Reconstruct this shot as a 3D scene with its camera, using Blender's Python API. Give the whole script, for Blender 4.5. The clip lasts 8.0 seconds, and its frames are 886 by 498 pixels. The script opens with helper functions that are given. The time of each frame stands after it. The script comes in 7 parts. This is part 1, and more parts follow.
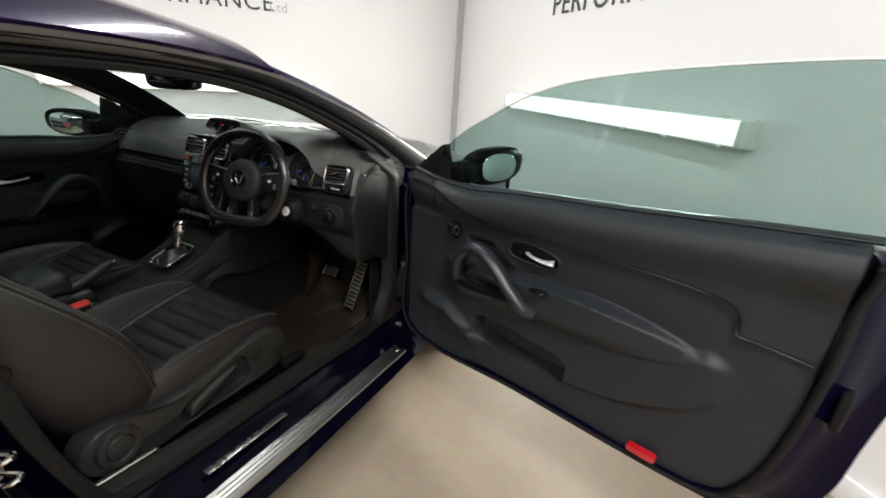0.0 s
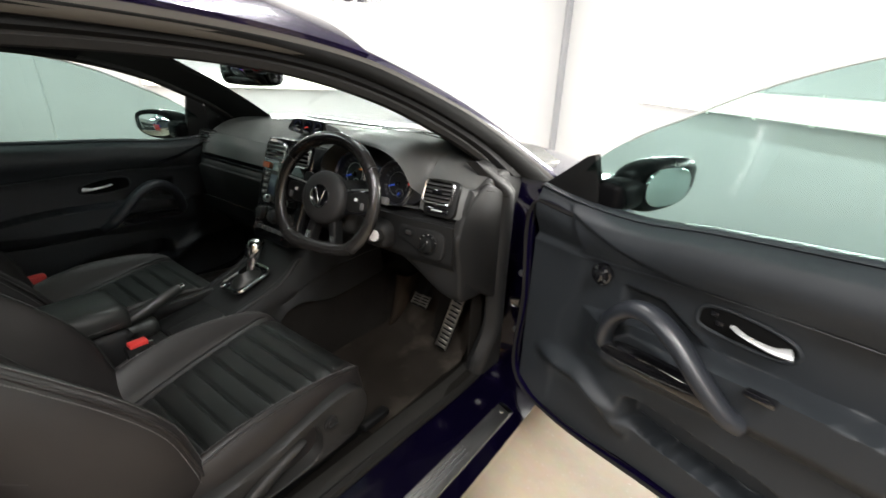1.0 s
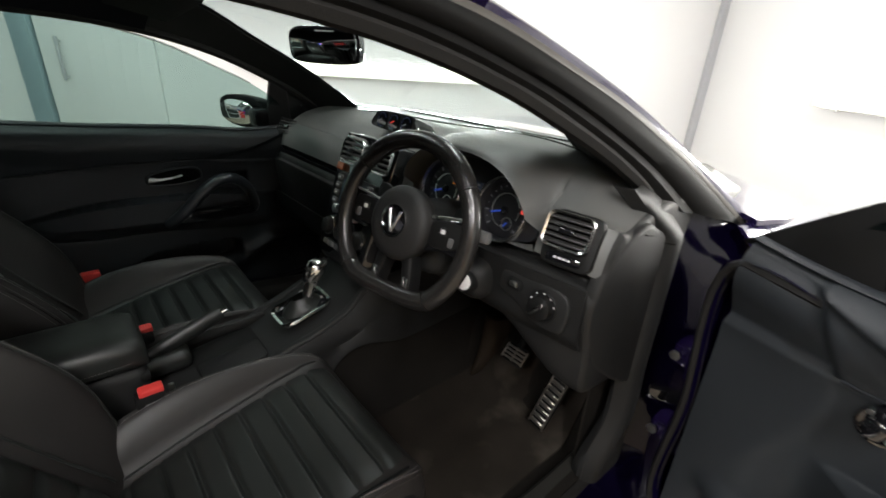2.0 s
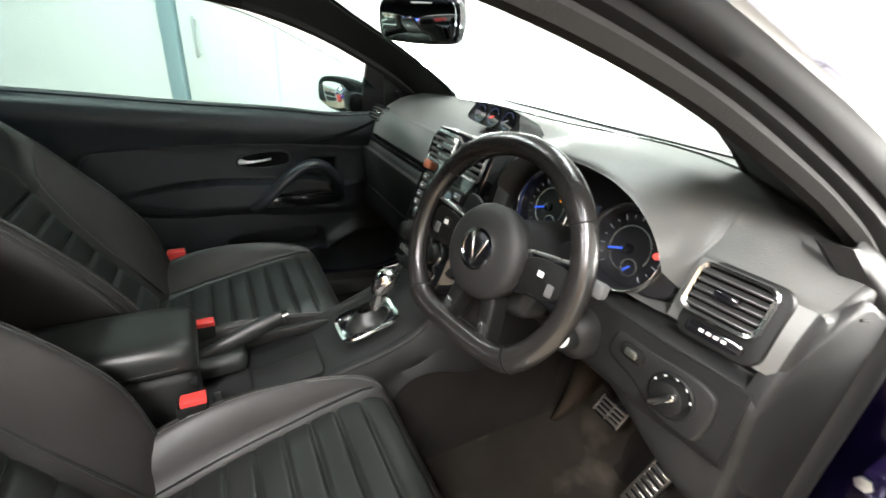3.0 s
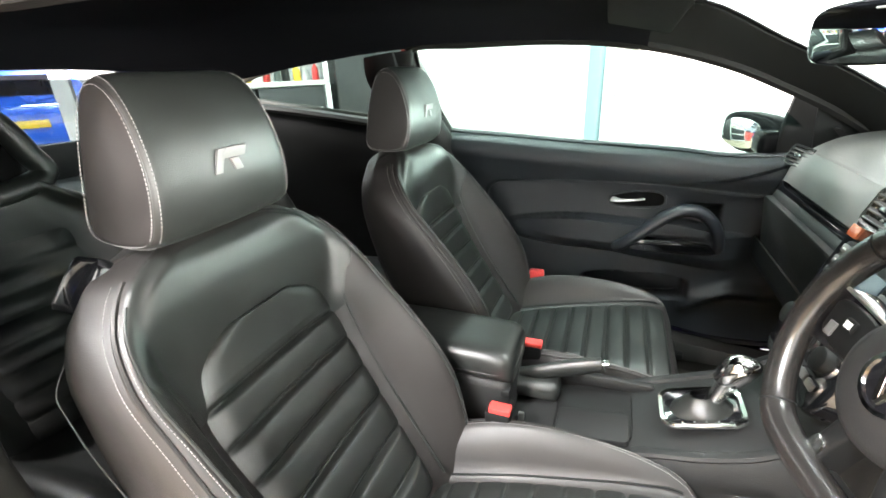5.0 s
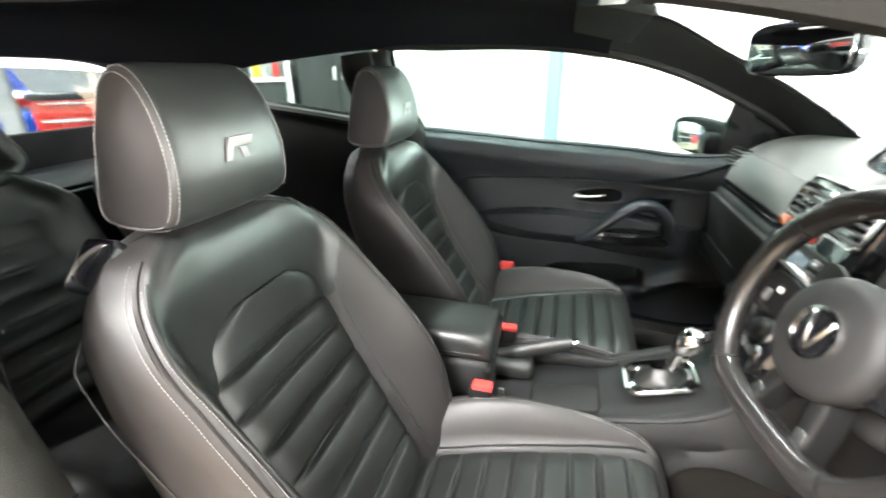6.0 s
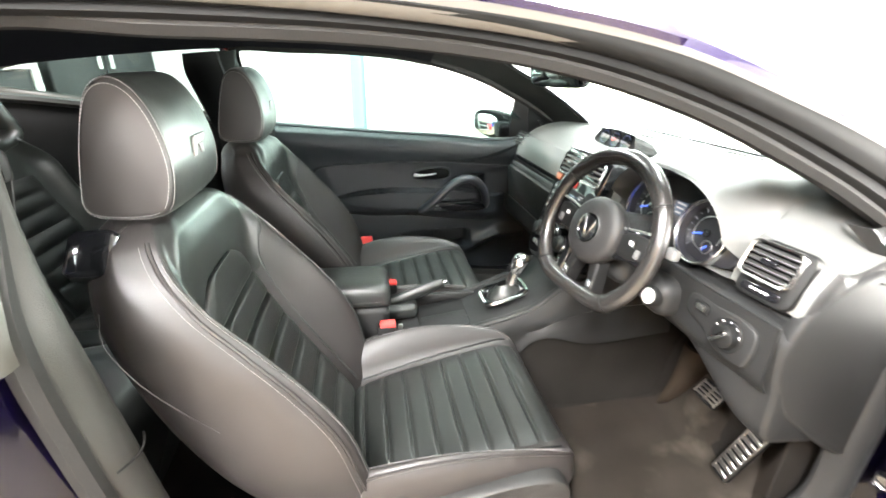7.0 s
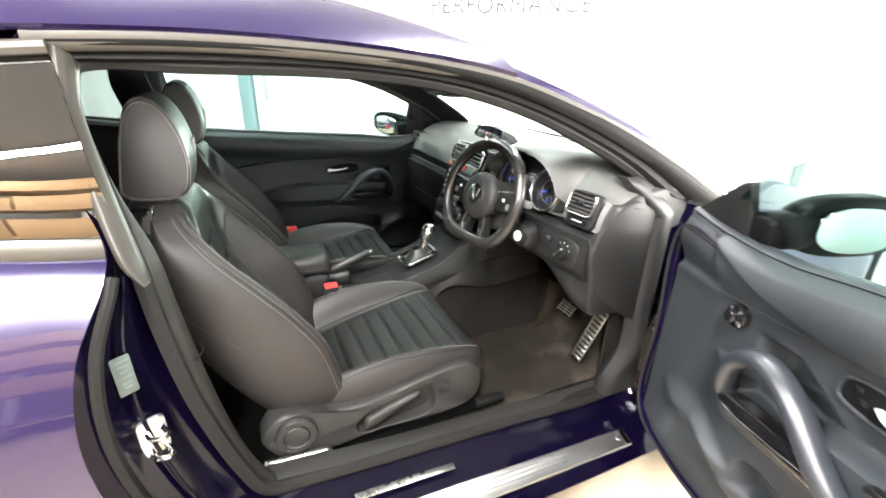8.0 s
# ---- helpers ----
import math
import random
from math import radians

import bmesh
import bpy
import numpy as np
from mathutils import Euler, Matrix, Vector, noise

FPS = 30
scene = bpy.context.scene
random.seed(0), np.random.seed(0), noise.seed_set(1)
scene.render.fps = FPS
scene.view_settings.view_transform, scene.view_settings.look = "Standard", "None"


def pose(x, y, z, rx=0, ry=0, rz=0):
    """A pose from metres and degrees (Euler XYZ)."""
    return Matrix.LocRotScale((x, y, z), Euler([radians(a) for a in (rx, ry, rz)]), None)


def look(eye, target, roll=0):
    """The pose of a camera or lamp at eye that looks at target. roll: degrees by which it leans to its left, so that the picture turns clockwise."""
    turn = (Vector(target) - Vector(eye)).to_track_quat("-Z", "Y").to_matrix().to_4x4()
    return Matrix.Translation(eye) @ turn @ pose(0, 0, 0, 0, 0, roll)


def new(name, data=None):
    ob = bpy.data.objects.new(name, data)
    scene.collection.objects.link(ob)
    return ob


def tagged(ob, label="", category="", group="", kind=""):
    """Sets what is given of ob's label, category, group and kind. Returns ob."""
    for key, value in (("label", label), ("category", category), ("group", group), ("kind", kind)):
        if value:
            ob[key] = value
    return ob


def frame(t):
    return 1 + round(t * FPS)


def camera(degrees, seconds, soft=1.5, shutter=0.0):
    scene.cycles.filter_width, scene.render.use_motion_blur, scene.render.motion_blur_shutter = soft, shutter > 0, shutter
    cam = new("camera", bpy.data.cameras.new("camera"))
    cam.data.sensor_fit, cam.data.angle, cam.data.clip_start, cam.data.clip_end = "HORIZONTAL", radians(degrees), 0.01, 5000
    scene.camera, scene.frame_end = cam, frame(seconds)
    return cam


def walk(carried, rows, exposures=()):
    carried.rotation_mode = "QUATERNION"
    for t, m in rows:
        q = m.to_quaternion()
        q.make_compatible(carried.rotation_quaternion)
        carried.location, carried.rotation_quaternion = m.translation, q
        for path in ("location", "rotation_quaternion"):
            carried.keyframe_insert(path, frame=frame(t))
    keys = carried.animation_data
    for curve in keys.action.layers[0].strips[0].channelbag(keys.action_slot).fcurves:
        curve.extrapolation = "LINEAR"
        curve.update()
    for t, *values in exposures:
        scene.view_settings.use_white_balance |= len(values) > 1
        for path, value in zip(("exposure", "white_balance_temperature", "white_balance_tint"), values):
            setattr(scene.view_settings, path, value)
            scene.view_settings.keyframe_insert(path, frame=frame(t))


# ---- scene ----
cam = camera(90.6, 8.0, soft=1.6, shutter=0.3)
PATH = [
    (0, (1.637, -1.011, 1.271), (0.84, 0.669, 0.536), 3.7),
    (0.2, (1.558, -0.968, 1.276), (0.746, 0.702, 0.532), 4.6),
    (0.5, (1.471, -0.904, 1.261), (0.628, 0.75, 0.517), 4.9),
    (1, (1.327, -0.73, 1.238), (0.239, 0.763, 0.471), 2.1),
    (1.5, (1.197, -0.568, 1.223), (-0.026, 0.813, 0.452), 3.0),
    (2, (1.028, -0.454, 1.191), (-0.341, 0.77, 0.399), 3.3),
    (2.2, (0.975, -0.434, 1.191), (-0.425, 0.745, 0.385), 3.6),
    (3.3, (0.835, -0.288, 1.173), (-0.814, 0.418, 0.288), 4.2),
    (3.5, (0.816, -0.269, 1.17), (-0.879, 0.297, 0.273), 3.6),
    (4, (0.799, -0.264, 1.172), (-0.993, -0.208, 0.286), 0.0),
    (4.5, (0.797, -0.264, 1.184), (-0.979, -0.724, 0.388), -2.4),
    (4.7, (0.804, -0.255, 1.186), (-0.934, -0.865, 0.405), -2.6),
    (5.8, (0.861, -0.26, 1.179), (-0.847, -0.998, 0.445), -2.7),
    (6, (0.895, -0.285, 1.183), (-0.886, -0.799, 0.432), -0.9),
    (6.5, (1.044, -0.376, 1.2), (-0.802, -0.397, 0.432), 0.7),
    (7, (1.188, -0.467, 1.223), (-0.621, -0.13, 0.44), 1.1),
    (7.5, (1.349, -0.547, 1.243), (-0.405, 0.016, 0.465), 1.0),
    (8, (1.537, -0.657, 1.27), (-0.13, 0.132, 0.497), 1.5),
]
EXPOSURES = [(0, 0.0), (0.5, 0.38), (1.0, 0.72), (1.5, 0.22), (2.0, 0.44), (2.2, 0.65), (3.3, 2.6), (3.5, 2.85), (4.0, 3.0), (4.5, 3.3), (5.8, 3.3), (6.5, 3.46), (7.0, 3.56), (7.5, 3.52), (8, 2.65)]
walk(cam, [(t, look(eye, target, roll)) for t, eye, target, roll in PATH], EXPOSURES)

# ---- world and lamps ----
# The workshop is closed; only a faint grey sky fills what leaks in.
world = bpy.data.worlds.new("world")
scene.world = world
world.use_nodes = True
world.node_tree.nodes["Background"].inputs[0].default_value = (0.9, 0.95, 1.0, 1)
world.node_tree.nodes["Background"].inputs[1].default_value = 0.3

# Room: the corner lies ahead of the car, both walls run away from it at right angles.
CORNER = Vector((-0.294, 3.150, 0))
ALONG1 = Vector((0.7317, -0.6816, 0))    # along the wall behind the open door
ALONG2 = Vector((-0.6816, -0.7317, 0))   # along the wall beside the passenger door
LEN1, LEN2, HIGH = 8.6, 15.6, 3.1
TURN1 = math.atan2(ALONG1.y, ALONG1.x)


def spot(a, b, z=0.0):
    """A place in the room: a metres along the first wall, b along the second."""
    p = CORNER + a * ALONG1 + b * ALONG2
    return Vector((p.x, p.y, z))


def area_lamp(name, place, size, power, aim, colour=(1, 1, 1)):
    data = bpy.data.lights.new(name, "AREA")
    data.shape, data.size, data.size_y, data.energy, data.color = "RECTANGLE", size[0], size[1], power, colour
    ob = new(name, data)
    ob.matrix_world = aim
    return ob


# the last two lamps are unseen, added to brighten the far end
CEILING_LAMPS = [(a, b) for b in (1.5, 3.6, 5.7) for a in (1.9, 5.4)] + [(5.4, 9.2), (5.4, 12.6)]
KEY_POWER, LAMP_POWER, FAR_POWER, WALL_POWER = 100, 78, 24, 32

# ---- materials ----
def node_material(name):
    m = bpy.data.materials.new(name)
    m.use_nodes = True
    return m, m.node_tree.nodes, m.node_tree.links, m.node_tree.nodes["Principled BSDF"]


def surface(name, colour, rough=0.5, metal=0.0, grain=0.0, grain_size=400.0, vary=0.15, vary_size=6.0, coat=0.0,
            rough_vary=0.12, cells=False, specular=0.5, sheen=0.0, stretch=None):
    """A plain surface with blotches, uneven gloss and a fine relief."""
    m, nodes, links, p = node_material(name)
    geo = nodes.new("ShaderNodeTexCoord")
    vec = geo.outputs["Object"]
    if stretch:
        mp = nodes.new("ShaderNodeMapping")
        mp.inputs["Scale"].default_value = stretch
        links.new(vec, mp.inputs["Vector"])
        vec = mp.outputs["Vector"]
    big = nodes.new("ShaderNodeTexNoise")
    big.inputs["Scale"].default_value, big.inputs["Detail"].default_value = vary_size, 5
    links.new(vec, big.inputs["Vector"])
    ramp = nodes.new("ShaderNodeMapRange")
    ramp.inputs["To Min"].default_value, ramp.inputs["To Max"].default_value = 1 - vary, 1 + vary
    links.new(big.outputs["Fac"], ramp.inputs["Value"])
    mix = nodes.new("ShaderNodeVectorMath")
    mix.operation = "SCALE"
    mix.inputs[0].default_value = colour
    links.new(ramp.outputs["Result"], mix.inputs["Scale"])
    links.new(mix.outputs["Vector"], p.inputs["Base Color"])
    rr = nodes.new("ShaderNodeMapRange")
    rr.inputs["To Min"].default_value, rr.inputs["To Max"].default_value = max(0.02, rough - rough_vary), min(1, rough + rough_vary)
    links.new(big.outputs["Fac"], rr.inputs["Value"])
    links.new(rr.outputs["Result"], p.inputs["Roughness"])
    p.inputs["Metallic"].default_value = metal
    p.inputs["Coat Weight"].default_value = coat
    p.inputs["Coat Roughness"].default_value = 0.03
    p.inputs["Specular IOR Level"].default_value = specular
    p.inputs["Sheen Weight"].default_value = sheen
    if grain:
        fine = nodes.new("ShaderNodeTexVoronoi" if cells else "ShaderNodeTexNoise")
        fine.inputs["Scale"].default_value = grain_size
        links.new(vec, fine.inputs["Vector"])
        bump = nodes.new("ShaderNodeBump")
        bump.inputs["Strength"].default_value, bump.inputs["Distance"].default_value = grain, 0.0015
        links.new(fine.outputs["Distance" if cells else "Fac"], bump.inputs["Height"])
        links.new(bump.outputs["Normal"], p.inputs["Normal"])
    return m


def glowing(name, colour, strength):
    m, nodes, links, p = node_material(name)
    p.inputs["Base Color"].default_value = (*(0.12 * c for c in colour), 1)
    p.inputs["Emission Color"].default_value = (*colour, 1)
    p.inputs["Emission Strength"].default_value = strength
    return m


def pane_material(name, tint, gloss=1.0):
    """Thin glass: tinted see-through, with a mirror gloss that grows at a flat angle."""
    m, nodes, links, p = node_material(name)
    nodes.remove(p)
    clear, shine, both, lw, power, gain = (nodes.new("ShaderNode" + n) for n in ("BsdfTransparent", "BsdfGlossy", "MixShader", "LayerWeight", "Math", "Math"))
    clear.inputs["Color"].default_value = (*tint, 1)
    shine.inputs["Roughness"].default_value = 0.0
    lw.inputs["Blend"].default_value = 0.5
    power.operation, gain.operation = "POWER", "MULTIPLY_ADD"
    power.inputs[1].default_value = 5
    gain.inputs[1].default_value, gain.inputs[2].default_value = 0.9, 0.035 * gloss
    links.new(lw.outputs["Facing"], power.inputs[0])
    links.new(power.outputs[0], gain.inputs[0])
    links.new(gain.outputs[0], both.inputs[0])
    links.new(clear.outputs[0], both.inputs[1])
    links.new(shine.outputs[0], both.inputs[2])
    links.new(both.outputs[0], nodes["Material Output"].inputs["Surface"])
    return m


LEATHER = surface("black_leather", (0.0134, 0.0144, 0.0134), 0.37, grain=0.15, grain_size=800, cells=True, vary=0.25, vary_size=14)
LEATHER_SIDE = surface("side_leather", (0.0180, 0.0158, 0.0152), 0.45, specular=0.40, grain=0.14, grain_size=800, cells=True, vary=0.2, vary_size=10)
STITCH = surface("grey_stitching", (0.17, 0.16, 0.158), 0.8, vary=0.3, vary_size=300)
BADGE = surface("badge_grey", (0.15, 0.145, 0.145), 0.5, vary=0.1)
# black plastic paled: light falling through the windscreen is put into its colour
SOFT_DASH_LIT = surface("soft_dashboard_lit", (0.085, 0.086, 0.082), 0.43, specular=0.75, grain=0.3, grain_size=650, cells=True, vary=0.12)
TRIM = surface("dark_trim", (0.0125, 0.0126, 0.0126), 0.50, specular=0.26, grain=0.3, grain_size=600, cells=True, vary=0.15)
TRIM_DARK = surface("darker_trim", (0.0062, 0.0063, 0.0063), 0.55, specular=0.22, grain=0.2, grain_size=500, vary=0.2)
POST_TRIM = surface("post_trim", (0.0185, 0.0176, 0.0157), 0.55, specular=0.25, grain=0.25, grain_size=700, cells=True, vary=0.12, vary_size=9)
DOOR_TRIM = surface("door_trim", (0.0200, 0.0230, 0.0262), 0.40, specular=0.32, grain=0.3, grain_size=620, cells=True, vary=0.12)
GLOSS_BLACK = surface("piano_black", (0.006, 0.006, 0.007), 0.08, coat=1.0, vary=0.1, rough_vary=0.04)
CHROME = surface("chrome", (0.80, 0.80, 0.79), 0.09, 1.0, vary=0.04, rough_vary=0.05)
LATCH = surface("bright_latch", (0.84, 0.84, 0.83), 0.34, 0.55, vary=0.05)
STRIP = surface("pillar_strip", (0.026, 0.0235, 0.0195), 0.38, vary=0.1, specular=0.22)
BEZEL = surface("bezel_metal", (0.66, 0.66, 0.65), 0.22, 1.0, vary=0.06, rough_vary=0.05)
SATIN = surface("satin_metal", (0.62, 0.62, 0.60), 0.30, 1.0, vary=0.08, vary_size=40, grain=0.15, grain_size=700)
PEDAL_METAL = surface("pedal_steel", (0.44, 0.42, 0.39), 0.34, 1.0, vary=0.15, vary_size=60)
RUBBER = surface("rubber_seal", (0.011, 0.0104, 0.0098), 0.70, specular=0.15, grain=0.2, grain_size=300, vary=0.2)
RAIL = surface("satin_rail", (0.050, 0.045, 0.038), 0.45, 0.0, specular=0.3, vary=0.1)
FRAME_BLACK = surface("frame_black", (0.006, 0.0058, 0.0056), 0.62, vary=0.15, specular=0.10)
BLUE_DIM = glowing("blue_dim", (0.05, 0.09, 0.40), 0.012)
CARPET = surface("dark_carpet", (0.0135, 0.0120, 0.0106), 0.95, specular=0.05, grain=1.0, grain_size=900, vary=0.45, vary_size=9)
MAT_CARPET = surface("mat_carpet", (0.030, 0.0225, 0.0165), 0.95, specular=0.05, grain=1.0, grain_size=800, vary=0.7, vary_size=6)


def worn_mat():
    """Brown-black pile, rubbed pale in patches where heels rest."""
    m = surface("worn_mat", (0.0225, 0.0188, 0.0156), 0.95, specular=0.05, grain=1.0, grain_size=800, vary=0.5, vary_size=7)
    nodes, links = m.node_tree.nodes, m.node_tree.links
    p = nodes["Principled BSDF"]
    base = p.inputs["Base Color"].links[0].from_socket
    tc, n, r, mix = nodes.new("ShaderNodeTexCoord"), nodes.new("ShaderNodeTexNoise"), nodes.new("ShaderNodeMapRange"), nodes.new("ShaderNodeMix")
    n.inputs["Scale"].default_value, n.inputs["Detail"].default_value = 5.5, 8
    r.inputs["From Min"].default_value, r.inputs["From Max"].default_value = 0.52, 0.80
    mix.data_type = "RGBA"
    mix.inputs["B"].default_value = (0.085, 0.074, 0.060, 1)
    links.new(tc.outputs["Object"], n.inputs["Vector"])
    links.new(n.outputs["Fac"], r.inputs["Value"])
    links.new(r.outputs["Result"], mix.inputs["Factor"])
    links.new(base, mix.inputs["A"])
    links.new(mix.outputs["Result"], p.inputs["Base Color"])
    return m


WORN_MAT = worn_mat()
HEADLINER = surface("black_headliner", (0.007, 0.007, 0.0095), 0.95, specular=0.05, grain=0.5, grain_size=900, vary=0.1)
PILLAR = surface("pillar_cloth", (0.017, 0.0175, 0.0165), 0.85, specular=0.08, grain=0.5, grain_size=900, vary=0.1)
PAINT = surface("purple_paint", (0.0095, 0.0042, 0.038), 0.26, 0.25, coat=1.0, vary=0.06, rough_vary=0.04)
# body purple again, darkened: the jambs' shade is put into the colour
JAMB_PAINT_SHADED = surface("jamb_paint_shaded", (0.0014, 0.0008, 0.0056), 0.10, 0.0, specular=0.26, coat=0.0, vary=0.1, rough_vary=0.04)
TYRE = surface("tyre_rubber", (0.018, 0.018, 0.018), 0.75, grain=0.4, grain_size=200)
ALLOY = surface("alloy_rim", (0.45, 0.45, 0.46), 0.25, 1.0)
RED_PLASTIC = surface("red_plastic", (0.62, 0.045, 0.04), 0.38, vary=0.08)
RED_LENS = surface("red_reflector", (0.42, 0.006, 0.012), 0.08, coat=1.0, vary=0.2, vary_size=90)
WHITE_PLASTIC = surface("white_plastic", (0.72, 0.71, 0.70), 0.4, vary=0.05)
GREY_PLASTIC = surface("grey_plastic", (0.10, 0.10, 0.10), 0.5, vary=0.1)
ORANGE_TRIM = surface("copper_reflex", (0.33, 0.085, 0.035), 0.2, coat=0.8, vary=0.15)
STICKER = surface("pale_sticker", (0.055, 0.072, 0.066), 0.5, vary=0.08)
SCUFF = surface("scuff_plate", (0.62, 0.62, 0.61), 0.30, 1.0, grain=0.06, grain_size=220, vary=0.10, vary_size=20, rough_vary=0.06, stretch=(6, 0.5, 6))
WINDOW = pane_material("green_glass", (0.59, 0.695, 0.675))
REAR_SIDE_GLASS = pane_material("rear_side_glass", (0.50, 0.57, 0.56))
REAR_GLASS = pane_material("rear_glass", (0.42, 0.47, 0.47))
SCREEN_GLASS = pane_material("windscreen_glass", (0.87, 0.92, 0.915))
PRIVACY = pane_material("privacy_glass", (0.16, 0.17, 0.165), 7.0)
EDGE_GLASS = surface("glass_edge", (0.75, 0.80, 0.78), 0.3, vary=0.05)
PULL_TRIM = surface("pull_trim", (0.018, 0.0205, 0.025), 0.34, grain=0.15, grain_size=600, vary=0.1)
# silvered glass toned green-grey: the dimmer reflection is put into its colour
SIDE_MIRROR = surface("dimmed_green_mirror", (0.48, 0.58, 0.55), 0.02, 1.0, vary=0.02, rough_vary=0.01)
MIRROR_BLACK = surface("mirror_black", (0.004, 0.004, 0.0044), 0.30, vary=0.1, specular=0.05)
MIRROR = surface("mirror_silver", (0.86, 0.88, 0.88), 0.01, 1.0, vary=0.01, rough_vary=0.005)
BLUE_LIGHT = glowing("blue_light", (0.05, 0.14, 0.9), 0.22)
RED_LIGHT = glowing("red_light", (1.0, 0.08, 0.06), 0.5)
ORANGE_LIGHT = glowing("orange_light", (1.0, 0.30, 0.03), 0.4)
WHITE_LIGHT = glowing("white_light", (0.9, 0.93, 1.0), 0.035)
WHEEL_LEATHER = surface("wheel_leather", (0.015, 0.0138, 0.0132), 0.24, specular=0.6, grain=0.12, grain_size=700, vary=0.15, vary_size=30, rough_vary=0.04)
WHEEL_HUB = surface("wheel_hub", (0.0165, 0.0160, 0.0160), 0.50, specular=0.3, grain=0.25, grain_size=800, vary=0.1)
BUTTON_WHITE = surface("button_white", (0.75, 0.73, 0.71), 0.35, vary=0.04)
# near-black for plates set in hollows; the shade inside them is this colour
HOLLOW_SHADE = surface("hollow_shade", (0.004, 0.004, 0.004), 0.8, specular=0.06, vary=0.1)
BLADE = surface("vent_blade", (0.035, 0.035, 0.034), 0.40, vary=0.1)
SHIELD = surface("seat_shield", (0.0185, 0.0180, 0.0172), 0.42, specular=0.36, grain=0.3, grain_size=600, cells=True, vary=0.15)
# purple with dark surroundings coloured in and gloss cut, for the door shell
SHELL_PAINT_SHADED = surface("shell_paint_shaded", (0.0030, 0.0018, 0.0130), 0.12, specular=0.10, vary=0.1, rough_vary=0.04)
DIAL = surface("dial_face", (0.010, 0.010, 0.012), 0.35, vary=0.1)
SCREEN = surface("dark_screen", (0.05, 0.065, 0.09), 0.15, coat=0.6, vary=0.1)

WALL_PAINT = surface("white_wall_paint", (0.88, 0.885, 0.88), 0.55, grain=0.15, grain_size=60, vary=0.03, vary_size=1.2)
# for the unseen east wall only; darkened to hold back bounce light
UNSEEN_WALL_GREY = surface("unseen_wall_grey", (0.16, 0.16, 0.155), 0.6, grain=0.15, grain_size=60, vary=0.06, vary_size=1.2)
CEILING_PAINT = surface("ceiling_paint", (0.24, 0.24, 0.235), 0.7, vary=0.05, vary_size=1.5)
EDGE_TRIM = surface("grey_corner_trim", (0.50, 0.51, 0.53), 0.5, vary=0.05)
POST_GREY = surface("blue_grey_post", (0.30, 0.40, 0.44), 0.5, vary=0.08)
LETTER = surface("charcoal_letters", (0.06, 0.06, 0.065), 0.6, vary=0.05)
LETTER_PALE = surface("grey_letters", (0.55, 0.56, 0.57), 0.6, vary=0.05)
DIFFUSER = glowing("lamp_diffuser", (1.0, 0.95, 0.82), 2.9)
HOUSING = surface("lamp_housing", (0.78, 0.79, 0.77), 0.45, vary=0.06)
CABINET_BLACK = surface("black_cabinet", (0.018, 0.020, 0.020), 0.45, vary=0.12)
CABINET_WHITE = surface("white_frame", (0.75, 0.75, 0.73), 0.45, vary=0.05)
CHEST_RED = surface("red_tool_chest", (0.55, 0.03, 0.025), 0.3, coat=0.5, vary=0.08)
CARD = surface("brown_cardboard", (0.36, 0.23, 0.12), 0.8, vary=0.12, vary_size=5)
WOOD_BOARD = surface("shelf_wood", (0.30, 0.19, 0.10), 0.6, vary=0.2, vary_size=12, stretch=(1, 12, 12))
BLUE_PAINT = surface("blue_paint", (0.01, 0.08, 0.50), 0.2, 0.2, coat=1.0, vary=0.06)
YELLOW = surface("yellow_plastic", (0.65, 0.42, 0.03), 0.5, vary=0.1)


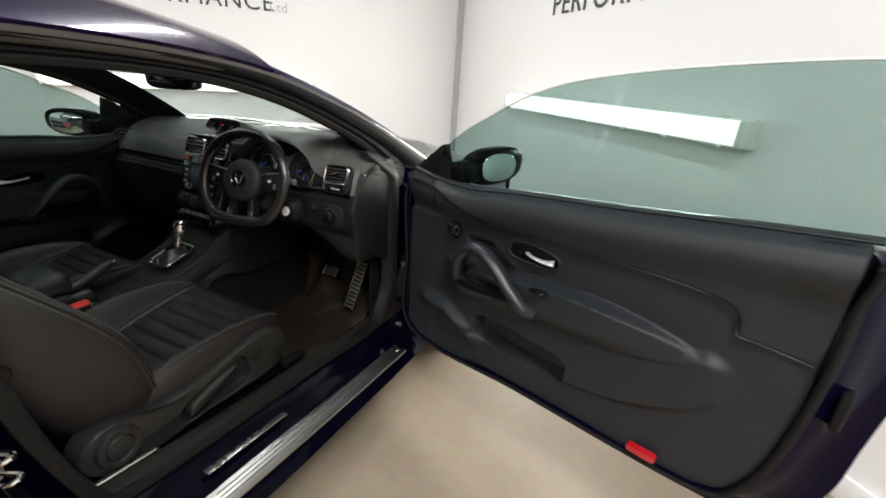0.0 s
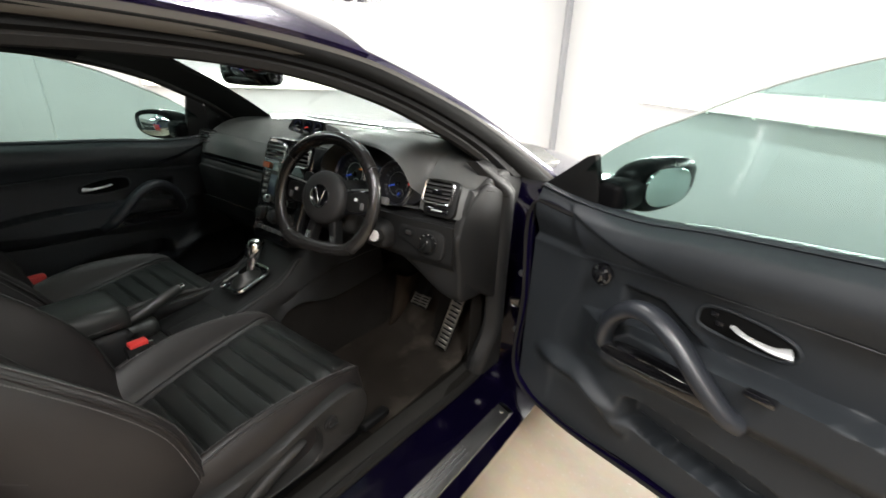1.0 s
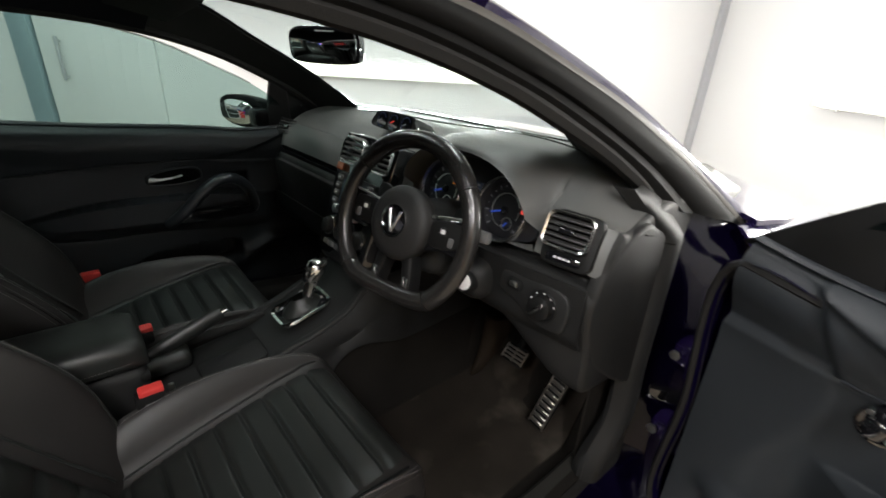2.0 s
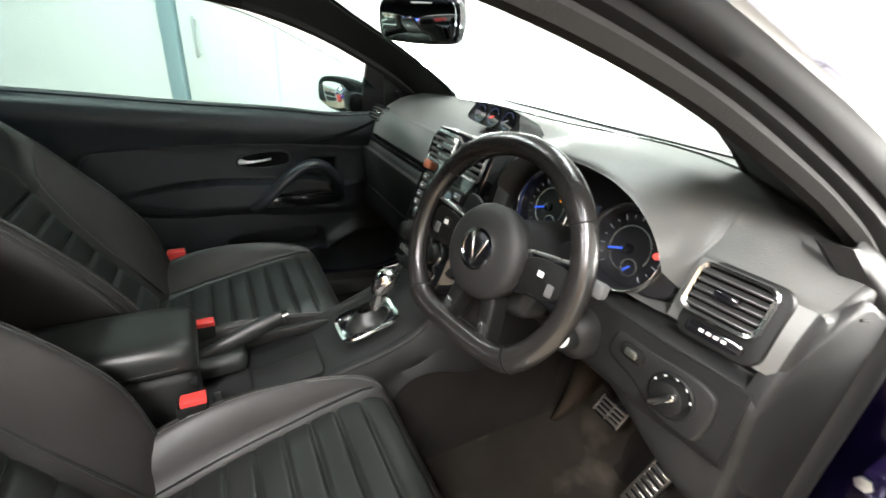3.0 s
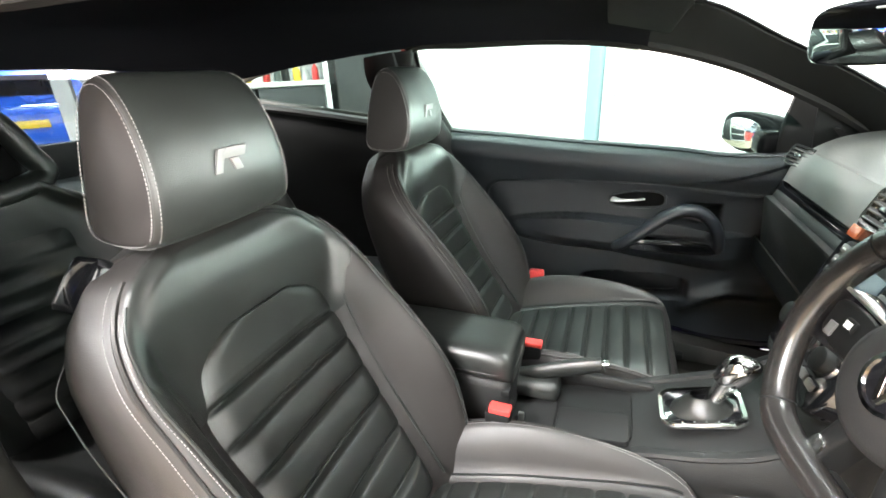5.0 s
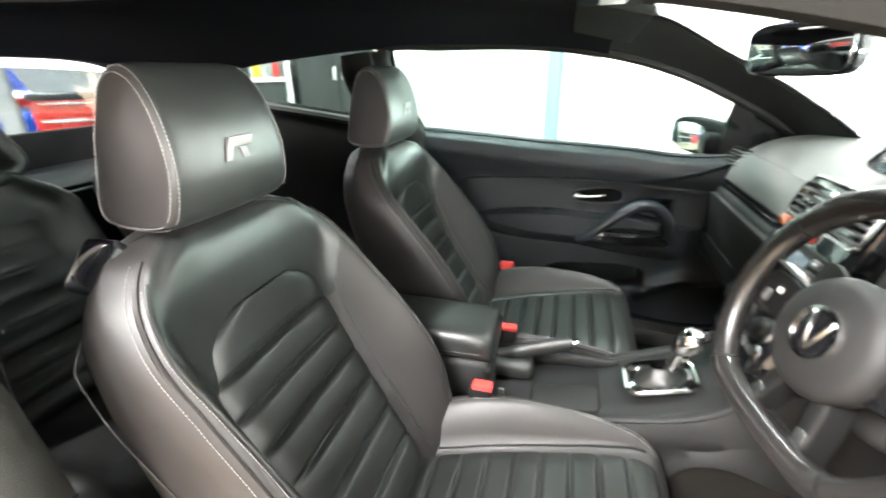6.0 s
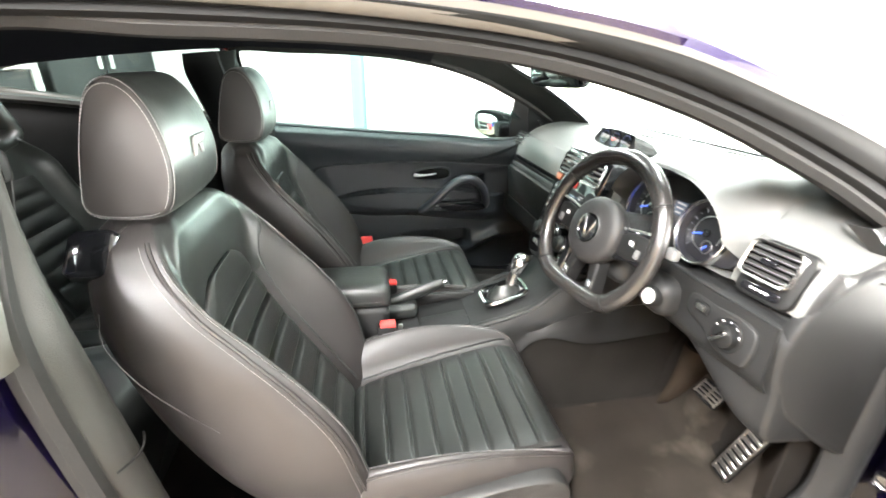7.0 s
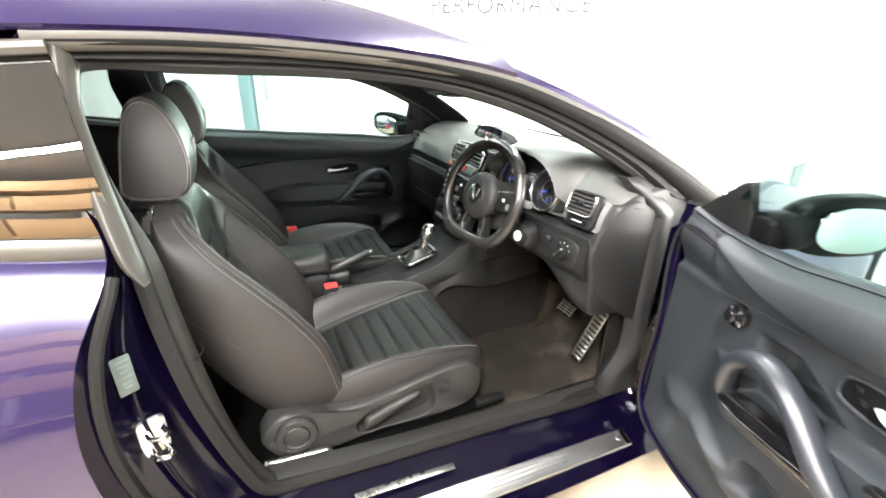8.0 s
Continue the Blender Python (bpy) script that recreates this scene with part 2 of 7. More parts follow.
def concrete():
    """Painted workshop floor: beige, scuffed, with specks and grit."""
    m, nodes, links, p = node_material("painted_concrete")
    tc = nodes.new("ShaderNodeTexCoord")
    a, b, c = (nodes.new("ShaderNodeTexNoise") for _ in range(3))
    for n, s, d in ((a, 1.6, 6), (b, 24, 6), (c, 140, 3)):
        n.inputs["Scale"].default_value, n.inputs["Detail"].default_value = s, d
        links.new(tc.outputs["Object"], n.inputs["Vector"])
    ramp = nodes.new("ShaderNodeValToRGB")
    ramp.color_ramp.elements[0].color, ramp.color_ramp.elements[1].color = (0.30, 0.235, 0.165, 1), (0.41, 0.34, 0.255, 1)
    ramp.color_ramp.elements[0].position, ramp.color_ramp.elements[1].position = 0.3, 0.7
    links.new(a.outputs["Fac"], ramp.inputs["Fac"])
    speck = nodes.new("ShaderNodeValToRGB")
    speck.color_ramp.elements[0].position, speck.color_ramp.elements[1].position = 0.66, 0.72
    speck.color_ramp.elements[0].color, speck.color_ramp.elements[1].color = (0, 0, 0, 1), (1, 1, 1, 1)
    links.new(c.outputs["Fac"], speck.inputs["Fac"])
    mix = nodes.new("ShaderNodeMix")
    mix.data_type = "RGBA"
    links.new(speck.outputs["Color"], mix.inputs["Factor"])
    links.new(ramp.outputs["Color"], mix.inputs["A"])
    mix.inputs["B"].default_value = (0.48, 0.44, 0.38, 1)
    stain = nodes.new("ShaderNodeMix")
    stain.data_type, stain.blend_type = "RGBA", "MULTIPLY"
    stain.inputs["Factor"].default_value = 0.3
    links.new(mix.outputs["Result"], stain.inputs["A"])
    links.new(b.outputs["Color"], stain.inputs["B"])
    links.new(stain.outputs["Result"], p.inputs["Base Color"])
    rr = nodes.new("ShaderNodeMapRange")
    rr.inputs["To Min"].default_value, rr.inputs["To Max"].default_value = 0.3, 0.6
    links.new(b.outputs["Fac"], rr.inputs["Value"])
    links.new(rr.outputs["Result"], p.inputs["Roughness"])
    bump = nodes.new("ShaderNodeBump")
    bump.inputs["Strength"].default_value, bump.inputs["Distance"].default_value = 0.25, 0.003
    links.new(b.outputs["Fac"], bump.inputs["Height"])
    links.new(bump.outputs["Normal"], p.inputs["Normal"])
    return m


FLOOR = concrete()

# ---- mesh helpers ----
class Geo:
    """Points and faces that grow into one mesh."""

    def __init__(self, v=(), f=()):
        self.v, self.f = [tuple(map(float, p)) for p in v], [tuple(q) for q in f]

    def __add__(self, other):
        n = len(self.v)
        g = Geo()
        g.v, g.f = self.v + other.v, self.f + [tuple(i + n for i in q) for q in other.f]
        return g

    def moved(self, m):
        g = Geo()
        g.v, g.f = [tuple(m @ Vector(p)) for p in self.v], list(self.f)
        return g

    def mapped(self, fn):
        g = Geo()
        g.v, g.f = [tuple(fn(*p)) for p in self.v], list(self.f)
        return g


def part(name, geo, material, parent, label="", angle=38):
    """One mesh object under a thing or a part."""
    me = bpy.data.meshes.new(name)
    me.from_pydata(geo.v, [], geo.f)
    bm = bmesh.new()
    bm.from_mesh(me)
    bmesh.ops.recalc_face_normals(bm, faces=bm.faces)
    bm.to_mesh(me)
    bm.free()
    me.materials.append(material)
    me.polygons.foreach_set("use_smooth", [True] * len(me.polygons))
    me.set_sharp_from_angle(angle=radians(angle))
    ob = new(name, me)
    ob.parent = parent
    if label:
        ob["label"] = label
    return ob


def thing(name, label, category, place=(0, 0, 0), turn=0.0, group="", kind=""):
    ob = new(name)
    ob.location, ob.rotation_euler = place, (0, 0, turn)
    ob.empty_display_size = 0.1
    return tagged(ob, label, category, group, kind)


def spl(points, n, closed=False):
    """n points of a smooth curve through the points given."""
    p = np.array(points, float)
    k = len(p)
    out = []
    segs = k if closed else k - 1
    for u in np.linspace(0, segs, n, endpoint=not closed):
        i = min(int(u), segs - 1)
        t = u - i
        if closed:
            a, b, c, d = p[(i - 1) % k], p[i % k], p[(i + 1) % k], p[(i + 2) % k]
        else:
            b, c = p[i], p[i + 1]
            a, d = (p[i - 1] if i else 2 * b - c), (p[i + 2] if i + 2 < k else 2 * c - b)
        out.append(0.5 * (2 * b + (c - a) * t + (2 * a - 5 * b + 4 * c - d) * t * t + (3 * b - a - 3 * c + d) * t ** 3))
    return np.array(out)


def curve_at(table, x):
    """A smooth value between rows (x, value, ...), x rising."""
    n = len(table)
    x = min(max(x, table[0][0]), table[-1][0])
    i = 0
    while i < n - 2 and x > table[i + 1][0]:
        i += 1
    r0, r1 = table[i], table[i + 1]
    h = r1[0] - r0[0]
    s = (x - r0[0]) / h
    before, after = table[max(i - 1, 0)], table[min(i + 2, n - 1)]
    vals = []
    for j in range(1, len(r0)):
        m = (r1[j] - r0[j]) / h
        ma = 0.5 * (m + (r0[j] - before[j]) / (r0[0] - before[0])) if i > 0 else m
        mb = 0.5 * (m + (after[j] - r1[j]) / (after[0] - r1[0])) if i + 2 < n else m
        vals.append((2 * s ** 3 - 3 * s * s + 1) * r0[j] + (s ** 3 - 2 * s * s + s) * h * ma
                    + (-2 * s ** 3 + 3 * s * s) * r1[j] + (s ** 3 - s * s) * h * mb)
    return vals[0] if len(vals) == 1 else vals


def grid(p, close_u=False, close_v=False, cap_u=False):
    p = np.asarray(p, float)
    nu, nv = p.shape[:2]
    f = []
    for i in range(nu if close_u else nu - 1):
        for j in range(nv if close_v else nv - 1):
            a, b = (i + 1) % nu, (j + 1) % nv
            f.append((i * nv + j, a * nv + j, a * nv + b, i * nv + b))
    if cap_u:
        f.append(tuple(range(nv)))
        f.append(tuple((nu - 1) * nv + j for j in reversed(range(nv))))
    return Geo(p.reshape(-1, 3), f)


def sheet(p, thick, out=None):
    """A curved sheet with thickness; thick is along the sheet's own normal, or along out."""
    p = np.asarray(p, float)
    if out is None:
        nrm = np.cross(np.gradient(p, axis=0), np.gradient(p, axis=1))
        nrm /= np.linalg.norm(nrm, axis=2, keepdims=True) + 1e-12
    else:
        nrm = np.broadcast_to(np.array(out, float), p.shape)
    q = p + nrm * thick
    nu, nv = p.shape[:2]
    g = grid(p) + grid(q)
    n = nu * nv
    rim = [i * nv for i in range(nu)] + [(nu - 1) * nv + j for j in range(1, nv)]
    rim += [i * nv + nv - 1 for i in range(nu - 2, -1, -1)] + [j for j in range(nv - 2, 0, -1)]
    g.f += [(rim[k], rim[(k + 1) % len(rim)], n + rim[(k + 1) % len(rim)], n + rim[k]) for k in range(len(rim))]
    return g


def frames_along(path, closed, up):
    path = np.asarray(path, float)
    tan = (np.roll(path, -1, 0) - np.roll(path, 1, 0)) if closed else np.gradient(path, axis=0)
    tan /= np.linalg.norm(tan, axis=1, keepdims=True) + 1e-12
    ups = np.broadcast_to(np.asarray(up, float), path.shape)
    side = np.cross(tan, ups)
    bad = np.linalg.norm(side, axis=1) < 1e-4
    side[bad] = (1, 0, 0)
    side /= np.linalg.norm(side, axis=1, keepdims=True)
    return path, tan, side, np.cross(side, tan)


def sweep(path, profile, up=(0, 0, 1), closed=False, scale=None):
    """A closed profile of (side, up) drawn along a path."""
    path, tan, side, top = frames_along(path, closed, up)
    prof = np.asarray(profile, float)
    sc = np.ones(len(path)) if scale is None else np.asarray(scale, float)
    p = path[:, None] + (prof[None, :, 0, None] * side[:, None] + prof[None, :, 1, None] * top[:, None]) * sc[:, None, None]
    return grid(p, closed, True, cap_u=not closed)


def ring(rx, ry=None, n=10):
    ry = rx if ry is None else ry
    return [(rx * math.cos(2 * math.pi * k / n), ry * math.sin(2 * math.pi * k / n)) for k in range(n)]


def tube(path, r, ry=None, n=10, up=(0, 0, 1), closed=False, scale=None):
    return sweep(path, ring(r, ry, n), up, closed, scale)


def box(c, s, r=0.004, seg=2, m=None):
    """A block with rounded edges."""
    bm = bmesh.new()
    bmesh.ops.create_cube(bm, size=1)
    for v in bm.verts:
        v.co = Vector((v.co.x * s[0], v.co.y * s[1], v.co.z * s[2]))
    if r:
        bmesh.ops.bevel(bm, geom=bm.edges[:], offset=min(r, 0.49 * min(s)), segments=seg, profile=0.5, affect="EDGES")
    bm.verts.index_update()
    g = Geo([v.co for v in bm.verts], [[v.index for v in f.verts] for f in bm.faces])
    bm.free()
    g = g.moved(m) if m is not None else g
    return g.moved(Matrix.Translation(c))


def lathe(profile, n=32, m=None):
    """A turned body: (radius, height) rows about local z."""
    p = [[(r * math.cos(2 * math.pi * k / n), r * math.sin(2 * math.pi * k / n), h) for k in range(n)] for r, h in profile]
    g = grid(p, False, True, cap_u=True)
    return g.moved(m) if m is not None else g


def hit(c, d, line):
    """How many times d must be laid off from c to reach the closed line."""
    best = 1.0
    for p, q in zip(line, list(line[1:]) + [line[0]]):
        e = np.array(q) - np.array(p)
        w = np.array(p) - c
        k = d[0] * e[1] - d[1] * e[0]
        if abs(k) > 1e-12:
            t, u = (w[0] * e[1] - w[1] * e[0]) / k, (w[0] * d[1] - w[1] * d[0]) / k
            if t > 0 and -1e-6 <= u <= 1 + 1e-6:
                best = min(best, t)
    return best


def slab(outline, low, high, bevel=0.003, m=None):
    """A flat outline in x, y drawn up from low to high, its upper edge rounded."""
    p = np.array(outline, float)
    if sum(p[i - 1, 0] * p[i, 1] - p[i, 0] * p[i - 1, 1] for i in range(len(p))) < 0:
        p = p[::-1]
    t = np.roll(p, -1, 0) - np.roll(p, 1, 0)
    inner = np.stack([-t[:, 1], t[:, 0]], 1)
    inner /= np.linalg.norm(inner, axis=1, keepdims=True) + 1e-9
    rows = [(0, low), (0, high - bevel), (0.3 * bevel, high - 0.3 * bevel), (bevel, high)]
    q = [np.column_stack([p + inner * d, np.full(len(p), h)]) for d, h in rows]
    g = grid(q, False, True, cap_u=True)
    return g.moved(m) if m is not None else g


def rounded(w, h, r, n=5, cx=0.0, cy=0.0):
    """A rectangle with round corners."""
    out = []
    for k, (sx, sy) in enumerate(((1, 1), (-1, 1), (-1, -1), (1, -1))):
        for i in range(n + 1):
            a = math.pi / 2 * (k + i / n)
            out.append((cx + sx * (w / 2 - r) + r * math.cos(a), cy + sy * (h / 2 - r) + r * math.sin(a)))
    return out


def mirrored(g):
    return g.mapped(lambda x, y, z: (-x, y, z))


def basis(origin, x, z):
    """A pose with local x along x and local z along z."""
    z = Vector(z).normalized()
    y = z.cross(Vector(x)).normalized()
    x = y.cross(z)
    m = Matrix((x, y, z)).transposed().to_4x4()
    m.translation = Vector(origin)
    return m


def smooth(a, b, x):
    t = min(max((x - a) / (b - a), 0.0), 1.0)
    return t * t * (3 - 2 * t)

# ---- the room ----
def wall(name, a, b, thick_side, label="white painted workshop wall", paint=None):
    """A wall 0.15 m thick from a to b, its face on the line."""
    d = (b - a).normalized()
    n = Vector((-d.y, d.x, 0)) * thick_side
    length = (b - a).length
    m = Matrix((d, n, Vector((0, 0, 1)))).transposed().to_4x4()
    m.translation = a
    g = box((length / 2, 0.075, HIGH / 2), (length, 0.15, HIGH), 0)
    return tagged(part(name, g.moved(m), paint or WALL_PAINT, None), label, "wall", kind="structure")


p00, p10, p11, p01 = spot(0, 0), spot(LEN1, 0), spot(LEN1, LEN2), spot(0, LEN2)
wall("wall_north", spot(-0.16, 0), p10, 1, label="bright white painted workshop wall with lettering")
wall("wall_west", p00, p01, -1, label="bright white painted workshop wall beside the car")
wall("wall_south", spot(-0.16, LEN2), spot(LEN1 + 0.16, LEN2), -1, label="white painted workshop wall behind the storage")
wall("wall_inner", spot(0.0, 7.4), spot(3.5, 7.4), -1, label="white partition wall behind the storage rack")
wall("wall_east", p10, p11, 1, label="unseen side wall, grey to keep bounce light down", paint=UNSEEN_WALL_GREY)
ROOM_TURN = Matrix.Rotation(TURN1, 4, "Z")
mid = spot(LEN1 / 2, LEN2 / 2)
tagged(part("floor", box((0, 0, -0.1), (LEN1 + 0.4, LEN2 + 0.4, 0.2), 0).moved(Matrix.Translation(mid) @ ROOM_TURN), FLOOR, None),
       "scuffed beige painted concrete workshop floor", "floor", kind="structure")
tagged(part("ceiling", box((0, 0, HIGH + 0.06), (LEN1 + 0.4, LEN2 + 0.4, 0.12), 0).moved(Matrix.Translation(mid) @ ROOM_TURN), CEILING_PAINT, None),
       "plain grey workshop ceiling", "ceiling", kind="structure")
# corner strip and skirting
tagged(part("trim", slab(rounded(0.05, 0.05, 0.012), 0, HIGH - 0.002, 0.002, Matrix.Translation(spot(0.02, 0.02)) @ ROOM_TURN), EDGE_TRIM, None),
       "grey plastic strip in the wall corner", "trim", kind="structure")
for a, b, length, inn in ((spot(0.05, 0.008), ALONG1, LEN1 - 0.1, ALONG2), (spot(0.008, 0.05), ALONG2, LEN2 - 0.1, ALONG1)):
    m = Matrix((b, inn, Vector((0, 0, 1)))).transposed().to_4x4()
    m.translation = a
    tagged(part("baseboard", box((length / 2, 0, 0.05), (length, 0.014, 0.1), 0.003).moved(m), EDGE_TRIM if inn is None else WALL_PAINT, None),
           "low white skirting along the wall foot", "skirting", kind="structure")


def lettering(word, place, along, size, material, label):
    """Raised letters on a wall."""
    cu = bpy.data.curves.new("letters", "FONT")
    cu.body, cu.size, cu.extrude, cu.space_character = word, size, 0.002, 1.08
    tmp = bpy.data.objects.new("letters", cu)
    scene.collection.objects.link(tmp)
    dg = bpy.context.evaluated_depsgraph_get()
    me = bpy.data.meshes.new_from_object(tmp.evaluated_get(dg))
    bpy.data.objects.remove(tmp)
    ob = new("wall_lettering", me)
    me.materials.clear()
    me.materials.append(material)
    up = Vector((0, 0, 1))
    m = Matrix((along, up, along.cross(up))).transposed().to_4x4()
    m.translation = place
    ob.matrix_world = m
    return tagged(ob, label, "lettering")


# read from inside the room: on the first wall they run away from the corner, on the second towards it
lettering("PERFORMANCE", spot(1.52, 0.004, 1.668), ALONG1, 0.178, LETTER, "dark grey capital letters on the white wall")
lettering("PERFORMANCE", spot(0.004, 1.72 + 1.235, 1.668), -ALONG2, 0.178, LETTER, "dark grey capital letters on the white wall")
lettering("Ltd", spot(0.004, 1.68, 1.668), -ALONG2, 0.10, LETTER_PALE, "pale grey small letters on the white wall")


def batten(name, place, along, face, length, label, glow, hang=False):
    """A long strip lamp: housing, ribbed diffuser, end caps and clips. face: the way it shines."""
    m = Matrix((along, face.cross(along), face)).transposed().to_4x4()
    ob = thing(name, label, "strip light", group="strip lights of the workshop")
    ob.matrix_world = Matrix.Translation(place) @ m
    part("housing", box((0, 0, 0.025), (length, 0.112, 0.05), 0.008), HOUSING, ob)
    prof = [(-0.048, 0.05), (-0.047, 0.065), (-0.036, 0.08), (-0.018, 0.088), (0, 0.09), (0.018, 0.088), (0.036, 0.08), (0.047, 0.065), (0.048, 0.05)]
    rows = [[(x, y, z) for y, z in prof] for x in (-length / 2 + 0.03, length / 2 - 0.03)]
    part("diffuser", grid(rows, False, True, cap_u=True), glow, ob, "glowing ribbed diffuser")
    for s in (-1, 1):
        part("end_cap", box((s * (length / 2 - 0.014), 0, 0.066), (0.03, 0.104, 0.05), 0.01), HOUSING, ob)
    for k in range(7):
        x = -length / 2 + 0.12 + k * (length - 0.24) / 6
        for s in (-1, 1):
            part("clip", box((x, s * 0.056, 0.05), (0.025, 0.012, 0.024), 0.003), HOUSING, ob)
    return ob


UP = Vector((0, 0, 1))
batten("wall_light", spot(3.07 - 0.95, 0.002, 1.13), ALONG1, ALONG2, 1.9, "long lit strip light fixed low on the white wall", DIFFUSER)
batten("wall_light", spot(0.002, 2.33, 1.09), ALONG2, ALONG1, 1.95, "long lit strip light fixed low on the white wall", DIFFUSER)
for place, along, face in ((spot(3.07 - 0.95, 0.10, 1.13), ALONG1, ALONG2), (spot(0.10, 2.33, 1.09), ALONG2, ALONG1)):
    m = Matrix((along, -face.cross(along), -face)).transposed().to_4x4()
    m.translation = place
    area_lamp("strip_glow", place, (1.8, 0.08), WALL_POWER, m, (1.0, 0.98, 0.92))
for a, b in CEILING_LAMPS:
    batten("ceiling_light", spot(a, b, HIGH - 0.002), ALONG1, -UP, 1.8, "long lit strip light under the ceiling", DIFFUSER)
    m = Matrix((ALONG1, ALONG2, UP)).transposed().to_4x4()
    m.translation = spot(a, b, HIGH - 0.1)
    area_lamp("ceiling_glow", None, (1.8, 0.12), (KEY_POWER if b < 3 else LAMP_POWER) if a > 3 else FAR_POWER, m, (1.0, 0.985, 0.975))

# a plain door in the second wall, with its post and pull handle
dm = Matrix((ALONG2, ALONG1, UP)).transposed().to_4x4()
dm.translation = spot(0, 4.93)
door = tagged(part("door_1", box((-0.52, 0.014, 1.03), (0.86, 0.02, 2.04), 0.004).moved(dm), WALL_PAINT, None), "closed white flush door in the workshop wall", "door", kind="structure")
part("door_handle", (box((-0.255, 0.06, 1.05), (0.022, 0.02, 0.30), 0.006) + box((-0.255, 0.04, 1.17), (0.016, 0.05, 0.016), 0.003) + box((-0.255, 0.04, 0.93), (0.016, 0.05, 0.016), 0.003)).moved(dm), EDGE_TRIM, door)
tagged(part("trim", box((0.0, 0.03, 1.5), (0.15, 0.06, 2.99), 0.006).moved(dm), POST_GREY, None), "blue-grey steel post against the wall", "post", kind="structure")

pm_ = Matrix.Translation(spot(4.62, 8.2)) @ ROOM_TURN
tagged(part("trim", box((0, 0, HIGH / 2), (0.16, 0.16, HIGH - 0.004), 0.006).moved(pm_), EDGE_TRIM, None), "plain grey steel roof post", "post", kind="structure")

# ---- the car ----
car = thing("car", "dark purple two-door coupe with its driver's door wide open", "car")

# door-window edge of the body, right side: x, y, z from the windscreen foot to behind the door
EDGE = [(0.676, 0.395, 0.958), (0.652, 0.28, 1.042), (0.626, 0.13, 1.117), (0.604, 0.0, 1.172), (0.588, -0.15, 1.216), (0.576, -0.30, 1.242),
        (0.570, -0.48, 1.256), (0.568, -0.70, 1.259), (0.568, -0.88, 1.258)]
OUTER = [(0.772, 0.69, 0.885), (0.715, 0.50, 1.010), (0.668, 0.30, 1.119), (0.640, 0.12, 1.191), (0.622, -0.05, 1.246), (0.612, -0.25, 1.281),
         (0.606, -0.48, 1.301), (0.604, -0.72, 1.308), (0.604, -0.93, 1.301)]
# the whole door opening, right side, going round
SEAL = EDGE + [(0.600, -0.895, 1.18), (0.672, -0.865, 1.07), (0.735, -0.835, 0.965), (0.740, -0.822, 0.82), (0.740, -0.796, 0.65), (0.736, -0.745, 0.46), (0.722, -0.700, 0.36),
               (0.704, -0.60, 0.325), (0.702, -0.40, 0.306), (0.70, -0.02, 0.281), (0.70, 0.25, 0.258), (0.70, 0.385, 0.268), (0.70, 0.44, 0.33), (0.702, 0.462, 0.45),
               (0.700, 0.462, 0.65), (0.692, 0.44, 0.83)]
RIM = OUTER + [(0.634, -0.932, 1.20), (0.706, -0.893, 1.08), (0.790, -0.858, 0.985), (0.862, -0.910, 0.86), (0.870, -0.935, 0.71), (0.866, -0.920, 0.56), (0.862, -0.875, 0.42),
               (0.872, -0.80, 0.27), (0.895, -0.55, 0.205), (0.900, -0.02, 0.185), (0.900, 0.30, 0.180), (0.895, 0.45, 0.185), (0.872, 0.545, 0.26), (0.862, 0.575, 0.42),
               (0.852, 0.60, 0.65), (0.830, 0.64, 0.80)]


def opening_ring(a, b):
    """The painted frame between the seal and the outer skin, with its steps."""
    p, q = spl(a, 150, True), spl(b, 150, True)
    rows = []
    for t, dip in ((0, 0.0), (0.10, 0.022), (0.35, 0.030), (0.42, 0.012), (0.62, 0.018), (0.70, 0.002), (0.92, 0.0), (1.0, 0.0), (1.0, 0.03)):
        r = p + (q - p) * t
        low = np.array((-dip * 0.9, 0, 0))
        rows.append(r + low * np.clip((1.2 - r[:, 2:3]) / 0.15, 0, 1))
    return grid(rows, False, True)


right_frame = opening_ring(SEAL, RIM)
body = part("body_side", right_frame, JAMB_PAINT_SHADED, car, "purple painted door frame and sill", 50)
part("body_side", mirrored(right_frame), JAMB_PAINT_SHADED, car, "purple painted door frame and sill", 50)
seal_path = spl(SEAL, 170, True)
lip = [(-0.016, -0.004), (-0.010, 0.012), (0.002, 0.017), (0.013, 0.011), (0.017, -0.002), (0.008, -0.010), (-0.006, -0.011)]


def loop_sweep(path, prof, centre):
    """A profile of (across, inwards) swept round an opening."""
    c = np.array(centre)
    ups = c - path
    ups[:, 0] = 0.35
    ups /= np.linalg.norm(ups, axis=1, keepdims=True)
    return sweep(path, prof, ups, True)


seal_geo = loop_sweep(seal_path, lip, (0.9, -0.2, 0.72))
part("door_seal", seal_geo, RUBBER, car, "black rubber door seal round the opening")
part("door_seal", mirrored(seal_geo), RUBBER, car, "black rubber door seal round the opening")
# satin rail along the roof edge, over the frameless windows
rail_line = spl(OUTER, 60) + np.array((-0.006, 0, -0.012))
rail = tube(rail_line, 0.008, 0.016, 10, (0.3, 0, 1))
part("roof_rail_strip", rail, RAIL, car, "satin grey rubber strip above the side window")
part("roof_rail_strip", mirrored(rail), RAIL, car, "satin grey rubber strip above the side window")
po, pe = spl(OUTER, 60), spl(EDGE, 60)
rows = []
for t, lift in ((0.0, 0.004), (0.12, 0.012), (0.25, 0.016), (0.36, 0.008), (0.40, 0.004), (0.48, 0.010), (0.66, 0.012), (0.80, 0.010), (0.92, 0.004)):
    rows.append(pe + (po - pe) * t + np.array((lift, -0.3 * lift, -0.2 * lift)))
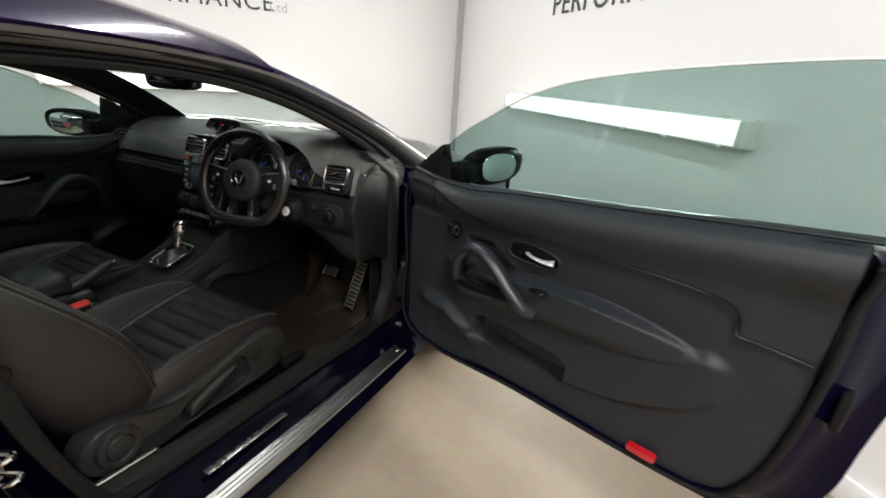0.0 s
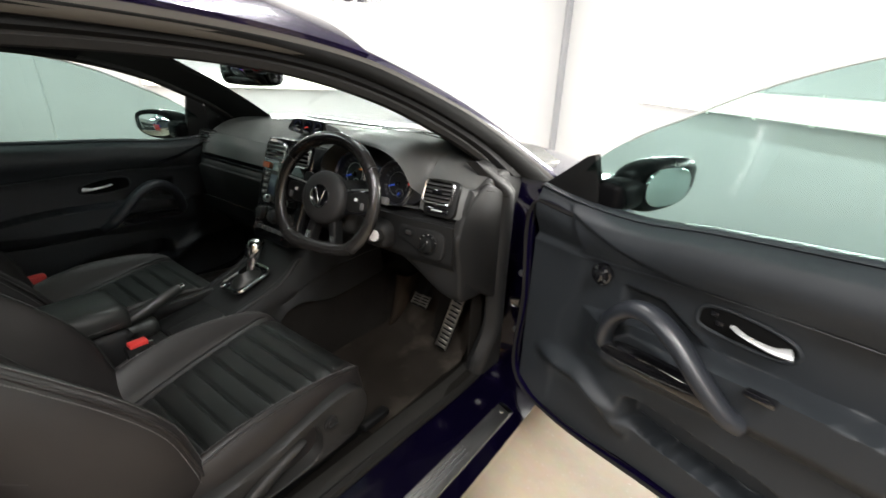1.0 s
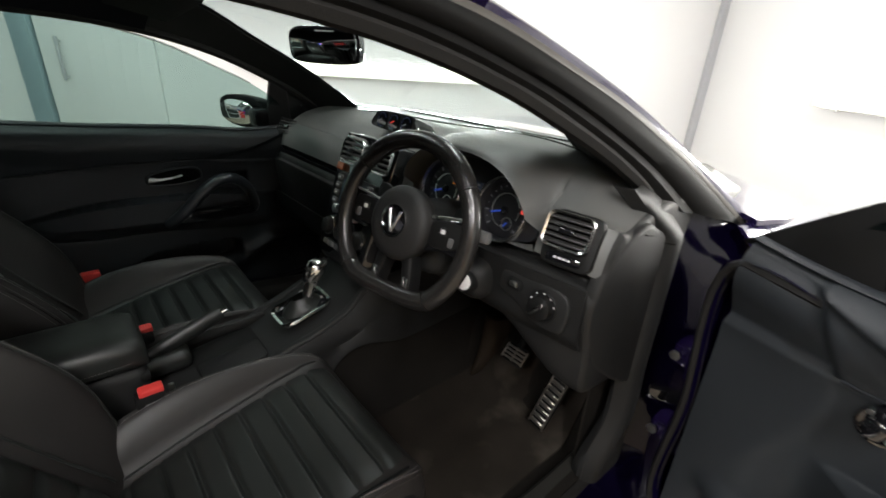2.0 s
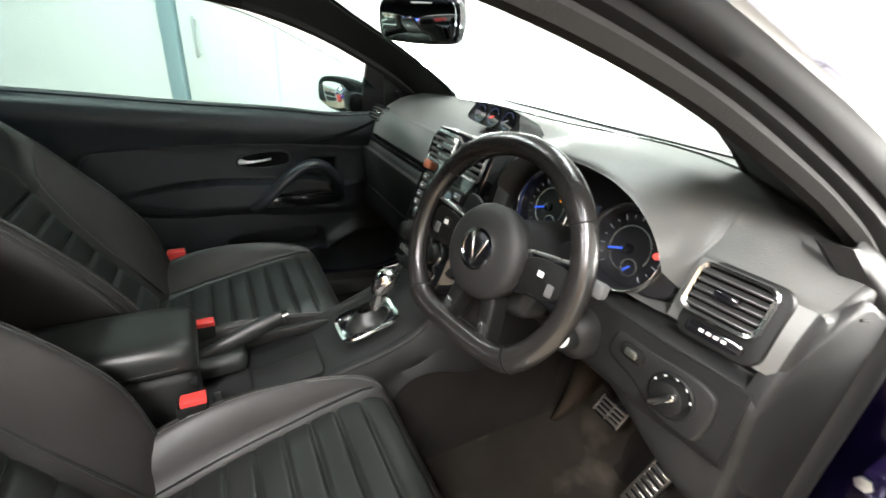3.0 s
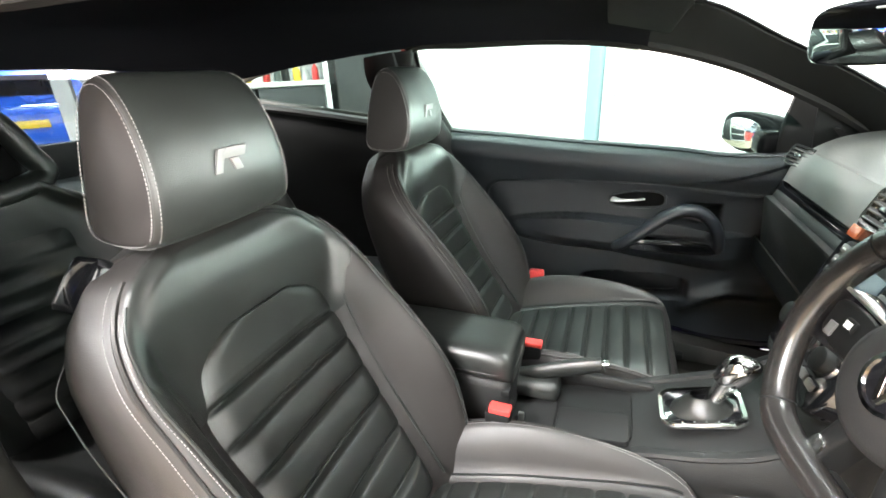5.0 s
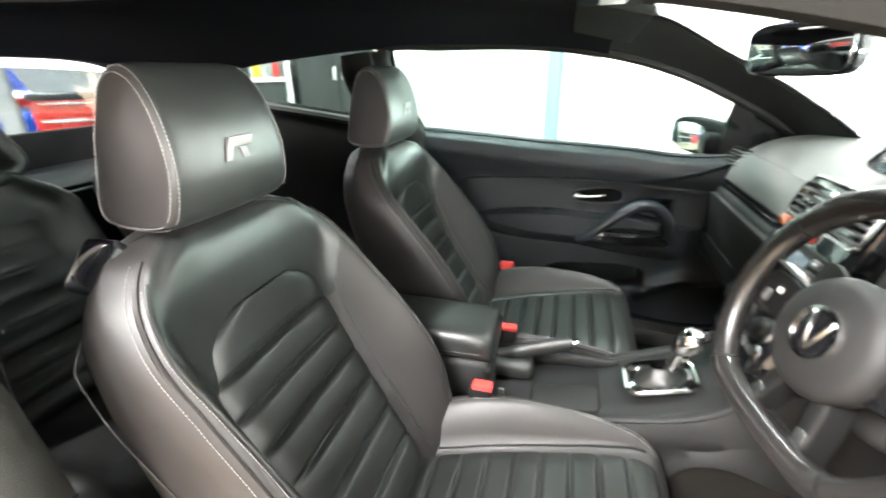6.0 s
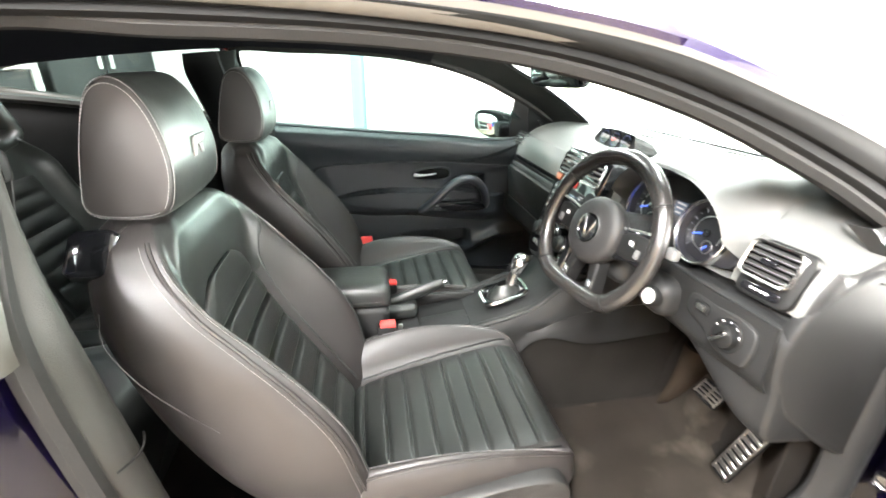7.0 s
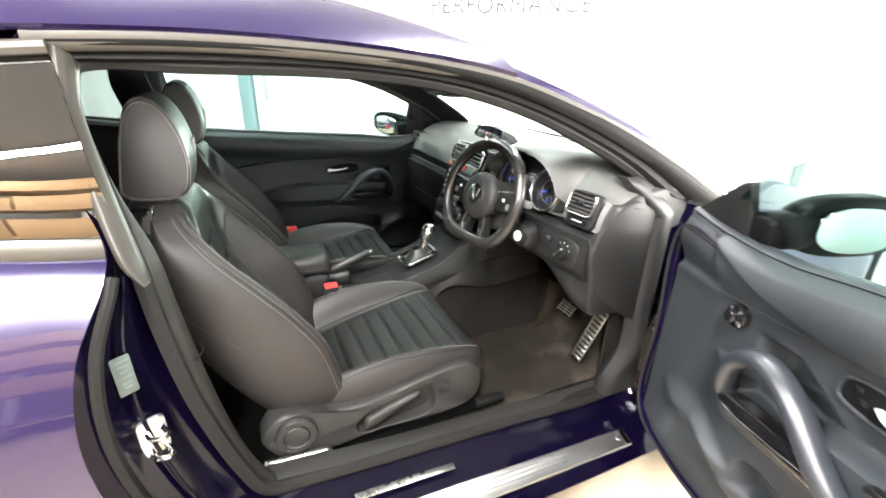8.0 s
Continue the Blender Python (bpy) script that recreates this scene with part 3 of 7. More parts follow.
channel = sheet(rows, 0.004, (-0.7, 0.2, 0.5))
part("window_channel", channel, FRAME_BLACK, car, "black rubber window channel along the roof")
part("window_channel", mirrored(channel), FRAME_BLACK, car, "black rubber window channel along the roof")

# satin strip down the door pillar
pa = spl([(0.580, -0.872, 1.268), (0.626, -0.874, 1.18), (0.698, -0.848, 1.07), (0.762, -0.819, 0.972), (0.774, -0.812, 0.940)], 30)
pb = spl([(0.596, -0.902, 1.292), (0.642, -0.900, 1.19), (0.714, -0.875, 1.075), (0.780, -0.846, 0.980), (0.782, -0.824, 0.942)], 30)
rows = [pa + (pb - pa) * t + np.array((0.016 * math.sin(math.pi * t) + 0.003, 0, 0)) for t in np.linspace(0, 1, 11)]
strip = sheet(rows, 0.01, (-1, 0, 0))
part("pillar_strip", strip, STRIP, car, "satin grey strip on the door pillar")
part("pillar_strip", mirrored(strip), STRIP, car, "satin grey strip on the door pillar")

# roof, from the windscreen head to the tailgate


def roof_edge(y):
    return curve_at([(-2.0, 0.56, 1.13), (-1.75, 0.575, 1.20), (-1.5, 0.588, 1.245), (-1.1, 0.60, 1.293), (-0.72, 0.604, 1.309), (-0.48, 0.606, 1.302), (-0.25, 0.612, 1.282), (-0.05, 0.622, 1.247), (0.12, 0.640, 1.192)], y)


def roof_crown(y):
    return curve_at([(-2.0, 1.20), (-1.75, 1.29), (-1.4, 1.352), (-1.0, 1.392), (-0.7, 1.402), (-0.4, 1.387), (-0.17, 1.352), (0.1, 1.29)], y)


ACROSS = np.sin(np.linspace(-math.pi / 2, math.pi / 2, 49))
ys = np.linspace(-1.95, -0.17, 46)
rows = []
for y in ys:
    zc = roof_crown(y) + 0.022 * smooth(-0.17, -0.5, y)
    row = []
    for u in ACROSS:
        yy = y + 0.12 * (abs(u) ** 2.2) * smooth(-0.6, -0.17, y)
        xe, ze = roof_edge(yy)
        row.append((xe * u, yy, ze + (zc - ze) * (1 - abs(u) ** 5)))
    rows.append(row)
# the front corners of the roof run on into the windscreen pillars
part("roof", sheet(rows, -0.012), PAINT, car, "glossy purple roof", 60)

# windscreen pillars outside
SCREEN_SIDE = [(0.665, 0.60, 0.945), (0.628, 0.405, 1.055), (0.596, 0.220, 1.157), (0.572, 0.040, 1.236), (0.556, -0.065, 1.282), (0.545, -0.11, 1.303)]
po, ps = spl(OUTER[:5], 30), spl(SCREEN_SIDE, 30)
ease = np.linspace(1.4, 0.25, 30)[:, None]
rows = [po + (ps - po) * t + ease * np.array((0.016, 0, 0.022)) * math.sin(math.pi * t) for t in np.linspace(0, 1, 7)]
pil = sheet(rows, 0.008, (-0.5, -0.3, -0.6))
part("windscreen_pillar", pil, PAINT, car)
part("windscreen_pillar", mirrored(pil), PAINT, car)


def screen_point(u, v):
    """Windscreen: u from -1 to 1 across, v from 0 at the foot to 1 at the head."""
    s = spl(SCREEN_SIDE, 41)
    k = v * 40
    i = min(int(k), 39)
    e = s[i] + (s[i + 1] - s[i]) * (k - i)
    bow = 1 - abs(u) ** 2.2
    return (e[0] * u, e[1] + bow * (0.26 - 0.20 * v) - 0.12 * bow * v, e[2] + bow * (0.045 + 0.005 * v))


rows = [[screen_point(u, v) for u in np.linspace(-1, 1, 31)] for v in np.linspace(0, 1, 21)]
screen = part("windscreen", sheet(rows, 0.005), SCREEN_GLASS, car, "clear green-tinted windscreen")

# black band printed along the windscreen's head, just inside the glass
rows = [[tuple(np.array(screen_point(u, v)) + np.array((0, -0.008, -0.012))) for u in np.linspace(-1, 1, 31)] for v in np.linspace(0.93, 1.0, 4)]
part("screen_border", sheet(rows, 0.002, (0, -0.3, -1)), FRAME_BLACK, car, "black border of the windscreen")

# A-pillar cloth trim inside: between the door-window edge and the windscreen
INNER = [(0.505, 0.43, 1.004), (0.495, 0.33, 1.072), (0.488, 0.20, 1.149), (0.484, 0.06, 1.221), (0.482, -0.06, 1.286), (0.480, -0.15, 1.315)]
EDGE_A = [(0.690, 0.43, 0.93)] + EDGE[:6]
pe, pi_ = spl(EDGE_A, 40), spl(INNER, 40)
rows = [pe + (pi_ - pe) * t + np.array((-0.010, -0.018, 0.012)) * math.sin(math.pi * t) for t in np.linspace(0, 1, 9)]
pil = sheet(rows, 0.006, (0.4, 0.3, 0.6))
part("pillar_trim", pil, PILLAR, car, "dark grey cloth covered windscreen pillar")
part("pillar_trim", mirrored(pil), PILLAR, car, "dark grey cloth covered windscreen pillar")

# cloth continues from the pillar trim to the glass
reach = [(0.560, 0.53, 0.93)] + INNER
pi_, ps = spl(reach, 40), spl(SCREEN_SIDE, 40) + np.array((-0.006, -0.014, -0.016))
rows = [pi_ + (ps - pi_) * t + np.array((0.002, 0.002, 0.004)) for t in np.linspace(-0.15, 1, 8)]
liner = sheet(rows, 0.004, (0.4, 0.3, 0.6))
part("pillar_liner", liner, PILLAR, car, "dark grey cloth beside the windscreen")
part("pillar_liner", mirrored(liner), PILLAR, car, "dark grey cloth beside the windscreen")

# black corner panel between the shut door, the pillar and the dashboard
top_ = spl([(0.695, 0.44, 0.935), (0.676, 0.395, 0.968), (0.652, 0.28, 1.050), (0.642, 0.225, 1.082)], 16)
foot_ = spl([(0.712, 0.44, 0.90), (0.712, 0.395, 0.90), (0.712, 0.31, 0.90), (0.712, 0.265, 0.90)], 16)
rows = [foot_ + (top_ - foot_) * t + np.array((0.006 * math.sin(math.pi * t), 0, 0)) for t in np.linspace(0, 1, 8)]
part("corner_panel", mirrored(sheet(rows, 0.005, (1, 0, 0))), TRIM_DARK, car, "black corner panel beside the mirror", 60)

# headliner
ys = np.linspace(-1.75, -0.20, 30)
rows = []
for y in ys:
    ex, ez = (curve_at([(-1.8, 0.545, 1.16), (-1.5, 0.555, 1.205), (-1.2, 0.565, 1.24), (-0.9, 0.568, 1.262), (-0.5, 0.570, 1.257), (-0.30, 0.576, 1.242), (-0.15, 0.588, 1.216)], y))
    zc = roof_crown(y) - 0.045
    rows.append([(ex * u, y, ez + (zc - ez) * (1 - abs(u) ** 2.6)) for u in np.linspace(-1, 1, 33)])
part("headliner", sheet(rows, 0.008), HEADLINER, car, "black cloth roof lining", 60)

# floor pan, tunnel and bulkhead
ys = np.linspace(-1.15, 0.66, 50)
rows = []
for y in ys:
    rise = 0.42 * smooth(0.42, 0.66, y) + 0.06 * smooth(-0.75, -1.0, y)
    row = []
    for u in np.linspace(-1, 1, 61):
        x = 0.70 * u
        tunnel = 0.13 * (1 - smooth(0.07, 0.17, abs(x)))
        side = 0.075 * smooth(0.60, 0.68, abs(x))
        row.append((x, y, 0.205 + max(tunnel, side, rise) + 0.003 * math.sin(23 * x + 9 * y)))
    rows.append(row)
part("carpet", sheet(rows, -0.02, (0, 0, 1)), CARPET, car, "dark brown-black carpeted floor", 60)
# plastic inner sills and kick panels
for s in (1, -1):
    rows = []
    for y in np.linspace(-0.72, 0.42, 30):
        z = curve_at([(-0.72, 0.345), (-0.4, 0.312), (0.0, 0.286), (0.25, 0.266), (0.42, 0.272)], y)
        rows.append([(s * 0.628, y, 0.235), (s * 0.634, y, z - 0.012), (s * 0.645, y, z + 0.004), (s * 0.675, y, z + 0.010), (s * 0.700, y, z + 0.006), (s * 0.706, y, z - 0.01)])
    part("sill_trim", sheet(rows, 0.004), POST_TRIM, car, "dark grey plastic sill trim")
    # post trim beside the seal, and the hollow kick panel ahead of it
    rows = []
    for z in np.linspace(0.27, 1.0, 36):
        low = smooth(0.46, 0.28, z)
        up_ = max(0.0, z - 0.90)
        y0 = 0.372 - 0.06 * low + 0.01 * smooth(0.60, 0.50, z) - 0.95 * up_
        in_ = 0.42 * up_
        rows.append([(s * (0.690 - 0.02 * low - in_), y0 + 0.012, z), (s * (0.703 - 0.012 * low - in_), y0, z), (s * (0.714 - 0.006 * low - in_), y0 + 0.010, z), (s * (0.728 - 0.008 * low - in_), y0 + 0.016, z),
                     (s * (0.741 - 0.012 * low - 1.3 * in_), y0 + 0.028, z), (s * (0.744 - 0.014 * low - 1.5 * in_), y0 + 0.046, z), (s * (0.730 - 1.3 * in_), 0.455 - 0.8 * up_, z)])
    part("trim_seam", tube(np.array([(s * 0.690, 0.384, 0.893), (s * 0.703, 0.370, 0.893), (s * 0.716, 0.380, 0.892), (s * 0.740, 0.396, 0.891)]), 0.0016, None, 6), FRAME_BLACK, car)
    part("post_trim", sheet(rows, 0.005, (-s * 0.6, 0.8, 0)), TRIM, car, "grey plastic trim of the windscreen post", 60)
    rows = []
    for z in np.linspace(0.225, 0.90, 24):
        low = smooth(0.46, 0.28, z)
        rows.append([(s * (0.640 + 0.055 * t + 0.018 * math.sin(math.pi * t)), 0.50 - 0.115 * t - 0.06 * low * t + 0.04 * (1 - t) * low, z) for t in np.linspace(0, 1, 9)])
    part("kick_panel", sheet(rows, 0.005, (s * 1.0, 0, 0)), TRIM, car, "dark grey plastic kick panel", 60)
    rows = [[(s * (0.655 + 0.02 * t), 0.36 + 0.30 * t, z) for t in np.linspace(0, 1, 6)] for z in np.linspace(0.22, 0.88, 8)]
    part("footwell_side", sheet(rows, 0.006, (s, 0, 0)), CARPET, car)
    # B-pillar trim: a broad face turned to the door, rounded over into the rear panel
    a = spl([(0.560, -0.880, 1.250), (0.595, -0.895, 1.18), (0.668, -0.865, 1.07), (0.734, -0.832, 0.968), (0.737, -0.818, 0.86), (0.737, -0.802, 0.75), (0.735, -0.775, 0.60), (0.730, -0.735, 0.45), (0.712, -0.69, 0.34)], 60)
    c = spl([(0.535, -0.930, 1.245), (0.565, -0.920, 1.17), (0.618, -0.885, 1.07), (0.678, -0.826, 0.958), (0.672, -0.815, 0.86), (0.666, -0.803, 0.75), (0.660, -0.785, 0.60), (0.658, -0.755, 0.45), (0.655, -0.70, 0.32)], 60)
    b = spl([(0.545, -1.04, 1.235), (0.560, -1.045, 1.17), (0.612, -1.03, 1.07), (0.650, -1.00, 0.945), (0.652, -1.00, 0.86), (0.650, -0.99, 0.75), (0.648, -0.98, 0.60), (0.645, -0.97, 0.45), (0.645, -0.95, 0.30)], 60)
    rows = []
    for t in np.linspace(0, 1, 10):
        fold = 0.020 * math.sin(math.pi * t) ** 0.7
        rows.append(a + (c - a) * t + np.array((0, fold, 0)))
    for t in (0.04, 0.12, 0.3, 0.6, 1.0):
        rows.append(c + (b - c) * t + np.array((-0.012 * math.sin(math.pi * t) - 0.006, 0, 0)))
    g = sheet(rows, 0.006, (0.6, -0.8, 0))
    # one trim on both sides; the far copy is coloured darker for its shade
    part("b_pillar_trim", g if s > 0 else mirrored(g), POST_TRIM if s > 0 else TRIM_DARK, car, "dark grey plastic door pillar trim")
    seam = [((1 - t) * 0.738 + t * 0.668, -0.784 + 0.012 * math.sin(math.pi * t), 0.752 - 0.004 * t) for t in np.linspace(0, 1, 9)]
    part("trim_seam", tube(np.array([(s * x, y, z) for x, y, z in seam]), 0.0018, None, 6), FRAME_BLACK, car)
    # rear side panel below the quarter window and the band above it
    rows = []
    for y in np.linspace(-2.0, -0.88, 26):
        top = curve_at([(-2.0, 1.10), (-1.6, 1.075), (-1.1, 1.015), (-1.0, 1.0), (-0.88, 0.97)], y)
        rows.append([(s * curve_at([(0, 0.60), (0.5, 0.645), (0.9, 0.66), (0.96, 0.672), (1.0, 0.69)], t) + s * 0.018 * smooth(-1.02, -0.94, y), y, 0.28 + (top - 0.28) * t) for t in np.linspace(0, 1, 16)])
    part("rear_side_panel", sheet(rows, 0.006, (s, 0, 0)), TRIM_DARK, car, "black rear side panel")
    sillw = np.array([(s * 0.685, y, curve_at([(-2.0, 1.10), (-1.6, 1.075), (-1.1, 1.015), (-1.0, 1.0)], y)) for y in np.linspace(-1.9, -1.02, 20)])
    # paler trim than the panel below: the light it catches is coloured in
    part("window_ledge", tube(sillw, 0.03, 0.016, 8), POST_TRIM, car, "ledge under the rear side window, lightened as if lit")
    # rear side window: glass that leans in more and more towards the roof, with its strips
    lo = np.array([(s * 0.738, y, curve_at([(-1.85, 1.115), (-1.6, 1.085), (-1.1, 1.02), (-0.86, 0.992)], y)) for y in np.linspace(-1.82, -0.838, 24)])
    hi = np.array([(s * 0.604, y, curve_at([(-1.85, 1.135), (-1.6, 1.20), (-1.1, 1.262), (-0.90, 1.278)], y)) for y in np.linspace(-1.80, -0.900, 24)])
    hi[:, 0] += s * 0.10 * (1 - (hi[:, 2] - lo[:, 2]) / 0.28).clip(0, 1)
    rows = [lo + (hi - lo) * t + np.array((s * 0.030 * math.sin(math.pi * t), 0, 0)) for t in np.linspace(0, 1, 14)]
    part("rear_side_window", sheet(rows, 0.004, (-s, 0, 0)), PRIVACY if s > 0 else REAR_SIDE_GLASS, car, "fixed rear side window", 60)
    part("window_seal", tube(lo + np.array((s * 0.006, 0, -0.004)), 0.012, 0.020, 10), RAIL, car, "satin grey strip under the rear side window")
    part("window_seal", tube(hi + np.array((s * 0.004, 0, 0.004)), 0.012, 0.012, 8), RAIL, car, "satin grey strip over the rear side window")
    # rear quarter panel outside, its front edge curved along the door opening
    rows = []
    for u in np.linspace(0, 1, 44):
        y = -2.40 + 1.49 * u
        top = curve_at([(-2.4, 1.02), (-2.1, 1.09), (-1.85, 1.105), (-1.6, 1.075), (-1.1, 1.008), (-0.91, 0.983)], y)
        arch = math.sqrt(max(0.0, 0.345 ** 2 - (y + 1.73) ** 2)) if abs(y + 1.73) < 0.345 else 0.0
        bottom = 0.315 + arch if arch else 0.21
        tail = 0.06 * smooth(-2.05, -2.4, y)
        row = []
        for t in np.linspace(0, 1, 24):
            z = bottom + (top - bottom) * t
            front = curve_at([(0.20, -0.74), (0.27, -0.800), (0.42, -0.872), (0.56, -0.918), (0.71, -0.935), (0.86, -0.908), (0.99, -0.850)], z)
            x = curve_at([(0.2, 0.86), (0.45, 0.892), (0.62, 0.905), (0.78, 0.890), (0.90, 0.845), (1.0, 0.775), (1.12, 0.73)], z) - tail - 0.034 * smooth(-1.25, -0.92, y)
            row.append((s * x, y + (front + 0.91) * smooth(-1.35, -0.91, y), z))
        rows.append(row)
    part("rear_wing", sheet(rows, 0.012, (-s, 0, 0)), PAINT, car, "glossy purple rear wing", 60)
    # front wing
    rows = []
    for y in np.linspace(0.60, 1.60, 30):
        top = curve_at([(0.6, 0.90), (0.9, 0.885), (1.3, 0.82), (1.6, 0.70)], y)
        arch = math.sqrt(max(0.0, 0.345 ** 2 - (y - 0.85) ** 2)) if abs(y - 0.85) < 0.345 else 0.0
        bottom = 0.315 + arch if arch else 0.22
        nose = 0.30 * smooth(1.25, 1.6, y) ** 2
        rows.append([(s * (curve_at([(0.2, 0.86), (0.5, 0.893), (0.7, 0.895), (0.82, 0.865), (0.90, 0.79)], bottom + (top - bottom) * t) - nose), y, bottom + (top - bottom) * t) for t in np.linspace(0, 1, 14)])
    part("front_wing", sheet(rows, 0.01, (-s, 0, 0)), PAINT, car, "glossy purple front wing", 60)

# bonnet, cowl, tail and bumpers
rows = []
for y in np.linspace(0.66, 1.62, 26):
    zc = curve_at([(0.66, 0.972), (0.8, 0.962), (1.1, 0.93), (1.4, 0.84), (1.62, 0.70)], y)
    w = curve_at([(0.66, 0.80), (0.8, 0.83), (1.2, 0.78), (1.45, 0.68), (1.62, 0.55)], y)
    rows.append([(w * u, y + 0.14 * (1 - u * u) * (1 if y < 1.4 else 0.5), zc - 0.065 * abs(u) ** 2.5) for u in np.linspace(-1, 1, 25)])
part("bonnet", sheet(rows, -0.012, (0, 0, 1)), PAINT, car, "glossy purple bonnet", 60)
rows = [[(0.68 * u, 0.58 + 0.20 * t + 0.12 * (1 - u * u), 0.880 + 0.035 * (1 - u * u) - 0.01 * t) for u in np.linspace(-1, 1, 21)] for t in np.linspace(0, 1, 5)]
part("cowl", sheet(rows, -0.01, (0, 0, 1)), TRIM_DARK, car, "black plastic cowl below the windscreen")
for name, y0, flip in (("front_bumper", 1.58, 1), ("rear_bumper", -2.36, -1)):
    rows = []
    for z in np.linspace(0.20, 0.70 if flip > 0 else 0.62, 14):
        rows.append([((0.84 if flip > 0 else 0.85) * math.sin(a), y0 + flip * (0.14 * math.cos(a) ** 0.8 + 0.02 * math.sin(8 * z)), z) for a in np.linspace(-1.45, 1.45, 31)])
    part(name, sheet(rows, 0.012, (0, -flip, 0)), PAINT, car, "purple bumper", 60)
rows = []
for t in np.linspace(0, 1, 16):
    y = -1.93 - 0.50 * t ** 0.9
    z = 1.185 - 0.20 * t if t < 0.75 else 1.035 - 1.5 * (t - 0.75)
    rows.append([((0.56 + 0.10 * t) * u, y - 0.05 * (1 - u * u) * t, z + 0.03 * (1 - u * u)) for u in np.linspace(-1, 1, 21)])
glass_rows, low_rows = rows[:13], rows[12:]
tg = part("rear_window", sheet(glass_rows, 0.004, (0, 0, -1)), REAR_GLASS, car, "tinted tailgate window")
part("tailgate", sheet(low_rows, 0.012, (0, 1, 0)), PAINT, car, "purple tailgate", 60)
part("parcel_shelf", box((0, -1.98, 0.86), (1.16, 0.42, 0.02), 0.006), TRIM_DARK, car)
part("seat_bulkhead", box((0, -1.70, 0.56), (1.22, 0.03, 0.62), 0.01), TRIM_DARK, car, "black panel behind the rear seats")
part("boot_wall", box((0, -2.22, 0.62), (1.2, 0.03, 0.75), 0.01), TRIM_DARK, car)

# wheels
for sx, y in ((0.80, 0.85), (-0.80, 0.85), (0.80, -1.73), (-0.80, -1.73)):
    m = basis((sx, y, 0.318), (0, 1, 0), (1 if sx > 0 else -1, 0, 0))
    tyre = part("wheel", lathe([(0.20, -0.11), (0.29, -0.115), (0.315, -0.09), (0.318, 0.0), (0.315, 0.07), (0.29, 0.095), (0.235, 0.09), (0.23, 0.06), (0.20, -0.05)], 48, m), TYRE, car, "black tyre on an alloy rim")
    rim = lathe([(0.235, 0.082), (0.225, 0.086), (0.215, 0.06), (0.06, 0.045), (0.05, 0.065), (0.03, 0.07), (0.001, 0.07)], 48, m)
    part("rim", rim, ALLOY, tyre)
    for k in range(5):
        a = k * 2 * math.pi / 5
        part("spoke", box((0.135, 0, 0.065), (0.17, 0.045, 0.02), 0.006).moved(m @ Matrix.Rotation(a, 4, "Z")), ALLOY, tyre)

# sill scuff plates, striker, sticker, hinges
plate = [(-0.023, -0.62), (0.024, -0.62), (0.026, 0.24), (0.020, 0.315), (0.001, 0.332), (-0.017, 0.315), (-0.023, 0.24)]


def sill_z(y):
    return curve_at([(-0.7, 0.262), (-0.3, 0.240), (0.0, 0.222), (0.33, 0.205)], y)


sc = slab(spl(plate, 60, True), -0.004, 0.004, 0.0015).mapped(lambda x, y, z: (x + 0.838, y, sill_z(y) + z - 0.35 * x))
scuff = part("scuff_plate", sc, SCUFF, car, "worn brushed metal sill scuff plate")
for k in range(3):
    part("scuff_groove", box((0.826 + 0.011 * k, -0.22, 0), (0.0025, 0.62, 0.002), 0.0006).mapped(lambda x, y, z: (x, y, sill_z(y) + 0.0045 + z - 0.35 * (x - 0.838))), GREY_PLASTIC, scuff)
part("scuff_screw", lathe([(0.008, 0), (0.008, 0.003), (0.001, 0.004)], 16, Matrix.Translation((0.838, 0.295, sill_z(0.295) + 0.003))), SATIN, scuff)
part("scuff_plate", box((0.772, -0.38, 0.281), (0.020, 0.27, 0.004), 0.0015).mapped(lambda x, y, z: (x, y, z - 0.06 * (y + 0.38))), SATIN, car, "small bright plate on the sill step")
st = basis((0.797, -0.862, 0.655), (0, 1, 0), (0.9, 0.44, 0))
striker = part("striker", slab(rounded(0.045, 0.075, 0.01), -0.004, 0.004, 0.002, st), SATIN, car, "bright steel door striker")
part("striker_loop", tube(spl([(-0.010, -0.022, 0), (-0.010, -0.022, 0.035), (0.012, -0.022, 0.042), (0.012, -0.022, 0.0)], 16), 0.0045, None, 8, (0, 1, 0)).moved(st), CHROME, striker)
part("striker_loop", tube(spl([(-0.010, 0.022, 0), (-0.010, 0.022, 0.035), (0.012, 0.022, 0.042), (0.012, 0.022, 0.0)], 16), 0.0045, None, 8, (0, 1, 0)).moved(st), CHROME, striker)
sk = basis((0.812, -0.872, 0.800), (0, 1, 0.02), (0.86, 0.5, 0))
sticker = part("pillar_sticker", slab(rounded(0.028, 0.072, 0.003), 0.0, 0.0015, 0.0004, sk), STICKER, car, "pale data sticker on the door pillar")
for k in range(6):
    part("print_bar", box((0.001, 0.027 - 0.010 * k, 0.0018), (0.019 - 0.004 * (k % 3), 0.002, 0.0006), 0).moved(sk), GREY_PLASTIC, sticker)
for z in (0.42, 0.63):
    h = part("door_hinge", box((0.795, 0.50, z), (0.05, 0.07, 0.05), 0.01) + lathe([(0.012, -0.045), (0.012, 0.045), (0.001, 0.046)], 16, Matrix.Translation((0.815, 0.47, z))), PAINT, car, "purple painted door hinge")
    part("hinge_bolt", lathe([(0.012, 0), (0.012, 0.006), (0.001, 0.007)], 6, basis((0.78, 0.462, z), (1, 0, 0), (0, -1, 0))), SATIN, h)
part("check_strap", box((0.80, 0.46, 0.53), (0.10, 0.02, 0.03), 0.004, 2, Matrix.Rotation(0.5, 4, "Z")), GLOSS_BLACK, car, "black door check strap")

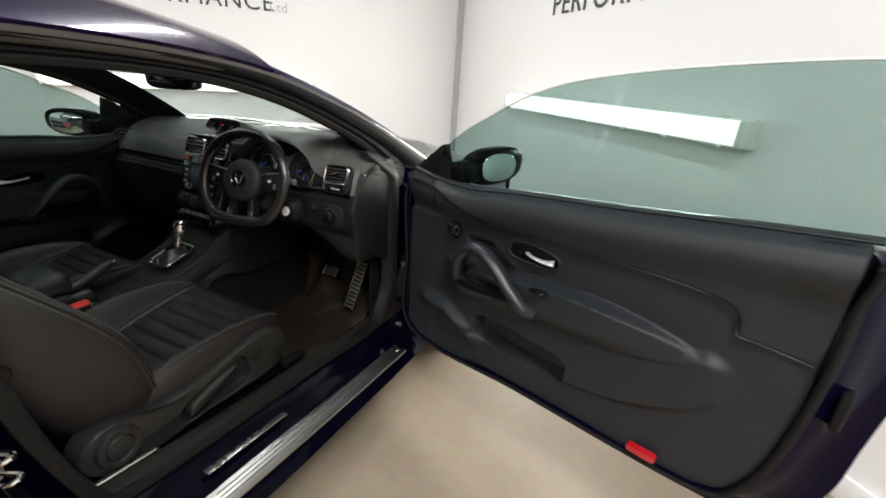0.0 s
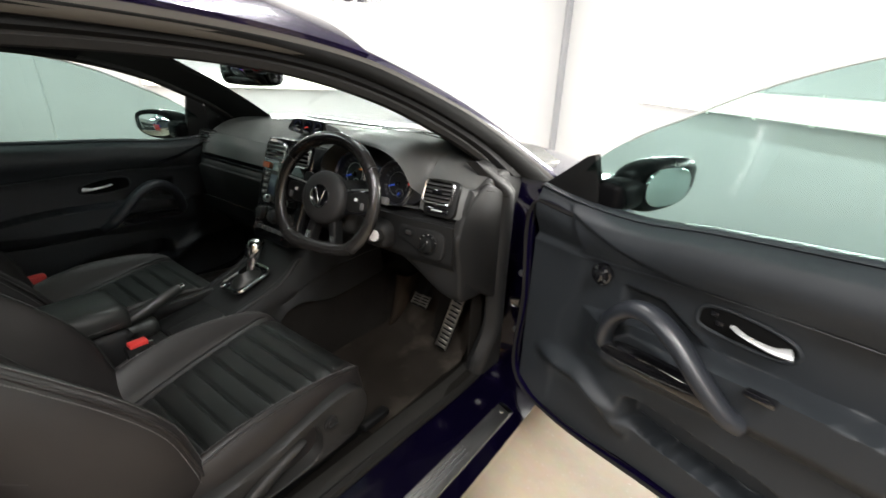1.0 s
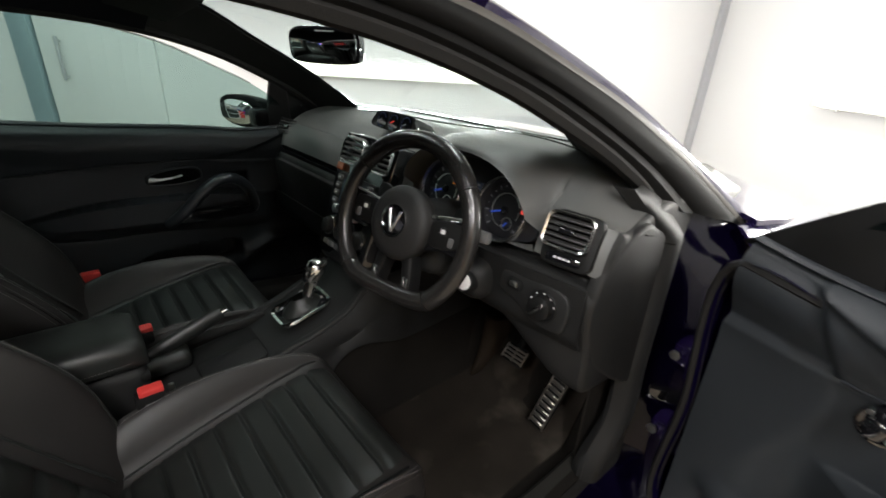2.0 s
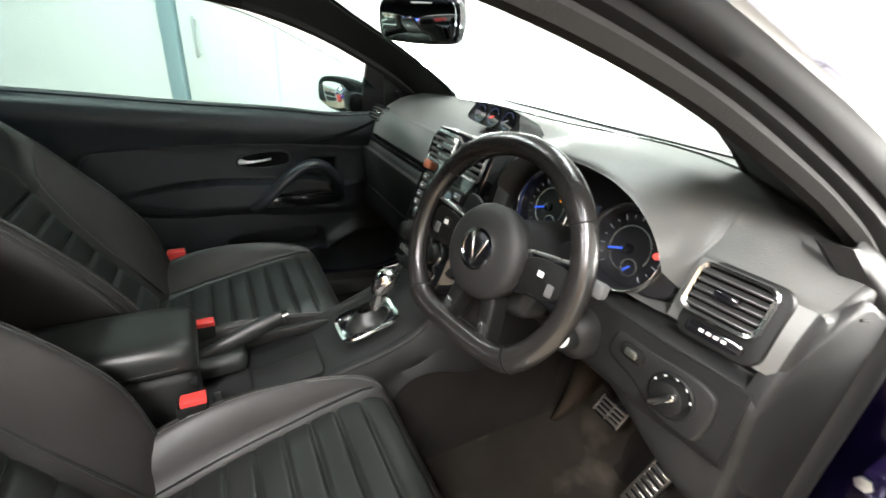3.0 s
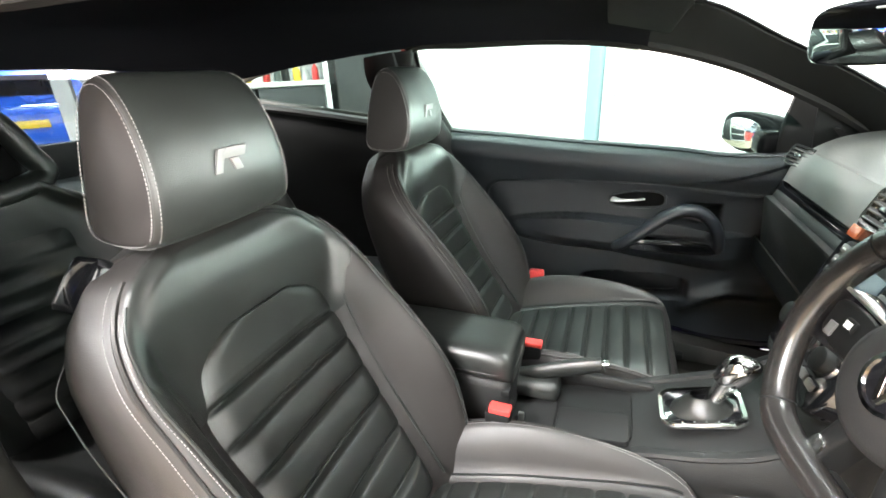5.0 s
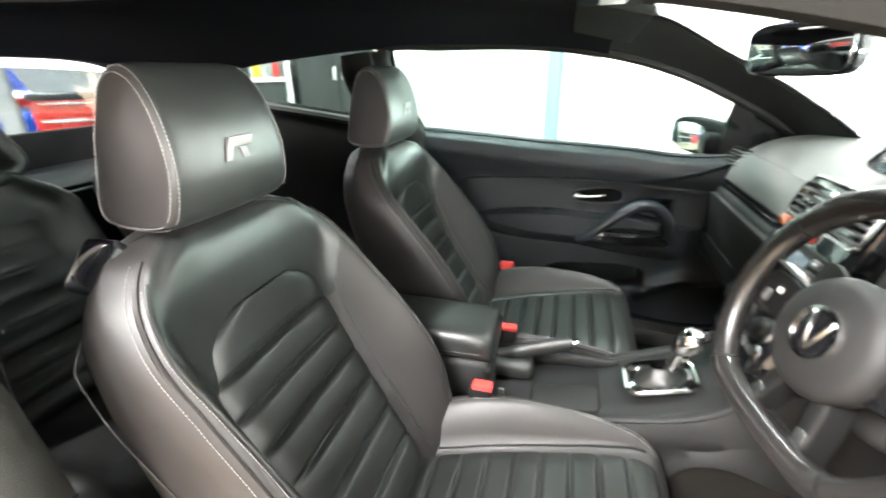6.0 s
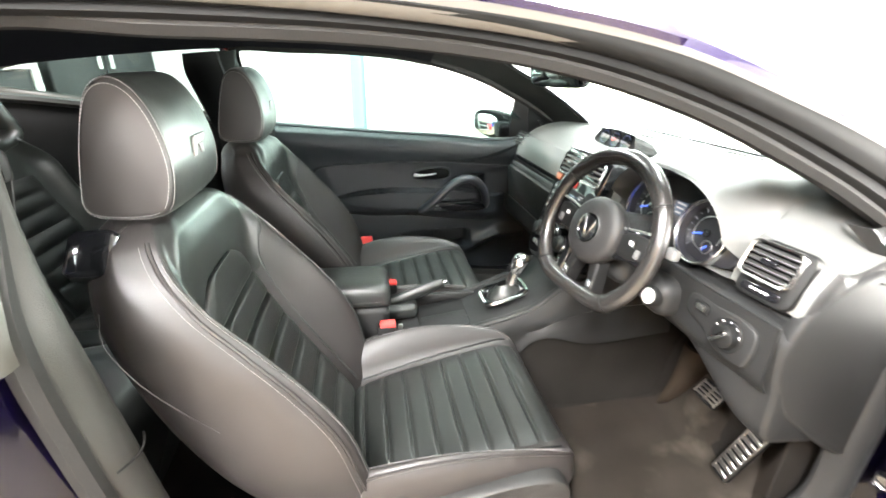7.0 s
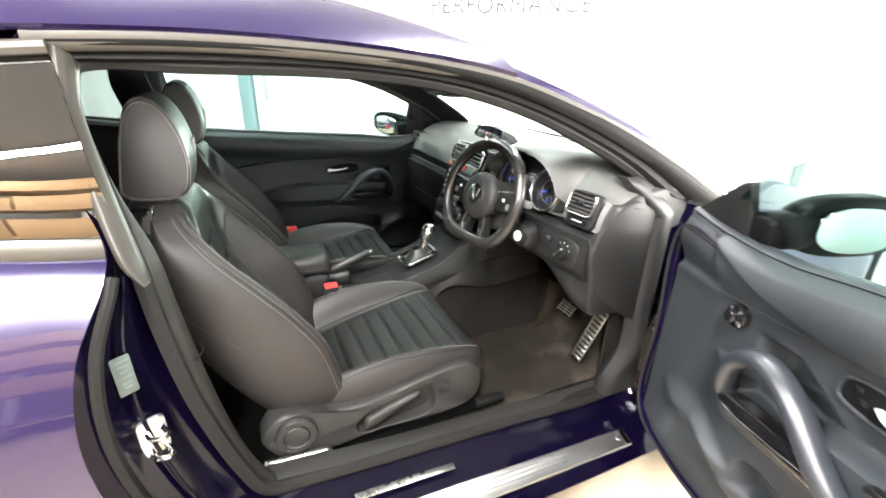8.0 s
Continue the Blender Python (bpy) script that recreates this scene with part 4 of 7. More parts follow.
# dark rubber line down the door jamb, and a bright seat rail end
jam_a, jam_b = spl(SEAL, 150, True), spl(RIM, 150, True)
pick = [k for k in range(150) if jam_a[k][1] < -0.60 and jam_a[k][2] < 0.95]
line = np.array([jam_a[k] + (jam_b[k] - jam_a[k]) * 0.80 for k in pick])
part("jamb_rubber", tube(line, 0.010, 0.014, 8, (1, 0, 0)), RUBBER, car, "black rubber line down the door jamb")
line2 = np.array([jam_a[k] + (jam_b[k] - jam_a[k]) * 0.50 for k in pick])
part("jamb_edge", tube(line2, 0.004, None, 8, (1, 0, 0)), JAMB_PAINT_SHADED, car)

# ---- doors ----
# Door space: s from the hinge to the rear edge, o inwards from the trim, z up.
DU, DN, DH = np.array((0.948, -0.317, 0)), np.array((-0.317, -0.948, 0)), np.array((0.80, 0.40, 0))


def open_door(s, o, z):
    p = DH + DU * s + DN * (o + 0.063)
    return (p[0], p[1], z + 0.025 + 0.035 * s)


def shut_door(s, o, z):
    return (-0.72 + o, 0.45 - s, z)


BELT = [(0.08, 0.934), (0.20, 0.914), (0.367, 0.905), (0.518, 0.921), (0.845, 0.943), (1.073, 0.962), (1.29, 0.978)]
FOOT = [(0.08, 0.34), (0.182, 0.282), (0.484, 0.303), (0.811, 0.312), (1.071, 0.312), (1.16, 0.325), (1.22, 0.37), (1.26, 0.50), (1.28, 0.70)]
GROOVE = [(0.08, 0.795), (0.274, 0.796), (0.562, 0.816), (0.773, 0.820), (0.933, 0.815), (1.025, 0.810), (1.133, 0.800), (1.29, 0.795)]
ARM_TOP = [(0.08, 0.66), (0.35, 0.665), (0.50, 0.685), (0.654, 0.696), (0.85, 0.698), (1.00, 0.678), (1.10, 0.652)]
ARM_LOW = [(0.08, 0.55), (0.35, 0.555), (0.70, 0.588), (0.90, 0.596), (1.00, 0.612), (1.10, 0.650)]


def trim_depth(s, z):
    h = curve_at(BELT, s) - z
    d = z - curve_at(GROOVE, s)
    o = 0.030 * math.exp(-((h - 0.055) / 0.055) ** 2) - 0.03 * max(0.0, 1 - h / 0.022) ** 2
    rim_s = 0.205 + 0.052 * math.sin(math.pi * min(max((z - 0.60) / 0.30, 0.0), 1.0))
    front = smooth(rim_s - 0.008, rim_s + 0.010, s)
    # the shoulder pad narrows towards the hinge in a long curve
    pad = z - curve_at([(0.08, 0.925), (0.18, 0.908), (0.28, 0.872), (0.38, 0.842), (0.50, 0.822), (0.60, 0.812), (1.3, 0.79)], s)
    o -= 0.016 * smooth(0.006, -0.008, pad) * (1 - smooth(0.36, 0.56, s)) * smooth(-0.01, 0.01, d)
    # the panel below the groove lies back; the groove turns down at its tail and runs out as a seam
    d1, d2, r = -d, 1.133 - s, 0.045
    near = r - math.hypot(r - d1, r - d2) if d1 < r and d2 < r else min(d1, d2)
    below = 0.737 - 0.10 * max(0.0, s - 1.13) - z
    back = max(smooth(-0.002, 0.005, near), smooth(-0.002, 0.005, below))
    o -= 0.017 * back * front
    o -= 0.006 * math.exp(-(near / 0.004) ** 2) * front * smooth(0.72, 0.74, z)
    o -= 0.010 * smooth(1.14, 1.20, s) * (1 - smooth(0.82, 0.92, z)) * (1 - back)
    o -= 0.015 * (1 - front)
    at, al = curve_at(ARM_TOP, s), curve_at(ARM_LOW, s)
    fade = smooth(0.26, 0.40, s) * math.sqrt(max(0.0, 1 - smooth(0.80, 1.112, s)))
    o += 0.058 * smooth(0.004, -0.007, z - at) * smooth(al - 0.020, al + 0.034, z) * fade
    o -= 0.004 * math.exp(-((z - al + 0.012) / 0.005) ** 2) * smooth(0.6, 0.7, s) * (1 - smooth(1.0, 1.08, s))
    e = math.hypot((s - 0.66) / 0.48, (z - 0.60) / 0.19)
    o += 0.020 * smooth(1.08, 0.96, e) * (1 - smooth(al - 0.01, al + 0.03, z)) * smooth(0.25, 0.4, s)
    # map pocket
    e = ((s - 0.605) / 0.170) ** 4 + ((z - 0.447 + 0.05 * (s - 0.6)) / 0.052) ** 4
    o -= 0.062 * smooth(1.25, 0.70, e)
    # pocket wing in front of it
    c = 0.47 - 0.9 * max(0.0, s - 0.30) ** 1.3
    o += 0.036 * math.exp(-((z - c) / 0.026) ** 2) * smooth(0.12, 0.24, s) * (1 - smooth(0.42, 0.47, s))
    # hollow behind the pull handle
    tri = max((0.385 - s) / 0.02, (0.628 - z) / 0.015, (z - 0.742 + 0.62 * max(0, s - 0.46)) / 0.02, (s - 0.62) / 0.02)
    o -= 0.060 * smooth(1.0, -1.0, tri)
    return o


def build_door(at, side):
    who = "driver's" if side > 0 else "passenger"
    M = lambda g: g.mapped(at)
    S = np.concatenate([np.linspace(0.09, 0.25, 24), np.linspace(0.255, 1.15, 150), np.linspace(1.156, 1.275, 22)])
    rows = []
    for s in S:
        lo, hi = curve_at(FOOT, s), curve_at(BELT, s)
        rows.append([(s, trim_depth(s, z), z) for z in lo + (hi - lo) * np.linspace(0, 1, 170)])
    g = grid(rows)
    door = part("car_door", M(g), DOOR_TRIM, car, ("open %s car door with dark trim, armrest and frameless window" if side > 0 else "closed %s car door with dark trim, armrest and frameless window") % who, 60)
    # painted shell
    tl = [(0.085, 0.345), (0.085, 0.60), (0.085, 0.885), (0.30, 0.870), (0.518, 0.908), (0.845, 0.930), (1.073, 0.949), (1.278, 0.966), (1.280, 0.85), (1.279, 0.70), (1.26, 0.50), (1.22, 0.37), (1.16, 0.322), (0.95, 0.310), (0.60, 0.305), (0.25, 0.282)]
    ol = [(0.0, 0.27), (-0.01, 0.60), (0.0, 0.850), (0.30, 0.850), (0.518, 0.890), (0.845, 0.910), (1.073, 0.926), (1.345, 0.950), (1.392, 0.86), (1.408, 0.70), (1.395, 0.52), (1.375, 0.37), (1.29, 0.235), (1.00, 0.205), (0.60, 0.198), (0.20, 0.200)]
    a, b = spl(tl, 120, True), spl(ol, 120, True)

    def skin(s, z):
        return curve_at([(0.18, -0.115), (0.30, -0.140), (0.50, -0.165), (0.68, -0.170), (0.82, -0.155), (0.93, -0.112), (1.0, -0.095)], z) + 0.03 * (s - 0.65) ** 2

    rows = [[(s, -0.004, z) for s, z in a], [(s, -0.030, z) for s, z in a]]
    for t in (0.25, 0.45, 0.5, 0.85, 1.0):
        c = a + (b - a) * t
        rows.append([(s, (-0.035 if t < 0.46 else -0.055) * (1 - t) + (skin(s, z) + 0.006) * t, z) for s, z in c])
    shell = part("door_shell", M(grid(rows, False, True)), SHELL_PAINT_SHADED, door, "glossy purple painted door shell", 45)
    cen = b.mean(0)
    rows = [[(cen[0] + (s - cen[0]) * k, skin(cen[0] + (s - cen[0]) * k, cen[1] + (z - cen[1]) * k), cen[1] + (z - cen[1]) * k) for s, z in b] for k in (1.0, 0.97, 0.85, 0.7, 0.5, 0.3, 0.1, 0.01)]
    part("door_skin", M(grid(rows, False, True)), PAINT, door, "glossy purple outer door skin", 60)
    part("outer_handle", M(box((1.14, -0.188, 0.82), (0.20, 0.03, 0.035), 0.012)), PAINT, door)
    line = [(s, curve_at(GROOVE, s)) for s in np.linspace(0.262, 1.07, 60)] + [(1.095, 0.800), (1.114, 0.790), (1.127, 0.774), (1.132, 0.752), (1.136, 0.7365)] + [(s, 0.737 - 0.10 * (s - 1.13)) for s in np.linspace(1.145, 1.268, 12)]
    seam = np.array([(s, trim_depth(s, z) + 0.0015, z) for s, z in line])
    part("trim_seam", M(tube(seam, 0.0024, None, 8, (0, 1, 0))), PULL_TRIM, door, "thin glossy seam across the door trim")
    # rubber edge round the trim
    edge = a + (b - a) * 0.10
    k0 = max(range(120), key=lambda k: edge[k][0] + edge[k][1])
    loop = [(s, -0.018, z) for s, z in np.roll(edge, -k0, 0) if z < curve_at(BELT, s) - 0.03]
    part("door_rubber", M(sweep(np.array(loop), ring(0.010, 0.016, 8), (0, 1, 0))), RUBBER, door, "black rubber seal round the door trim")
    # glass
    lowz = lambda s: curve_at(BELT, s) - 0.01
    topz = [(0.17, 0.94), (0.22, 1.000), (0.336, 1.078), (0.461, 1.135), (0.58, 1.186), (0.697, 1.220), (0.85, 1.243), (0.98, 1.254), (1.15, 1.262), (1.31, 1.262)]
    rows = []
    for s in np.concatenate([np.linspace(0.19, 0.7, 26), np.linspace(0.72, 1.31, 20)]):
        z0, z1 = lowz(s), max(curve_at(topz, s), lowz(s) + 0.01)
        rows.append([(s + 0.02 * t * (s > 1.25), -0.055 + 0.50 * (z0 + (z1 - z0) * t - 0.93) - 0.10 * (t * (1 - t)) * (z1 - z0), z0 + (z1 - z0) * t) for t in np.linspace(0, 1, 12)])
    gl = part("door_window", M(sheet(rows, 0.004, (0, -1, 0))), WINDOW, door, "frameless green-tinted door window")
    top_edge = [r[-1] for r in rows[7:]]
    part("glass_edge", M(tube(np.array(top_edge), 0.0026, None, 6, (0, 1, 0))), EDGE_GLASS, door, "bright ground edge of the glass")
    belt = np.array([(s, -0.036, curve_at(BELT, s) + 0.002) for s in np.linspace(0.09, 1.29, 48)])
    part("belt_seal", M(tube(belt + np.array((0, -0.002, 0.001)), 0.007, 0.021, 12, (0, 1, 0))), DOOR_TRIM, door, "slim wiper seal along the window")
    # sail panel and mirror
    sail = [(0.065, 0.922), (0.110, 0.955), (0.160, 0.990), (0.212, 1.026), (0.232, 1.032), (0.240, 0.99), (0.248, 0.95), (0.252, 0.905), (0.16, 0.905)]
    if side < 0:
        sail = [(0.050, 0.940), (0.110, 0.990), (0.160, 1.030), (0.212, 1.068), (0.250, 1.082), (0.258, 1.02), (0.262, 0.96), (0.262, 0.905), (0.16, 0.905)]
    pts = [(x, y) for x, y in sail]
    gs = slab(pts, -0.052, -0.032, 0.003).mapped(lambda s, z, o: (s, o + 0.12 * max(0, z - 0.93), z))
    part("sail_panel", M(gs), TRIM_DARK, door, "black triangle at the foot of the mirror")
    rows = []
    for k in range(17):
        u = -1 + 2 * k / 16
        r = max(0.02, (1 - abs(u) ** 2.6)) ** 0.5
        o = -0.222 + 0.142 * u
        row = []
        for j in range(28):
            t = 2 * math.pi * j / 28
            cs, sn = math.cos(t), math.sin(t)
            ds = 0.030 * max(0, cs) ** 0.35 * r if cs > 0 else -0.085 * abs(cs) ** 0.8 * r
            row.append((0.285 - (0.009 if side > 0 else 0.054) * u + ds, o, 0.952 - 0.006 * u + 0.064 * r * math.copysign(abs(sn) ** 0.85, sn)))
        rows.append(row)
    mir = part("door_mirror", M(grid(rows, False, True, cap_u=True)), MIRROR_BLACK, door, "black door mirror housing", 60)
    part("mirror_arm", M(box((0.268, -0.088, 0.940), (0.075, 0.110, 0.075), 0.022, 3)), MIRROR_BLACK, mir)
    el = [((0.082 if side > 0 else 0.092) * math.copysign(abs(math.cos(t)) ** 0.8, math.cos(t)), 0.047 * math.copysign(abs(math.sin(t)) ** 0.85, math.sin(t))) for t in np.linspace(0, 2 * math.pi, 40, endpoint=False)]
    aim = basis((0.321, -0.200, 0.952), (0, 1, 0), (1, 0.10, 0.02)) if side > 0 else basis((0.322, -0.212, 0.952), (0, 1, 0), (1, 0.45, 0.08))
    part("mirror_glass", M(slab(el, -0.004, 0.003, 0.001, aim)), SIDE_MIRROR if side > 0 else MIRROR, mir, "door mirror glass, the driver's one toned down")
    # pull handle
    path = spl([(0.378, 0.010, 0.605), (0.372, 0.030, 0.640), (0.395, 0.048, 0.705), (0.440, 0.056, 0.748), (0.490, 0.060, 0.752), (0.545, 0.062, 0.722), (0.605, 0.064, 0.668), (0.650, 0.058, 0.628), (0.672, 0.040, 0.610)], 40)
    pull = part("pull_handle", M(tube(path, 0.017, 0.022, 14, (0, 1, 0), scale=1 + 0.15 * np.sin(np.linspace(0, math.pi, 40)))), PULL_TRIM, door, "curved dark grey door pull handle", 60)
    tray = slab(spl([(0.385, 0.606), (0.40, 0.632), (0.50, 0.640), (0.62, 0.640), (0.645, 0.625), (0.63, 0.606), (0.50, 0.600)], 40, True), 0.012, 0.046, 0.004).mapped(lambda s, z, o: (s, o, z))
    part("handle_tray", M(tray), GLOSS_BLACK, door, "gloss black tray below the pull handle")
    part("tray_strip", M(tube([(0.40, 0.049, 0.634), (0.50, 0.050, 0.643), (0.62, 0.050, 0.642)], 0.0022, None, 6, (0, 1, 0))), CHROME, door, "thin chrome strip")
    # inner latch handle in its bowl
    lip = spl([(0.535, 0.757), (0.541, 0.781), (0.575, 0.791), (0.640, 0.788), (0.690, 0.776), (0.706, 0.758), (0.694, 0.740), (0.650, 0.733), (0.585, 0.735), (0.545, 0.742)], 56, True)
    # bowl is of door trim; the near-black plate stands for its shade
    part("latch_bowl", M(slab(lip, -0.030, -0.0125, 0.004).mapped(lambda s, z, o: (s, o, z))), HOLLOW_SHADE, door, "door latch bowl with its shade coloured in")
    part("bowl_rim", M(tube(np.array([(s, -0.0125, z) for s, z in lip]), 0.0040, 0.0034, 8, (0, 1, 0), True)), DOOR_TRIM, door, "smooth rim round the latch bowl")
    ll = spl([(0.600, -0.010, 0.764), (0.622, 0.006, 0.764), (0.648, 0.013, 0.763), (0.676, 0.014, 0.762), (0.696, 0.004, 0.762)], 28)
    part("latch_handle", M(tube(ll, 0.0055, 0.0105, 12, (0, 1, 0), scale=0.6 + 1.0 * np.linspace(0, 1, 28) ** 3)), LATCH, door, "chrome inner door handle")
    if side > 0:
        # lock buttons and mirror knob
        for k in range(2):
            part("lock_button", M(box((0.565 + 0.012 * k, -0.010, 0.776 - 0.016 * k), (0.014, 0.006, 0.011), 0.002)), GLOSS_BLACK, door)
        kn = basis((0.318, 0.0, 0.768), (1, 0, 0), (0, 1, 0))
        part("mirror_knob", M(lathe([(0.026, -0.01), (0.026, 0.003), (0.022, 0.005), (0.015, 0.003), (0.014, 0.018), (0.010, 0.021), (0.001, 0.021)], 28, kn)), GLOSS_BLACK, door, "round black mirror adjuster")
        for k in range(4):
            part("knob_mark", M(lathe([(0.0035, 0), (0.0035, 0.006), (0.001, 0.0065)], 8, basis((0.318 + 0.019 * math.cos(k * 1.571 + 0.8), 0.0, 0.768 + 0.019 * math.sin(k * 1.571 + 0.8)), (1, 0, 0), (0, 1, 0)))), SATIN, door)
        rl = slab(rounded(0.075, 0.022, 0.009), -0.006, 0.012, 0.004).mapped(lambda s, z, o: (s + 1.028, o - 0.0, z + 0.336))
        part("door_reflector", M(rl), RED_LENS, door, "red reflector at the foot of the door")
        part("window_switch", M(box((0.69, 0.052, 0.690), (0.05, 0.022, 0.012), 0.004)), GLOSS_BLACK, door, "black window switch on the armrest")
        part("lock_latch", M(box((1.335, -0.085, 0.62), (0.02, 0.05, 0.09), 0.006)), TRIM_DARK, door, "dark door lock in the rear edge")
    return door


build_door(open_door, 1)
build_door(shut_door, -1)

# ---- seats ----
SEAT_X = 0.355
# backrest by height: z, front of the insert, front of the bolster, back, half width outside, half width of the insert
BACK = [(0.36, -0.505, -0.470, -0.640, 0.205, 0.115), (0.43, -0.530, -0.475, -0.690, 0.232, 0.122), (0.52, -0.592, -0.492, -0.745, 0.250, 0.135), (0.62, -0.662, -0.522, -0.800, 0.252, 0.150),
        (0.72, -0.718, -0.585, -0.845, 0.248, 0.158), (0.80, -0.748, -0.650, -0.872, 0.243, 0.163), (0.88, -0.762, -0.718, -0.888, 0.232, 0.170), (0.94, -0.772, -0.765, -0.892, 0.195, 0.150),
        (0.975, -0.790, -0.792, -0.885, 0.140, 0.10), (0.990, -0.825, -0.827, -0.860, 0.060, 0.04)]
# cushion by length: y, height of the insert, of the bolster, of the underside, half width outside, half width of the insert
CUSH = [(-0.60, 0.395, 0.440, 0.33, 0.215, 0.125), (-0.50, 0.412, 0.498, 0.31, 0.238, 0.145), (-0.38, 0.432, 0.525, 0.30, 0.246, 0.165), (-0.25, 0.452, 0.525, 0.30, 0.246, 0.180), (-0.15, 0.466, 0.510, 0.31, 0.242, 0.190),
        (-0.09, 0.468, 0.490, 0.33, 0.234, 0.194), (-0.06, 0.456, 0.468, 0.35, 0.218, 0.185), (-0.045, 0.430, 0.435, 0.37, 0.195, 0.165)]


def back_section(z):
    yi, yb, yr, xo, wi = curve_at(BACK, z)
    half = [(0, yi), (0.6 * wi, yi + 0.002), (wi, yi + 0.010), (wi + 0.35 * (xo - wi), yi + 0.6 * (yb - yi)), (wi + 0.68 * (xo - wi), yb - 0.002), (xo - 0.012, yb - 0.012), (xo, yb - 0.05),
            (xo + 0.002, 0.5 * (yb + yr)), (xo - 0.012, yr + 0.045), (xo - 0.05, yr + 0.010), (0.5 * xo, yr), (0, yr - 0.004)]
    loop = half + [(-x, y) for x, y in half[-2:0:-1]]
    return [(x, y, z) for x, y in spl(loop, 60, True)]


def cushion_section(y):
    zi, zb, zl, xo, wi = curve_at(CUSH, y)
    half = [(0, zi), (0.6 * wi, zi + 0.001), (wi, zi + 0.006), (wi + 0.35 * (xo - wi), zi + 0.62 * (zb - zi)), (wi + 0.68 * (xo - wi), zb - 0.002), (xo - 0.012, zb - 0.010), (xo, zb - 0.04),
            (xo + 0.002, 0.5 * (zb + zl)), (xo - 0.012, zl + 0.02), (xo - 0.05, zl), (0.5 * xo, zl), (0, zl)]
    loop = half + [(-x, z) for x, z in half[-2:0:-1]]
    return [(x, y, z) for x, z in spl(loop, 60, True)]


def ribbed(fn, levels, ribs, depth, rise, inset=0.0, round_top=False):
    """The fluted middle panel of a seat: fn(level) gives a half width and a maker of points."""
    rows = []
    span = abs(levels[-1] - levels[0])
    for k, lv in enumerate(levels):
        t = k / (len(levels) - 1)
        w, at = fn(lv)
        end = math.sin(math.pi * min(1, max(0, t))) ** 0.22 if 0 < t < 1 else 0.0
        near = abs(t * ribs - round(t * ribs)) / ribs * span
        flute = 1 - 0.75 * math.exp(-(near / 0.0050) ** 2) - 0.25 * (2 * near * ribs / span - 1) ** 2
        if round_top and t > 0.84:
            flute = 1 - 0.20 * ((t - 0.84) / 0.16) ** 2
        row = []
        for u in np.linspace(-1, 1, 25):
            side = (1 - abs(u) ** 6)
            arch = (1 - 0.50 * max(0.0, (t - 0.82) / 0.18) ** 3.2) * (1 - 0.06 * smooth(0.7, 0.9, t)) if round_top else 1.0
            row.append(at(u * (w - inset) * (0.86 + 0.14 * end) * arch, (rise + depth * flute) * side * (1 if 0 < t < 1 else 0) - 0.004 * (1 - side)))
        rows.append(row)
    return grid(rows)


def stitch_line(path, gap=0.0054, r=0.00055):
    """A row of separate stitches along a path."""
    p = np.asarray(path, float)
    step = np.linalg.norm(np.diff(p, axis=0), axis=1)
    d = np.concatenate([[0], np.cumsum(step)])
    g = Geo()
    n = int(d[-1] / gap)
    for k in range(n):
        a, b = (k + 0.12) * gap, (k + 0.80) * gap
        ends = np.array([[np.interp(q, d, p[:, j]) for j in range(3)] for q in (a, b)])
        g = g + tube(ends, r, None, 5, (0.1, 0.2, 1))
    return g


